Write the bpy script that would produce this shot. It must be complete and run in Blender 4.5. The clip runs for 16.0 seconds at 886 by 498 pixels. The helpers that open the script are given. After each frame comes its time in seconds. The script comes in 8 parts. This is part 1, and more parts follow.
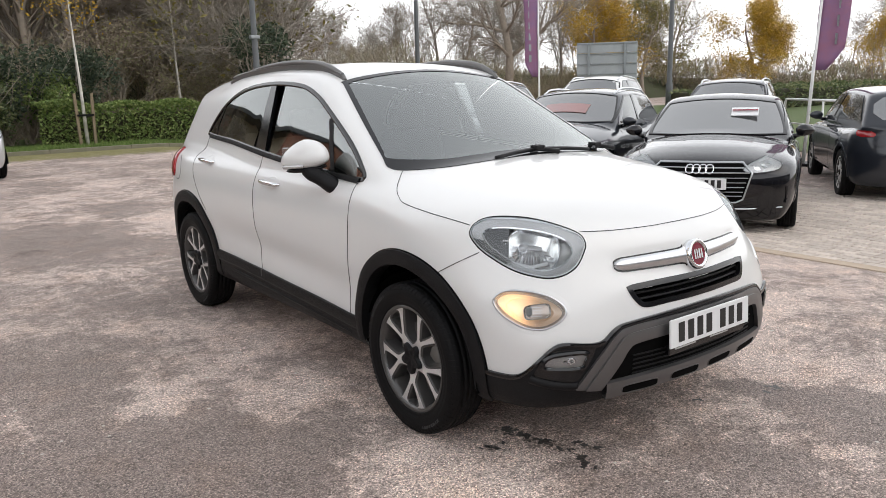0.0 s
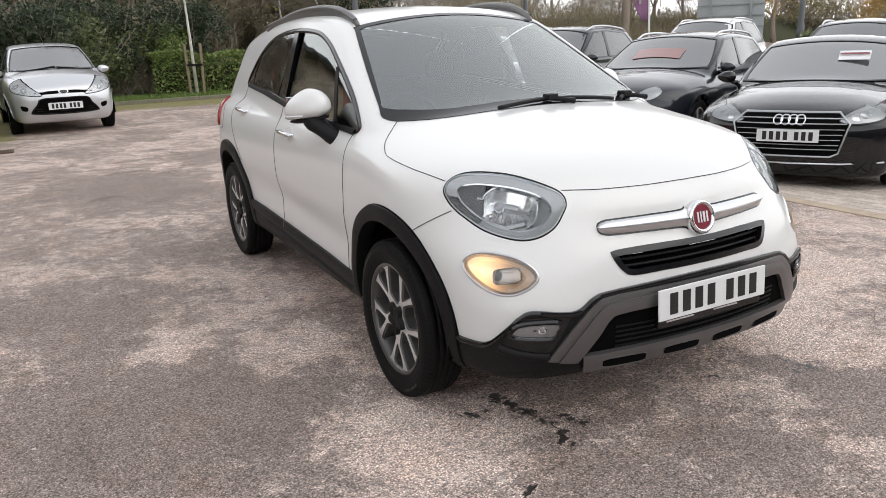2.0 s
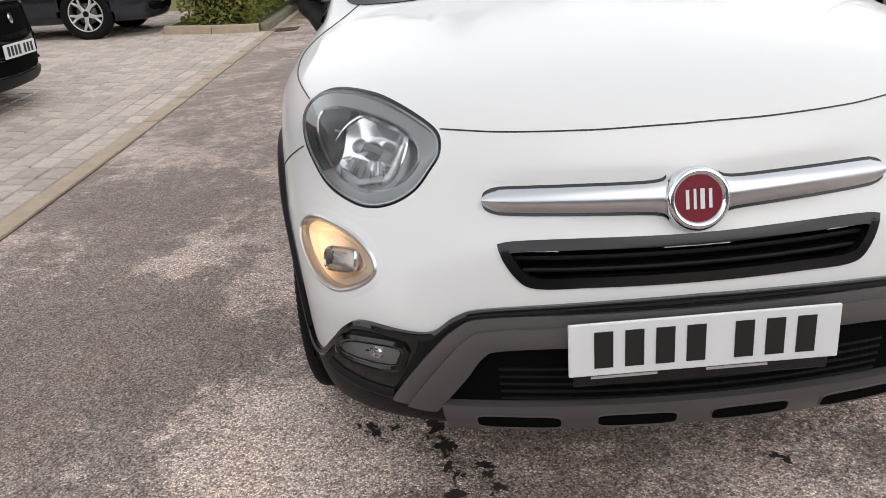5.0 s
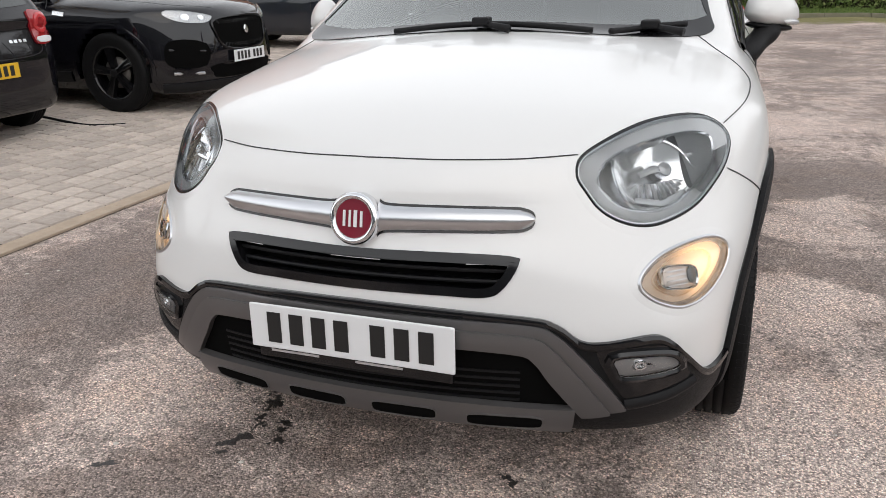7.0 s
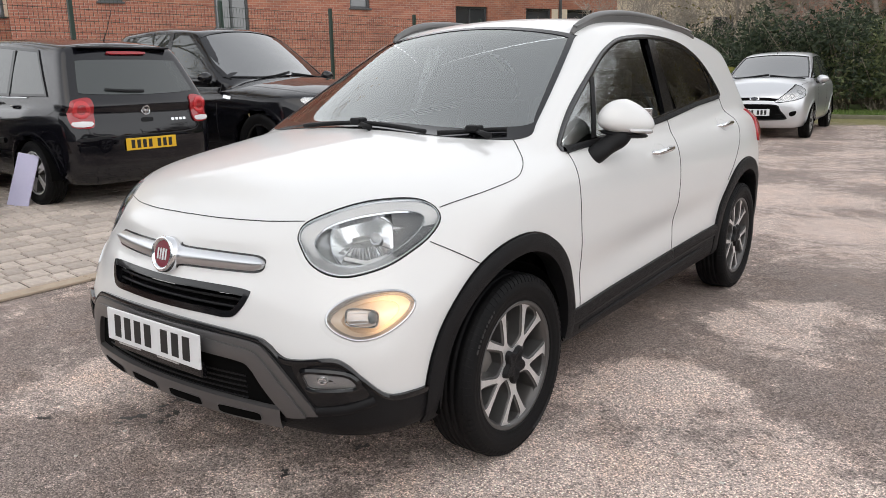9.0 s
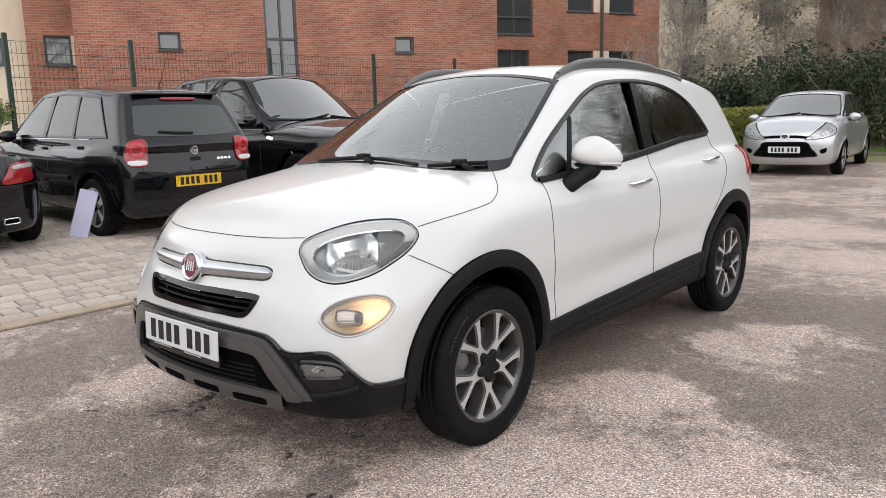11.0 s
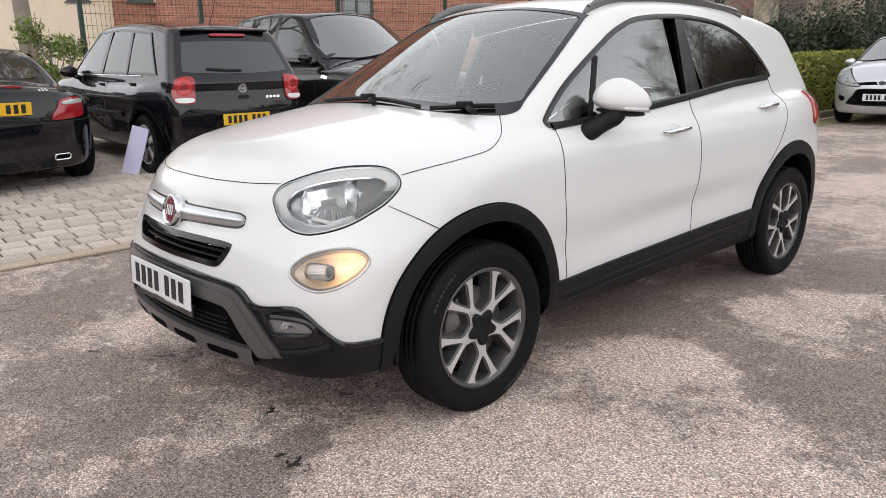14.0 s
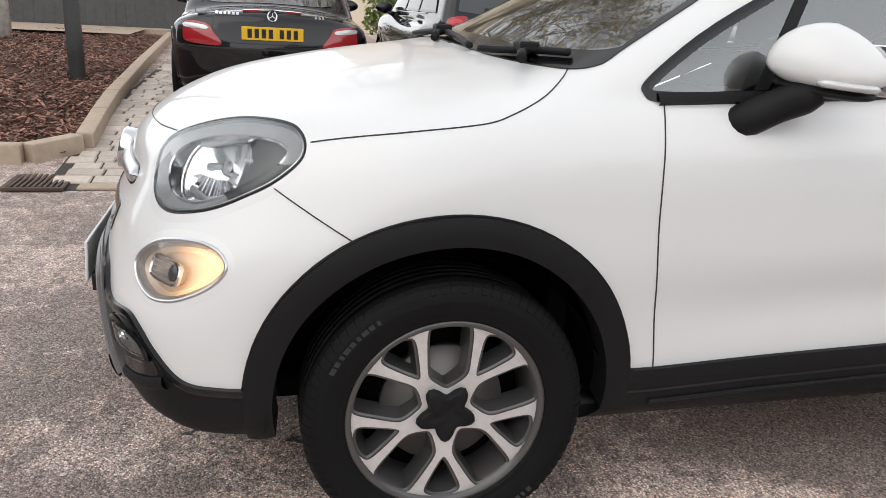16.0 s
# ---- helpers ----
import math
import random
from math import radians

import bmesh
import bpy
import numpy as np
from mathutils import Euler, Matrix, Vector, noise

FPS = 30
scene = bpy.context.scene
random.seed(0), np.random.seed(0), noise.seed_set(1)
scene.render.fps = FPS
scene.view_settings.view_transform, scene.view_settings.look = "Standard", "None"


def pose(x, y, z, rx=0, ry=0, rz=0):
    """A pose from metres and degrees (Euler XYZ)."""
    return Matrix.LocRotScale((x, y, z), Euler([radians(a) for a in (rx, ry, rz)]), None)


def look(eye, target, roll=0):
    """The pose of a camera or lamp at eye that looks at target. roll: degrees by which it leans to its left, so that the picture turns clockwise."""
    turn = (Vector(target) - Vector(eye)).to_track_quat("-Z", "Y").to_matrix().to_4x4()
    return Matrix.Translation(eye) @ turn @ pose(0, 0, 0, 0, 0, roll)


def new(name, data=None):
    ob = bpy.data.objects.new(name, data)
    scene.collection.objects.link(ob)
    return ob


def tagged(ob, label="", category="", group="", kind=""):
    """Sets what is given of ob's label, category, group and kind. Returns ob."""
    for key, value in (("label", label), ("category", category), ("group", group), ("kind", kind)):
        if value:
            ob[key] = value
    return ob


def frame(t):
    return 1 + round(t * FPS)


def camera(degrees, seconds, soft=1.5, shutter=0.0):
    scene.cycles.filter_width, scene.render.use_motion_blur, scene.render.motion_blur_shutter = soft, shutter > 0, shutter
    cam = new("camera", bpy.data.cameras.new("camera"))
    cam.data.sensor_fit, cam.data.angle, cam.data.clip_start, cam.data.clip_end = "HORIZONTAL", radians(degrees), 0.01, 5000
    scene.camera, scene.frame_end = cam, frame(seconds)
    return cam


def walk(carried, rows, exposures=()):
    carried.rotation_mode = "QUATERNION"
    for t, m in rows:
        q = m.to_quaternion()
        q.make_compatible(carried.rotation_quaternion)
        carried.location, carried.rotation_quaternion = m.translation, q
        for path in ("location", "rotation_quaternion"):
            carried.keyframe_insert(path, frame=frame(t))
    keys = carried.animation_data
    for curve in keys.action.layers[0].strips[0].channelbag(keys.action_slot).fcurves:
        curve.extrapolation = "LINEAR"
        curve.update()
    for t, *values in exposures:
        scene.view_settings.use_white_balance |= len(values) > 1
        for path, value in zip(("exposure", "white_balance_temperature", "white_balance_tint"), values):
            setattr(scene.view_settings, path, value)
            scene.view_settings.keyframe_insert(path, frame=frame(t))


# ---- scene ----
cam = camera(61.0, 16.0, soft=0.85)
PATH = [
    (0, (-2.538, -3.771, 1.428), (-1.364, -2.207, 1.009), -1.5),
    (0.5, (-2.386, -3.971, 1.425), (-1.289, -2.355, 0.994), -1.4),
    (1, (-2.294, -4.101, 1.446), (-1.27, -2.443, 0.994), -1.5),
    (1.5, (-2.206, -4.068, 1.438), (-1.245, -2.384, 0.951), -1.9),
    (2, (-2.01, -3.908, 1.403), (-1.111, -2.205, 0.864), -2.3),
    (2.5, (-1.809, -3.683, 1.353), (-0.98, -1.965, 0.753), -2.8),
    (3, (-1.627, -3.437, 1.302), (-0.882, -1.702, 0.644), -3.0),
    (3.2, (-1.529, -3.354, 1.282), (-0.838, -1.605, 0.601), -3.1),
    (5.3, (-0.333, -3.381, 1.253), (-0.419, -1.538, 0.482), -4.3),
    (5.5, (-0.231, -3.417, 1.254), (-0.377, -1.575, 0.488), -4.0),
    (6, (0.09, -3.476, 1.257), (-0.233, -1.648, 0.513), -3.4),
    (6.5, (0.439, -3.496, 1.264), (-0.059, -1.696, 0.551), -2.7),
    (7, (0.77, -3.506, 1.265), (0.093, -1.75, 0.59), -2.2),
    (7.5, (1.121, -3.44, 1.268), (0.279, -1.739, 0.637), -1.6),
    (8, (1.492, -3.374, 1.29), (0.505, -1.732, 0.715), -1.3),
    (8.5, (1.837, -3.395, 1.308), (0.739, -1.805, 0.793), -1.1),
    (8.8, (2.075, -3.385, 1.321), (0.916, -1.825, 0.849), -0.8),
    (9, (2.161, -3.399, 1.318), (0.98, -1.851, 0.863), -1.0),
    (9.2, (2.269, -3.419, 1.318), (1.065, -1.882, 0.885), -1.0),
    (11.3, (2.632, -3.596, 1.315), (1.338, -2.119, 0.968), -1.5),
    (11.5, (2.636, -3.6, 1.315), (1.335, -2.122, 0.967), -1.5),
    (12, (2.635, -3.604, 1.318), (1.326, -2.133, 0.966), -1.6),
    (12.5, (2.637, -3.601, 1.319), (1.318, -2.143, 0.954), -1.8),
    (13, (2.641, -3.598, 1.318), (1.303, -2.165, 0.925), -1.9),
    (13.5, (2.64, -3.502, 1.308), (1.266, -2.116, 0.87), -1.6),
    (14, (2.696, -3.182, 1.293), (1.272, -1.867, 0.801), -0.9),
    (14.5, (2.677, -2.812, 1.264), (1.17, -1.613, 0.726), 0.5),
    (15, (2.619, -2.402, 1.243), (0.977, -1.404, 0.685), 2.1),
    (15.5, (2.515, -1.99, 1.242), (0.746, -1.255, 0.665), 2.9),
    (16, (2.308, -1.684, 1.181), (0.459, -1.214, 0.582), 3.2),
]
EXPOSURES = [(0.0, 0.34), (3.0, 0.33), (5.5, 0.20), (7.5, 0.20), (9.0, 0.28), (13.0, 0.30), (16.0, 0.30)]
walk(cam, [(t, look(eye, target, roll)) for t, eye, target, roll in PATH], EXPOSURES)

# ---- sky, sun ----
world = bpy.data.worlds.new("overcast_sky")
scene.world = world
world.use_nodes = True
wn, wl = world.node_tree.nodes, world.node_tree.links
sky = wn.new("ShaderNodeTexSky")
sky.sky_type, sky.sun_disc = "NISHITA", False
sky.sun_elevation, sky.sun_rotation = radians(50), radians(148)
sky.air_density, sky.dust_density = 1.5, 4.0
veil = wn.new("ShaderNodeMixRGB")
veil.inputs[0].default_value = 0.86
tc, up, cloud = wn.new("ShaderNodeTexCoord"), wn.new("ShaderNodeSeparateXYZ"), wn.new("ShaderNodeValToRGB")
cloud.color_ramp.elements[0].color, cloud.color_ramp.elements[1].color = (1.0, 1.0, 1.0, 1), (0.46, 0.466, 0.475, 1)
cloud.color_ramp.elements[0].position, cloud.color_ramp.elements[1].position = 0.30, 0.92
bright = wn.new("ShaderNodeMixRGB")
bright.blend_type, bright.inputs[0].default_value, bright.inputs[2].default_value = "MULTIPLY", 1.0, (16.4, 16.55, 16.95, 1)
wl.new(tc.outputs["Generated"], up.inputs[0])
wl.new(up.outputs[2], cloud.inputs[0])
wl.new(cloud.outputs[0], bright.inputs[1])
wl.new(bright.outputs[0], veil.inputs[2])
wl.new(sky.outputs[0], veil.inputs[1])
wl.new(veil.outputs[0], wn["Background"].inputs[0])
wn["Background"].inputs[1].default_value = 0.1
sun = new("sun", bpy.data.lights.new("sun", "SUN"))
sun.data.energy, sun.data.angle, sun.data.color = 0.5, radians(60), (1.0, 0.96, 0.91)
sun.matrix_world = look((0, 0, 30), (-13, 21, 0))


# ---- materials ----
def mat(name, base, rough=0.5, metal=0.0, coat=0.0, grain=None, bump=0.0, bump_scale=200.0, spec=0.5):
    """Principled material; grain: (scale, second colour, amount), varied at two scales."""
    m = bpy.data.materials.new(name)
    m.use_nodes = True
    nt = m.node_tree
    b = nt.nodes["Principled BSDF"]
    b.inputs["Base Color"].default_value = (*base, 1)
    b.inputs["Roughness"].default_value = rough
    b.inputs["Metallic"].default_value = metal
    b.inputs["Coat Weight"].default_value = coat
    b.inputs["Coat Roughness"].default_value = 0.03
    b.inputs["Specular IOR Level"].default_value = spec
    if grain or bump:
        co = nt.nodes.new("ShaderNodeTexCoord")
    if grain:
        scale, other, amount = grain
        n1, n2 = nt.nodes.new("ShaderNodeTexNoise"), nt.nodes.new("ShaderNodeTexNoise")
        n1.inputs["Scale"].default_value, n1.inputs["Detail"].default_value = scale, 6
        n2.inputs["Scale"].default_value, n2.inputs["Detail"].default_value = scale * 9, 4
        add = nt.nodes.new("ShaderNodeMath")
        add.operation = "MULTIPLY_ADD"
        nt.links.new(co.outputs["Object"], n1.inputs[0])
        nt.links.new(co.outputs["Object"], n2.inputs[0])
        nt.links.new(n2.outputs[0], add.inputs[0])
        add.inputs[1].default_value = 0.5
        nt.links.new(n1.outputs[0], add.inputs[2])
        mr = nt.nodes.new("ShaderNodeMapRange")
        mr.inputs[1].default_value, mr.inputs[2].default_value = 0.5, 1.0
        mr.inputs[4].default_value = amount
        nt.links.new(add.outputs[0], mr.inputs[0])
        mx = nt.nodes.new("ShaderNodeMixRGB")
        mx.inputs[1].default_value, mx.inputs[2].default_value = (*base, 1), (*other, 1)
        nt.links.new(mr.outputs[0], mx.inputs[0])
        nt.links.new(mx.outputs[0], b.inputs["Base Color"])
    if bump:
        n3, bp = nt.nodes.new("ShaderNodeTexNoise"), nt.nodes.new("ShaderNodeBump")
        n3.inputs["Scale"].default_value, n3.inputs["Detail"].default_value = bump_scale, 3
        bp.inputs["Strength"].default_value, bp.inputs["Distance"].default_value = bump, 0.005
        nt.links.new(co.outputs["Object"], n3.inputs[0])
        nt.links.new(n3.outputs[0], bp.inputs["Height"])
        nt.links.new(bp.outputs[0], b.inputs["Normal"])
    return m


def glass_mat(name, tint, clear):
    """Thin automotive glass: a clear share that lets the interior show, under a sharp reflection."""
    m = bpy.data.materials.new(name)
    m.use_nodes = True
    nt = m.node_tree
    nt.nodes.remove(nt.nodes["Principled BSDF"])
    out = nt.nodes["Material Output"]
    tr, gl, mx, fr = (nt.nodes.new(k) for k in ("ShaderNodeBsdfTransparent", "ShaderNodeBsdfGlossy", "ShaderNodeMixShader", "ShaderNodeFresnel"))
    tr.inputs[0].default_value = (*tint, 1)
    gl.inputs["Roughness"].default_value = 0.02
    gl.inputs["Color"].default_value = (0.97, 1.0, 0.99, 1)
    fr.inputs[0].default_value = clear
    nt.links.new(fr.outputs[0], mx.inputs[0])
    nt.links.new(tr.outputs[0], mx.inputs[1])
    nt.links.new(gl.outputs[0], mx.inputs[2])
    nt.links.new(mx.outputs[0], out.inputs[0])
    return m


def lamp_mat(name, colour, strength):
    m = mat(name, colour, 0.3)
    b = m.node_tree.nodes["Principled BSDF"]
    b.inputs["Emission Color"].default_value = (*colour, 1)
    b.inputs["Emission Strength"].default_value = strength
    return m


def glow_mat(name, base, glow, at, near, far):
    """A reflector bowl lit by a bulb at a point (and its mirror image): the glow falls off with the distance from it."""
    m = mat(name, base, 0.3, 0.2)
    nt = m.node_tree
    b = nt.nodes["Principled BSDF"]
    co, ab, di, mr = nt.nodes.new("ShaderNodeTexCoord"), nt.nodes.new("ShaderNodeVectorMath"), nt.nodes.new("ShaderNodeVectorMath"), nt.nodes.new("ShaderNodeMapRange")
    ab.operation, di.operation = "ABSOLUTE", "DISTANCE"
    nt.links.new(co.outputs["Object"], ab.inputs[0])
    nt.links.new(ab.outputs[0], di.inputs[0])
    di.inputs[1].default_value = (abs(at[0]), abs(at[1]), abs(at[2]))
    mr.interpolation_type = "SMOOTHSTEP"
    mr.inputs[1].default_value, mr.inputs[2].default_value, mr.inputs[3].default_value, mr.inputs[4].default_value = 0.0, 0.125, near, far
    nt.links.new(di.outputs["Value"], mr.inputs[0])
    nt.links.new(mr.outputs[0], b.inputs["Emission Strength"])
    b.inputs["Emission Color"].default_value = (*glow, 1)
    return m


WHITE = mat("white_paint", (0.69, 0.69, 0.685), 0.3, 0, 0.6)
BLACK = mat("black_paint", (0.004, 0.004, 0.006), 0.3, 0, 1.0, spec=0.05)
NAVY = mat("dark_grey_paint", (0.016, 0.019, 0.026), 0.35, 0.2, 1.0, spec=0.1)
SILVER = mat("silver_paint", (0.62, 0.63, 0.65), 0.34, 0.7, 0.8)
CLAD = mat("dark_plastic", (0.008, 0.008, 0.009), 0.5, bump=0.25, bump_scale=900, spec=0.2)
GLOSSBLACK = mat("gloss_black", (0.006, 0.006, 0.007), 0.12)
SKID = mat("bronze_grey_trim", (0.125, 0.120, 0.120), 0.34, 0.55, 0.35)
CHROME = mat("chrome", (0.75, 0.76, 0.78), 0.12, 1.0)
SATIN = mat("satin_chrome", (0.62, 0.63, 0.65), 0.28, 1.0)
SLAT = mat("grille_slat_metal", (0.40, 0.41, 0.42), 0.3, 0.9)
RUBBER = mat("tyre_rubber", (0.006, 0.006, 0.0065), 0.6, bump=0.15, bump_scale=300, spec=0.14)
ALLOY = mat("machined_alloy", (0.70, 0.69, 0.685), 0.28, 0.5, grain=(60, (0.58, 0.57, 0.565), 0.8))
ALLOYDARK = mat("painted_alloy", (0.085, 0.08, 0.078), 0.35, 0.3, 0.3)
POCKET = mat("dark_wheel_pocket", (0.085, 0.083, 0.082), 0.32, 0.4, 0.3)
RAIL = mat("grey_satin_rail", (0.15, 0.148, 0.146), 0.4, 0.4)
BRAKE = mat("brake_iron", (0.16, 0.15, 0.14), 0.5, 0.8)
# near-black underbody parts; on slots and openings, recess shade put into the colour
DARK = mat("underbody_and_recess_shade", (0.003, 0.003, 0.003), 0.9, spec=0.05)
GLASS = glass_mat("clear_glass", (0.78, 0.85, 0.82), 3.1)
SIDEGLASS = glass_mat("clear_side_glass", (0.76, 0.84, 0.82), 2.7)
TINT = glass_mat("privacy_glass", (0.12, 0.13, 0.14), 2.2)
FARGLASS = mat("far_car_glass", (0.02, 0.022, 0.022), 0.03, 0, 0)
FARGLASS.node_tree.nodes["Principled BSDF"].inputs["IOR"].default_value = 3.3
FARSIDE = mat("far_car_side_glass", (0.03, 0.036, 0.035), 0.03, 0, 0)
FARSIDE.node_tree.nodes["Principled BSDF"].inputs["IOR"].default_value = 1.75
LENS = glass_mat("lamp_lens", (0.93, 0.94, 0.95), 1.45)
REFLECTOR = mat("lamp_reflector", (0.95, 0.95, 0.95), 0.14, 0.85)
LAMPGREY = mat("lamp_bezel", (0.60, 0.60, 0.605), 0.22, 0.4)
BEZEL = mat("satin_grey_bezel", (0.52, 0.52, 0.52), 0.22, 0.35)
WARMEYE = mat("warm_projector_lens", (0.55, 0.46, 0.40), 0.2, 0.5)
LAMPDARK = mat("lamp_inner", (0.10, 0.101, 0.103), 0.25, 0.3)
LAMPMID = mat("lamp_well", (0.40, 0.403, 0.406), 0.2, 0.5)
REDLAMP = mat("red_lens", (0.30, 0.009, 0.014), 0.12, 0, 0.8)
LAMPRED = mat("bright_red_lens", (0.50, 0.03, 0.035), 0.2, 0, 0.4)
PLATE = mat("white_plate", (0.72, 0.73, 0.74), 0.4)
YPLATE = mat("yellow_plate", (0.75, 0.45, 0.02), 0.4)
INK = mat("black_ink", (0.01, 0.01, 0.01), 0.5)
CRIMSON = mat("crimson_enamel", (0.18, 0.01, 0.025), 0.25, 0, 1.0)
SEAT = mat("dark_seat_fabric", (0.06, 0.06, 0.062), 0.85)
LINING = mat("pale_headlining", (0.22, 0.22, 0.215), 0.9)
DASH = mat("dashboard_plastic", (0.05, 0.05, 0.05), 0.6)


# ---- helpers of this scene ----
def spl(xs, ys):
    """A smooth curve through a few stations, evaluated on arrays."""
    xs, ys = np.array(xs, float), np.array(ys, float)
    h, d = np.diff(xs), np.diff(ys) / np.diff(xs)
    m = np.zeros_like(ys)
    m[1:-1] = np.where(d[1:] * d[:-1] > 0, 2 * d[1:] * d[:-1] / (d[1:] + d[:-1] + 1e-12), 0)
    m[0], m[-1] = d[0], d[-1]

    def f(v):
        v = np.asarray(v, float)
        i = np.clip(np.searchsorted(xs, v) - 1, 0, len(h) - 1)
        t = np.clip((v - xs[i]) / h[i], -3, 4)
        inside = (t >= 0) & (t <= 1)
        t2 = np.clip(t, 0, 1)
        c = (ys[i] * (1 + 2 * t2) * (1 - t2) ** 2 + ys[i + 1] * t2 ** 2 * (3 - 2 * t2)
             + h[i] * (m[i] * t2 * (1 - t2) ** 2 + m[i + 1] * t2 ** 2 * (t2 - 1)))
        return np.where(inside, c, np.where(t < 0, ys[0] + m[0] * (v - xs[0]), ys[-1] + m[-1] * (v - xs[-1])))
    return f


def smax(k, *gs):
    g = np.stack(gs)
    top = g.max(0)
    return top + k * np.log(np.exp((g - top) / k).sum(0))


def mesh_of(name, verts, faces, smooth=True):
    me = bpy.data.meshes.new(name)
    me.from_pydata([tuple(v) for v in verts], [], [tuple(f) for f in faces])
    if smooth:
        me.polygons.foreach_set("use_smooth", [True] * len(me.polygons))
    me.update()
    return me


def put(name, me, material, parent=None, label="", m=None):
    ob = new(name, me)
    if not me.materials:
        me.materials.append(material)
    if parent:
        ob.parent = parent
    if m is not None:
        ob.matrix_basis = m
    if label:
        ob["label"] = label
    return ob


def part(name, bm, material, parent=None, label="", m=None, smooth=False):
    me = bpy.data.meshes.new(name)
    bm.to_mesh(me)
    bm.free()
    if smooth:
        me.polygons.foreach_set("use_smooth", [True] * len(me.polygons))
    return put(name, me, material, parent, label, m)


def box_bm(sx, sy, sz, at=(0, 0, 0), bevel=0.0, seg=2, bm=None, turn=None):
    own = bmesh.new()
    bmesh.ops.create_cube(own, size=1)
    bmesh.ops.scale(own, vec=(sx, sy, sz), verts=own.verts)
    if bevel:
        bmesh.ops.bevel(own, geom=own.edges[:], offset=bevel, segments=seg, affect="EDGES", profile=0.5)
    if turn is not None:
        bmesh.ops.transform(own, matrix=turn, verts=own.verts)
    bmesh.ops.translate(own, vec=at, verts=own.verts)
    if bm is None:
        return own
    me = bpy.data.meshes.new("tmp")
    own.to_mesh(me)
    own.free()
    bm.from_mesh(me)
    bpy.data.meshes.remove(me)
    return bm


def lathe(profile, n=48, axis="X"):
    """Turns a profile of (along, radius) round an axis; open ends."""
    verts, faces = [], []
    for i in range(n):
        a = 2 * math.pi * i / n
        for u, r in profile:
            verts.append((u, r * math.cos(a), r * math.sin(a)) if axis == "X" else (r * math.cos(a), r * math.sin(a), u))
    p = len(profile)
    for i in range(n):
        j = (i + 1) % n
        for k in range(p - 1):
            faces.append((i * p + k, j * p + k, j * p + k + 1, i * p + k + 1))
    return verts, faces


def curve_pts(ctrl, n=8, closed=False):
    """Catmull-Rom points through control points of any size."""
    c = [np.array(p, float) for p in ctrl]
    k, out = len(c), []
    for i in range(k if closed else k - 1):
        if closed:
            p0, p1, p2, p3 = c[i - 1], c[i], c[(i + 1) % k], c[(i + 2) % k]
        else:
            p0, p1, p2, p3 = c[max(i - 1, 0)], c[i], c[i + 1], c[min(i + 2, k - 1)]
        for j in range(n):
            t = j / n
            out.append(0.5 * (2 * p1 + (p2 - p0) * t + (2 * p0 - 5 * p1 + 4 * p2 - p3) * t * t + (3 * p1 - p0 - 3 * p2 + p3) * t ** 3))
    if not closed:
        out.append(c[-1])
    return out


def tube_mesh(paths, n=6):
    """paths: list of lists of (x, y, z, radius). One mesh of tubes."""
    verts, faces = [], []
    for path in paths:
        base = len(verts)
        path = [tuple(float(c) for c in q) for q in path]
        for i, (x, y, z, r) in enumerate(path):
            a, b = path[max(i - 1, 0)], path[min(i + 1, len(path) - 1)]
            d = Vector((b[0] - a[0], b[1] - a[1], b[2] - a[2]))
            d = d.normalized() if d.length > 1e-9 else Vector((0, 0, 1))
            u = d.orthogonal().normalized() if i == 0 else (u - d * u.dot(d)).normalized()
            v = d.cross(u)
            for k in range(n):
                w = 2 * math.pi * k / n
                p = Vector((x, y, z)) + r * (math.cos(w) * u + math.sin(w) * v)
                verts.append(p)
        for i in range(len(path) - 1):
            for k in range(n):
                q = (k + 1) % n
                faces.append((base + i * n + k, base + i * n + q, base + (i + 1) * n + q, base + (i + 1) * n + k))
        faces.append(tuple(base + k for k in range(n))[::-1])
        faces.append(tuple(base + (len(path) - 1) * n + k for k in range(n)))
    return verts, faces


# ---- car bodies ----
from mathutils.bvhtree import BVHTree


def wrap(f, inner, outer, cell):
    """A quad skin on f = 0, by rays that fan out of an inner box to an outer one."""
    axes = [np.linspace(o[0], o[1], max(4, round((o[1] - o[0]) / cell)) + 1) for o in outer]
    nx, ny, nz = (len(a) for a in axes)
    index = -np.ones((nx, ny, nz), int)
    edge = np.zeros((nx, ny, nz), bool)
    for k in range(3):
        for e in (0, -1):
            s = [slice(None)] * 3
            s[k] = e
            edge[tuple(s)] = True
    index[edge] = np.arange(edge.sum())
    i, j, k = np.where(edge)
    p = np.stack([axes[0][i], axes[1][j], axes[2][k]], 1)
    q = np.stack([np.clip(p[:, a], *inner[a]) for a in range(3)], 1)
    lo, hi = np.zeros(len(p)), np.ones(len(p))
    for _ in range(30):
        mid = (lo + hi) / 2
        w = q + (p - q) * mid[:, None]
        out = f(np.abs(w[:, 0]), w[:, 1], w[:, 2]) > 0
        hi, lo = np.where(out, mid, hi), np.where(out, lo, mid)
    verts = q + (p - q) * ((lo + hi) / 2)[:, None]
    quads = []
    for a in range(3):
        for e in (0, -1):
            s = [slice(None)] * 3
            s[a] = e
            g = index[tuple(s)]
            f4 = np.stack([g[:-1, :-1], g[1:, :-1], g[1:, 1:], g[:-1, 1:]], -1).reshape(-1, 4)
            flip = (e == 0) != (a == 1)
            quads.append(f4[:, ::-1] if flip else f4)
    return verts, np.concatenate(quads)


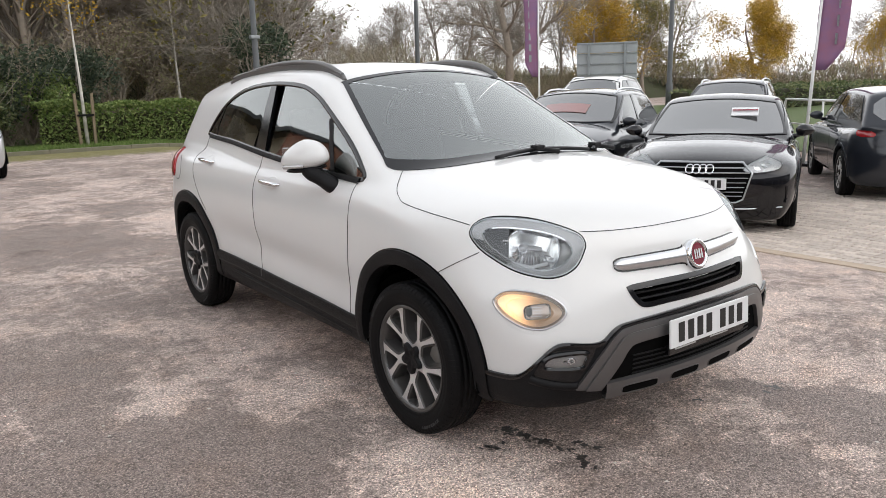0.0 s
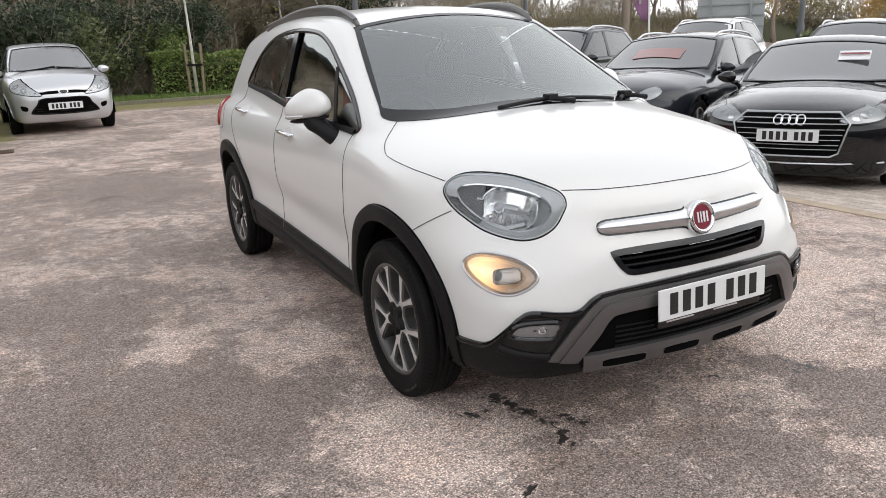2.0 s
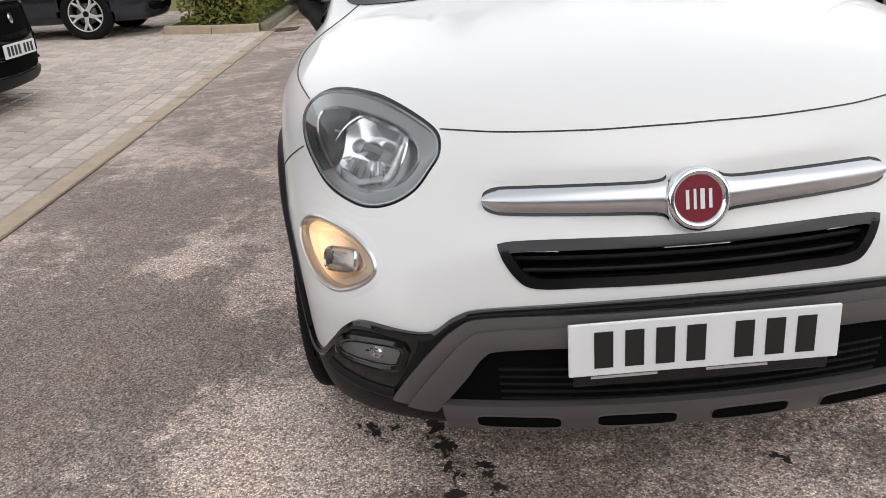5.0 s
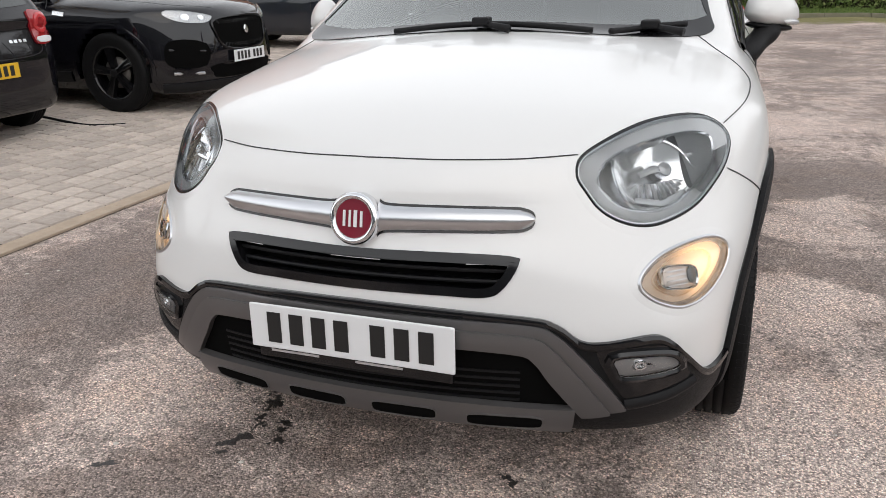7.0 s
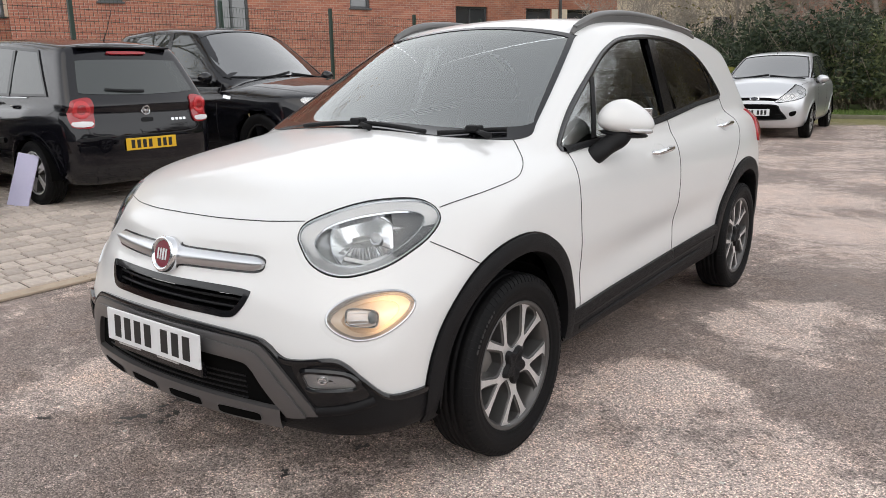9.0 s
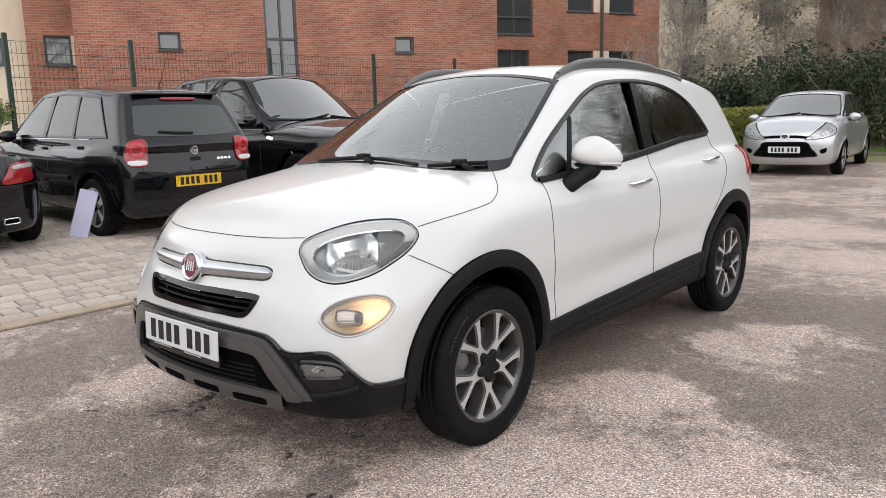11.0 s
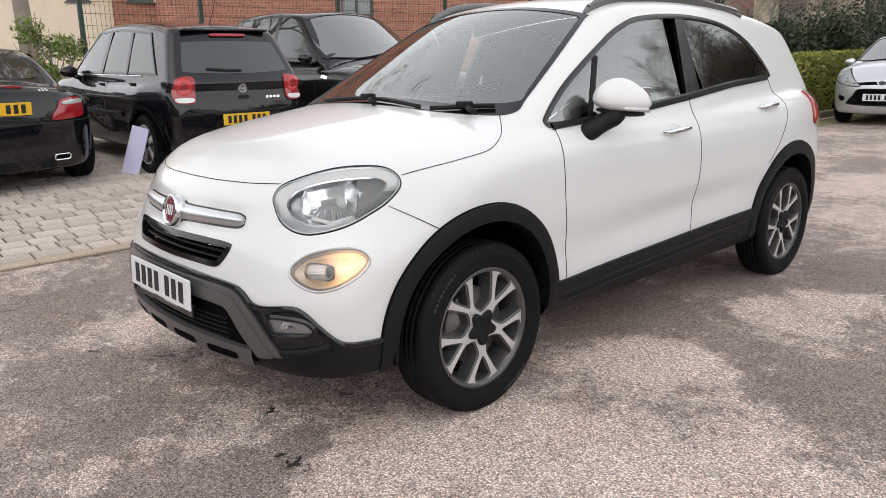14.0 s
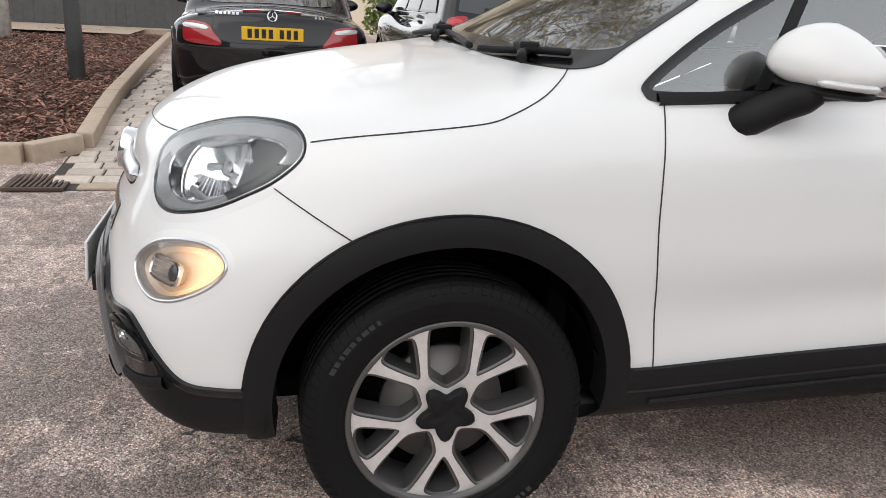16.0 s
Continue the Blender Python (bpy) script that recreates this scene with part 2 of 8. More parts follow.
def body_function(s):
    """The signed body of a car that heads along -y: nose, sides, tail and bonnet line, with the cabin on top."""
    front, rear, width, hood = spl(*s["front"]), spl(*s["rear"]), spl(*s["width"]), spl(*s["deck"])
    bow = spl(*s.get("bow", ([0.2, 1.0], [0.3, 0.5])))
    roof = spl(*s["roof"])
    plan = spl(*s["plan"])
    b0, z0, b1, z1 = s["screen"]
    r0, y0, r1, y1 = s["backlight"]
    wx, wz, lean = s["cabin"]
    low, rad = s.get("low", 0.2), s.get("round", 0.025)
    sharp = s.get("corner", 0.68)
    cplan = spl(*s.get("cabin_plan", ([-1.0, 0.2, 1.8], [0.02, 0.0, 0.08])))
    crown = s.get("crown", 0.13)
    scoop, dish = s.get("scoop"), s.get("dish")

    def f(x, y, z):
        g1 = front(z) + bow(z) * x ** 2 + sharp * x ** 8 - y
        if dish:
            hx, zc, hz, deep = dish
            g1 = g1 + deep / (1 + ((x / hx) ** 4 + ((z - zc) / hz) ** 4) ** 3)
        g2 = x - width(z) + plan(y)
        if scoop:
            y0_, y1_, zc, rise, deep, tall = scoop
            mid_ = np.clip((y - y0_) / (y1_ - y0_), 0, 1)
            g2 = g2 + deep * np.sin(np.pi * mid_) ** 0.7 * np.exp(-((z - zc - rise * mid_) / tall) ** 2)
        g3 = z - hood(y) + crown * x ** 2 + 0.10 * x ** 6
        g4 = low + 0.1 * x ** 8 - z
        g5 = y - rear(z) + s.get("tail_bow", 0.3) * x ** 2 + 0.5 * x ** 8
        body = smax(rad, g1, g2, g3, g4, g5)
        h1 = b0 + (z - z0) * (b1 - b0) / (z1 - z0) + s.get("screen_bow", 0.42) * x ** 2 - y
        h1 = h1 * (z1 - z0) / math.hypot(z1 - z0, b1 - b0)
        h2 = (x - wx + lean * (z - wz) + s.get("barrel", 0.10) * (z - wz) ** 2 + cplan(y)) * 0.93
        h3 = z - roof(y) + s.get("roof_crown", 0.13) * x ** 2
        h4 = (y - r0 - (z - y0) * (r1 - r0) / (y1 - y0) + 0.15 * x ** 2) * abs(y1 - y0) / math.hypot(y1 - y0, r1 - r0)
        cabin = smax(s.get("cabin_round", 0.022), h1, h2, h3, h4, wz - 0.05 - z)
        return -smax(0.012, -body, -cabin)
    return f


class Shell:
    """A car's skin, and the means to lay parts on it."""

    def __init__(self, s, cell):
        self.spec = s
        self.f = body_function(s)
        ln = s["half"]
        hy = s.get("mid", 0.0)
        z_in = s.get("inner_z", (0.45, 0.85))
        self.verts, self.quads = wrap(self.f, ((-0.45, 0.45), (hy - ln + 0.72, hy + ln - 0.72), z_in),
                                      ((-1.05, 1.05), (hy - ln - 0.2, hy + ln + 0.2), (0.1, s["height"] + 0.2)), cell)
        self.tree = BVHTree.FromPolygons([tuple(v) for v in self.verts], [tuple(q) for q in self.quads])

    def hit(self, origin, way):
        p, n, _, _ = self.tree.ray_cast(Vector(origin), Vector(way))
        return (p, n) if p is not None else (None, None)

    def slope(self, p):
        """The outward normal of the smooth body at a point of its skin."""
        e = 0.004
        q = np.array([p[:]] * 6) + e * np.array([(1, 0, 0), (-1, 0, 0), (0, 1, 0), (0, -1, 0), (0, 0, 1), (0, 0, -1)])
        g = self.f(np.abs(q[:, 0]), q[:, 1], q[:, 2])
        return Vector((g[0] - g[1], g[2] - g[3], g[4] - g[5])).normalized()

    def centres(self):
        return self.verts[self.quads].mean(1)


class Face:
    """A drawing plane before the skin: u and v on it, and the way in which it is pressed on."""

    def __init__(self, shell, origin, u, v, way):
        self.s, self.o, self.u, self.v, self.w = shell, Vector(origin), Vector(u), Vector(v), Vector(way).normalized()

    def at(self, a, b, off=0.0):
        p, n = self.s.hit(self.o + float(a) * self.u + float(b) * self.v, self.w)
        if p is None:
            return None, None
        if n.dot(self.w) > 0:
            n = -n
        return p + n * off, n


def in_poly(poly, a, b):
    c, n = False, len(poly)
    j = n - 1
    for i in range(n):
        if (poly[i][1] > b) != (poly[j][1] > b) and a < (poly[j][0] - poly[i][0]) * (b - poly[i][1]) / (poly[j][1] - poly[i][1]) + poly[i][0]:
            c = not c
        j = i
    return c


def inset(poly, d):
    """The outline moved inwards by d (outwards if negative)."""
    area = sum(poly[i - 1][0] * poly[i][1] - poly[i][0] * poly[i - 1][1] for i in range(len(poly)))
    sgn, out, n = (1 if area > 0 else -1), [], len(poly)
    for i in range(n):
        a, b, c = np.array(poly[i - 1]), np.array(poly[i]), np.array(poly[(i + 1) % n])
        e1, e2 = (b - a) / (np.linalg.norm(b - a) + 1e-9), (c - b) / (np.linalg.norm(c - b) + 1e-9)
        nn = np.array((-e1[1] - e2[1], e1[0] + e2[0]))
        ln = np.linalg.norm(nn)
        nn = nn / (ln + 1e-9) / max(0.5, ln / 2)
        out.append(tuple(b + sgn * d * nn))
    return out


def panel(face, poly, off=0.004, thick=0.012, rings=6, dome=0.0):
    """A solid patch with the outline poly, lying off the skin; rings run from the rim to the middle."""
    cx, cy = sum(p[0] for p in poly) / len(poly), sum(p[1] for p in poly) / len(poly)
    verts, faces, n = [], [], len(poly)
    for r in range(rings):
        k = 1 - r / rings
        rise = dome * (1 - k * k)
        for a, b in poly:
            p, nn = face.at(cx + (a - cx) * k, cy + (b - cy) * k, off + rise)
            if p is None:
                p = verts[-1] if verts else face.o
            verts.append(p)
    p, nn = face.at(cx, cy, off + dome)
    verts.append(p if p is not None else verts[-1])
    for r in range(rings - 1):
        for i in range(n):
            j = (i + 1) % n
            faces.append((r * n + i, r * n + j, (r + 1) * n + j, (r + 1) * n + i))
    for i in range(n):
        faces.append(((rings - 1) * n + i, (rings - 1) * n + (i + 1) % n, rings * n))
    base = len(verts)
    for i, (a, b) in enumerate(poly):
        p, nn = face.at(a, b, off - thick)
        verts.append(p if p is not None else verts[i] + face.w * thick)
    for i in range(n):
        j = (i + 1) % n
        faces.append((i, base + i, base + j, j))
    return oriented(verts, faces)


def oriented(verts, faces):
    bm = bmesh.new()
    vs = [bm.verts.new(v) for v in verts]
    for f in faces:
        if len(set(f)) > 2:
            try:
                bm.faces.new([vs[i] for i in f])
            except ValueError:
                pass
    bmesh.ops.recalc_face_normals(bm, faces=bm.faces)
    for fc in bm.faces:
        fc.smooth = True
    for e in bm.edges:
        if len(e.link_faces) == 2 and e.calc_face_angle(0) > 0.7:
            e.smooth = False
    return bm


def band(face, outer, inner, off=0.004, thick=0.012, crown=0.0, cols=3, closed=True):
    """A solid band between two outlines of equal count, with a raised middle."""
    verts, faces, n = [], [], len(outer)
    for c in range(-1, cols + 2):
        k = min(max(c / cols, 0), 1)
        for (a, b), (d, e) in zip(outer, inner):
            h = (off - thick) if c in (-1, cols + 1) else off + crown * 4 * k * (1 - k)
            p, nn = face.at(a + (d - a) * k, b + (e - b) * k, h)
            verts.append(p if p is not None else (verts[-1] if verts else face.o))
    for c in range(cols + 2):
        for i in range(n if closed else n - 1):
            j = (i + 1) % n
            faces.append((c * n + i, c * n + j, (c + 1) * n + j, (c + 1) * n + i))
    return oriented(verts, faces)


def ramp_band(face, outer, inner, off0, off1, thick=0.012, cols=4, power=1.0):
    """A closed solid band that slopes from off0 at its outer edge to off1 at its inner one."""
    verts, faces, n = [], [], len(outer)
    for c in range(-1, cols + 2):
        k = min(max(c / cols, 0), 1)
        for (a, b), (d, e) in zip(outer, inner):
            h = off0 + (off1 - off0) * k ** power - (thick if c in (-1, cols + 1) else 0)
            p, nn = face.at(a + (d - a) * k, b + (e - b) * k, h)
            verts.append(p if p is not None else (verts[-1] if verts else face.o))
    for c in range(cols + 2):
        for i in range(n):
            j = (i + 1) % n
            faces.append((c * n + i, c * n + j, (c + 1) * n + j, (c + 1) * n + i))
    return oriented(verts, faces)


def strip(face, line, wide, off=0.002, thick=0.006, crown=0.0, cols=2):
    """A solid ribbon along a line on the skin."""
    left, right, n = [], [], len(line)
    for i in range(n):
        a, b = np.array(line[max(i - 1, 0)]), np.array(line[min(i + 1, n - 1)])
        d = (b - a) / (np.linalg.norm(b - a) + 1e-9)
        nn = np.array((-d[1], d[0])) * wide / 2
        left.append(tuple(np.array(line[i]) + nn))
        right.append(tuple(np.array(line[i]) - nn))
    return band(face, left, right, off, thick, crown, cols, closed=False)


def ring(cx, cy, rx, ry, n=40, tilt=0.0, power=2.0):
    out = []
    for i in range(n):
        a = 2 * math.pi * i / n
        c, s = math.cos(a), math.sin(a)
        u, v = rx * math.copysign(abs(c) ** (2 / power), c), ry * math.copysign(abs(s) ** (2 / power), s)
        out.append((cx + u * math.cos(tilt) - v * math.sin(tilt), cy + u * math.sin(tilt) + v * math.cos(tilt)))
    return out


def skin_mesh(shell, name, keep):
    quads = shell.quads[keep]
    used, inv = np.unique(quads, return_inverse=True)
    me = mesh_of(name, shell.verts[used], inv.reshape(-1, 4))
    return me


def tyre_shoulder(r, h, rim):
    """The outer half of a tyre's section, from the tread's edge to the bead."""
    return [(h * 0.66, r - 0.002), (h * 0.80, r - 0.006), (h * 0.90, r - 0.014), (h * 0.965, r - 0.027), (h * 0.99, r - 0.042), (h, r - (r - rim) * 0.5),
            (h * 0.985, r - (r - rim) * 0.53), (h * 0.985, rim + (r - rim) * 0.36), (h * 0.93, rim + 0.018), (h * 0.89, rim + 0.012), (h * 0.90, rim + 0.008), (h * 0.86, rim + 0.002), (h * 0.80, rim)]


def tyre(r, w, rim):
    h = w / 2
    out = tyre_shoulder(r, h, rim)
    prof = [(-u, q) for u, q in out[::-1]]
    for g in (-0.42, -0.14, 0.14, 0.42):
        prof += [(h * (g - 0.035), r), (h * (g - 0.03), r - 0.007), (h * (g + 0.03), r - 0.007), (h * (g + 0.035), r)]
    return mesh_of("tyre", *lathe(prof + out, 80))


class Fan:
    """Like Face, but pressed on from all round a point: a is the turn about it (times 0.85 m), b the height."""

    def __init__(self, shell, cx, cy, fine=False):
        self.fine = fine
        self.s, self.c, self.o, self.w = shell, (cx, cy), Vector((cx, cy - 2, 0.5)), Vector((0, 1, 0))

    def at(self, a, b, off=0.0):
        t, b = float(a) / 0.85, float(b)
        way = Vector((-math.sin(t), math.cos(t), 0))
        p, n = self.s.hit(Vector((self.c[0], self.c[1], b)) - 2.5 * way, way)
        if p is None:
            return None, None
        if self.fine:
            n = self.s.slope(p)
        if n.dot(way) > 0:
            n = -n
        return p + n * off, n

    def uv(self, x, y, z):
        return (0.85 * math.atan2(x - self.c[0], self.c[1] - y), z)


def trace(shell, ctrl, wide, off=0.0015, thick=0.006, n=10, mirror=1):
    """A thin ribbon over the skin through points near it: shut lines and seals."""
    verts, faces, pts = [], [], []
    for p in curve_pts(ctrl, n):
        q, nn, _, _ = shell.tree.find_nearest(Vector((p[0] * mirror, p[1], p[2])))
        pts.append((q, nn))
    for i, (q, nn) in enumerate(pts):
        d = (pts[min(i + 1, len(pts) - 1)][0] - pts[max(i - 1, 0)][0]).normalized()
        s = nn.cross(d).normalized() * wide / 2
        verts += [q - s - nn * thick, q - s + nn * off, q + s + nn * off, q + s - nn * thick]
    for i in range(len(pts) - 1):
        for k in range(3):
            faces.append((4 * i + k, 4 * i + k + 1, 4 * i + k + 5, 4 * i + k + 4))
    return oriented(verts, faces)


def plate_part(root, at, rx, rz, material, chars, name="number_plate"):
    """A number plate, 520 by 111 mm, with a plain bar for each character."""
    pl = part(name, box_bm(0.52, 0.008, 0.111, (0, 0, 0), 0.003), material, root, m=pose(*at, rx, 0, rz))
    x = -0.5 * (len(chars) * 0.059 + chars.count(" ") * -0.026)
    for ch in chars:
        if ch == " ":
            x += 0.033
            continue
        part("character_bar", box_bm(0.036, 0.0016, 0.076, (x + 0.03, -0.005, 0)), INK, pl)
        x += 0.059
    return pl


# ---- the ground: a lane of worn asphalt between sloping bays of paving ----
def ground_z(x, y):
    """Heights of the site: one row of bays climbs from the lane, the other falls; the lane climbs slowly to its end."""
    x, y = np.asarray(x, float), np.asarray(y, float)
    left = np.interp(-x, [2.66, 4.66, 5.4, 9.0, 14.0, 60.0], [0, 0.16, 0.2, 0.26, 0.3, 0.6])
    far = np.interp(y, [2.0, 10.5, 16.0, 40.0, 400.0], [0, 0.1, 0.16, 0.3, 0.5])
    right = np.interp(x, [3.34, 5.0, 8.6, 14.0, 30.0], [0, 0.13, 0.19, 0.2, 0.0])
    return np.sqrt(left ** 2 + far ** 2) - right


def gz(x, y):
    return float(ground_z(x, y))


# dried-out patches (positive) and damp ones (negative; by the sill and nose they also paint the car's shade): x, y,
# radius, weight
DRYING_AND_SHADE = [
    (0.68, -2.32, 0.26, -0.6), (0.1, -1.85, 0.55, 0.04), (0.95, -1.95, 0.50, 0.30), (1.2, -1.35, 0.45, 0.55), (1.08, -0.5, 0.32, 0.58),
    (1.12, 0.5, 0.3, 0.6), (1.4, 1.0, 0.28, 0.5), (1.95, -1.1, 0.42, 0.55), (1.0, 3.3, 0.6, 0.4), (0.3, 4.7, 0.8, 0.4),
    (1.65, -0.2, 0.42, -0.6), (2.3, 0.3, 0.7, -0.55), (0.62, 0.0, 0.5, -0.6), (0.75, 0.9, 0.35, -0.5), (-1.55, -2.05, 0.5, -0.4), (1.6, 1.6, 0.6, -0.4),
    (-1.0, -1.75, 0.42, 0.5), (-1.1, -0.6, 0.3, 0.4), (-1.6, -0.15, 0.25, 0.5), (-1.5, -1.2, 0.4, -0.55), (-2.0, -0.9, 0.5, -0.55), (-1.25, 4.2, 1.2, -0.35),
    (-2.1, 0.6, 0.7, -0.35), (0.0, -2.36, 0.3, -0.36), (0.58, -2.04, 0.15, -0.55),
]


def asphalt_material():
    m = mat("worn_asphalt", (0.1, 0.095, 0.09), 0.85, spec=0.25)
    nt = m.node_tree
    b = nt.nodes["Principled BSDF"]
    co = nt.nodes.new("ShaderNodeTexCoord")

    def noise_node(scale, detail, rough=0.6, dist=0.0):
        n = nt.nodes.new("ShaderNodeTexNoise")
        n.inputs["Scale"].default_value, n.inputs["Detail"].default_value = scale, detail
        n.inputs["Roughness"].default_value, n.inputs["Distortion"].default_value = rough, dist
        nt.links.new(co.outputs["Object"], n.inputs[0])
        return n

    def ramp(src, stops):
        r = nt.nodes.new("ShaderNodeValToRGB")
        r.color_ramp.elements.remove(r.color_ramp.elements[1])
        for i, (p, c) in enumerate(stops):
            e = r.color_ramp.elements[0] if i == 0 else r.color_ramp.elements.new(p)
            e.position, e.color = p, (*c, 1)
        nt.links.new(src.outputs[0], r.inputs[0])
        return r

    def mix(kind, fac, a, c):
        x = nt.nodes.new("ShaderNodeMixRGB")
        x.blend_type = kind
        if isinstance(fac, float):
            x.inputs[0].default_value = fac
        else:
            nt.links.new(fac.outputs[0], x.inputs[0])
        nt.links.new(a.outputs[0], x.inputs[1])
        nt.links.new(c.outputs[0], x.inputs[2])
        return x
    def math_node(op, a, c=None, d=None):
        n = nt.nodes.new("ShaderNodeMath")
        n.operation = op
        for i, q in enumerate((a, c, d)):
            if q is None:
                continue
            if isinstance(q, (int, float)):
                n.inputs[i].default_value = q
            else:
                nt.links.new(q.outputs[0], n.inputs[i])
        return n
    # how dry each spot is, painted car shade included: broad drying patches with ragged edges
    dry = math_node("MULTIPLY_ADD", noise_node(0.9, 14, 0.66, 0.35), 1.5, -0.765)
    drift, shift, flat, where = noise_node(1.6, 8, 0.68), nt.nodes.new("ShaderNodeVectorMath"), nt.nodes.new("ShaderNodeVectorMath"), nt.nodes.new("ShaderNodeVectorMath")
    shift.operation, flat.operation, where.operation = "SUBTRACT", "MULTIPLY", "ADD"
    nt.links.new(drift.outputs["Color"], shift.inputs[0])
    shift.inputs[1].default_value, flat.inputs[1].default_value = (0.5, 0.5, 0.5), (1.1, 1.1, 0)
    nt.links.new(shift.outputs[0], flat.inputs[0])
    nt.links.new(flat.outputs[0], where.inputs[0])
    nt.links.new(co.outputs["Object"], where.inputs[1])
    for x, y, r, k in DRYING_AND_SHADE:
        d = nt.nodes.new("ShaderNodeVectorMath")
        d.operation = "DISTANCE"
        nt.links.new(where.outputs[0], d.inputs[0])
        d.inputs[1].default_value = (x, y, 0)
        mr = nt.nodes.new("ShaderNodeMapRange")
        mr.interpolation_type = "SMOOTHSTEP"
        mr.inputs[1].default_value, mr.inputs[2].default_value, mr.inputs[3].default_value, mr.inputs[4].default_value = 0.0, r * 1.35, 1.25 * k, 0.0
        nt.links.new(d.outputs["Value"], mr.inputs[0])
        dry = math_node("ADD", dry, mr)
    rag = math_node("MULTIPLY_ADD", noise_node(8.0, 13, 0.78), 1.7, -0.85)
    dry = math_node("ADD", dry, rag)
    dry = math_node("ADD", dry, math_node("MULTIPLY_ADD", noise_node(46.0, 5, 0.65), 0.45, -0.225))
    tone = ramp(math_node("MULTIPLY_ADD", dry, 0.5, 0.5), [(0.34, (0.345, 0.284, 0.258)), (0.49, (0.455, 0.376, 0.341)), (0.506, (0.615, 0.513, 0.465)), (0.64, (0.79, 0.658, 0.595))])
    tint = ramp(noise_node(3.1, 5, 0.6), [(0.35, (0.98, 1.0, 1.0)), (0.5, (1, 1, 1)), (0.66, (1.05, 1.0, 0.95))])
    blots = ramp(noise_node(2.3, 12, 0.74, 0.2), [(0.34, (0.62, 0.60, 0.59)), (0.44, (0.94, 0.94, 0.94)), (0.58, (1.0, 1.0, 1.0)), (0.66, (1.16, 1.15, 1.13))])
    vor = nt.nodes.new("ShaderNodeTexVoronoi")
    vor.inputs["Scale"].default_value = 180
    nt.links.new(co.outputs["Object"], vor.inputs[0])
    sep = nt.nodes.new("ShaderNodeSeparateColor")
    nt.links.new(vor.outputs["Color"], sep.inputs[0])
    stones = ramp(sep, [(0.0, (0.32, 0.315, 0.315)), (0.32, (0.76, 0.75, 0.74)), (0.68, (1.06, 1.06, 1.05)), (0.86, (1.34, 1.32, 1.30)), (1.0, (1.85, 1.81, 1.77))])
    gaps = ramp(vor, [(0.25, (1.12, 1.12, 1.12)), (0.75, (0.55, 0.54, 0.54))])
    fine = mix("MULTIPLY", 1.0, mix("MULTIPLY", 0.85, mix("MULTIPLY", 0.7, mix("MULTIPLY", 0.8, tone, blots), tint), gaps), stones)
    # moss where the lane meets the verge and the hedge bed
    at_ = nt.nodes.new("ShaderNodeSeparateXYZ")
    nt.links.new(co.outputs["Object"], at_.inputs[0])

    def rise(socket, lo, hi):
        r_ = nt.nodes.new("ShaderNodeMapRange")
        r_.interpolation_type = "SMOOTHSTEP"
        r_.inputs[1].default_value, r_.inputs[2].default_value = lo, hi
        nt.links.new(at_.outputs[socket], r_.inputs[0])
        return r_
    edge_n = math_node("MULTIPLY", rise("Y", 12.6, 15.4), math_node("SUBTRACT", 1.0, rise("X", 6.0, 12.0)))
    edge_w = math_node("MULTIPLY", rise("Y", 8.6, 10.2), math_node("SUBTRACT", 1.0, rise("X", -2.8, -1.7)))
    damp = math_node("MULTIPLY_ADD", noise_node(2.6, 10, 0.7), 1.6, -1.15)
    moss = math_node("ADD", math_node("MAXIMUM", edge_n, edge_w), damp)
    cover = ramp(moss, [(0.10, (0, 0, 0)), (0.42, (0.8, 0.8, 0.8))])
    green = nt.nodes.new("ShaderNodeRGB")
    green.outputs[0].default_value = (0.19, 0.185, 0.05, 1)
    fine = mix("MIX", cover, fine, green)
    nt.links.new(fine.outputs[0], b.inputs["Base Color"])
    sheen = nt.nodes.new("ShaderNodeMapRange")
    sheen.inputs[1].default_value, sheen.inputs[2].default_value, sheen.inputs[3].default_value, sheen.inputs[4].default_value = -0.3, 0.1, 0.62, 0.9
    nt.links.new(dry.outputs[0], sheen.inputs[0])
    nt.links.new(sheen.outputs[0], b.inputs["Roughness"])
    bp = nt.nodes.new("ShaderNodeBump")
    bp.inputs["Strength"].default_value, bp.inputs["Distance"].default_value = 0.8, 0.007
    bp.invert = True
    nt.links.new(vor.outputs[0], bp.inputs["Height"])
    nt.links.new(bp.outputs[0], b.inputs["Normal"])
    return m


ASPHALT = asphalt_material()
OLDKERB = mat("mossy_kerb", (0.21, 0.19, 0.145), 0.9, grain=(10, (0.12, 0.125, 0.07), 0.8), bump=0.3)
SOIL = mat("rough_ground", (0.06, 0.05, 0.035), 0.95, grain=(3, (0.05, 0.075, 0.02), 0.8))
GRASS = mat("short_grass", (0.05, 0.085, 0.018), 0.9, grain=(4, (0.09, 0.11, 0.03), 0.8), bump=0.6, bump_scale=60)
BLOCK = mat("concrete_block", (0.58, 0.50, 0.435), 0.85, grain=(30, (0.36, 0.31, 0.275), 0.7), bump=0.3, bump_scale=250)
JOINT = mat("joint_sand", (0.05, 0.044, 0.038), 0.95)
KERB = mat("concrete_kerb", (0.47, 0.375, 0.285), 0.85, grain=(12, (0.34, 0.27, 0.205), 0.8), bump=0.3)
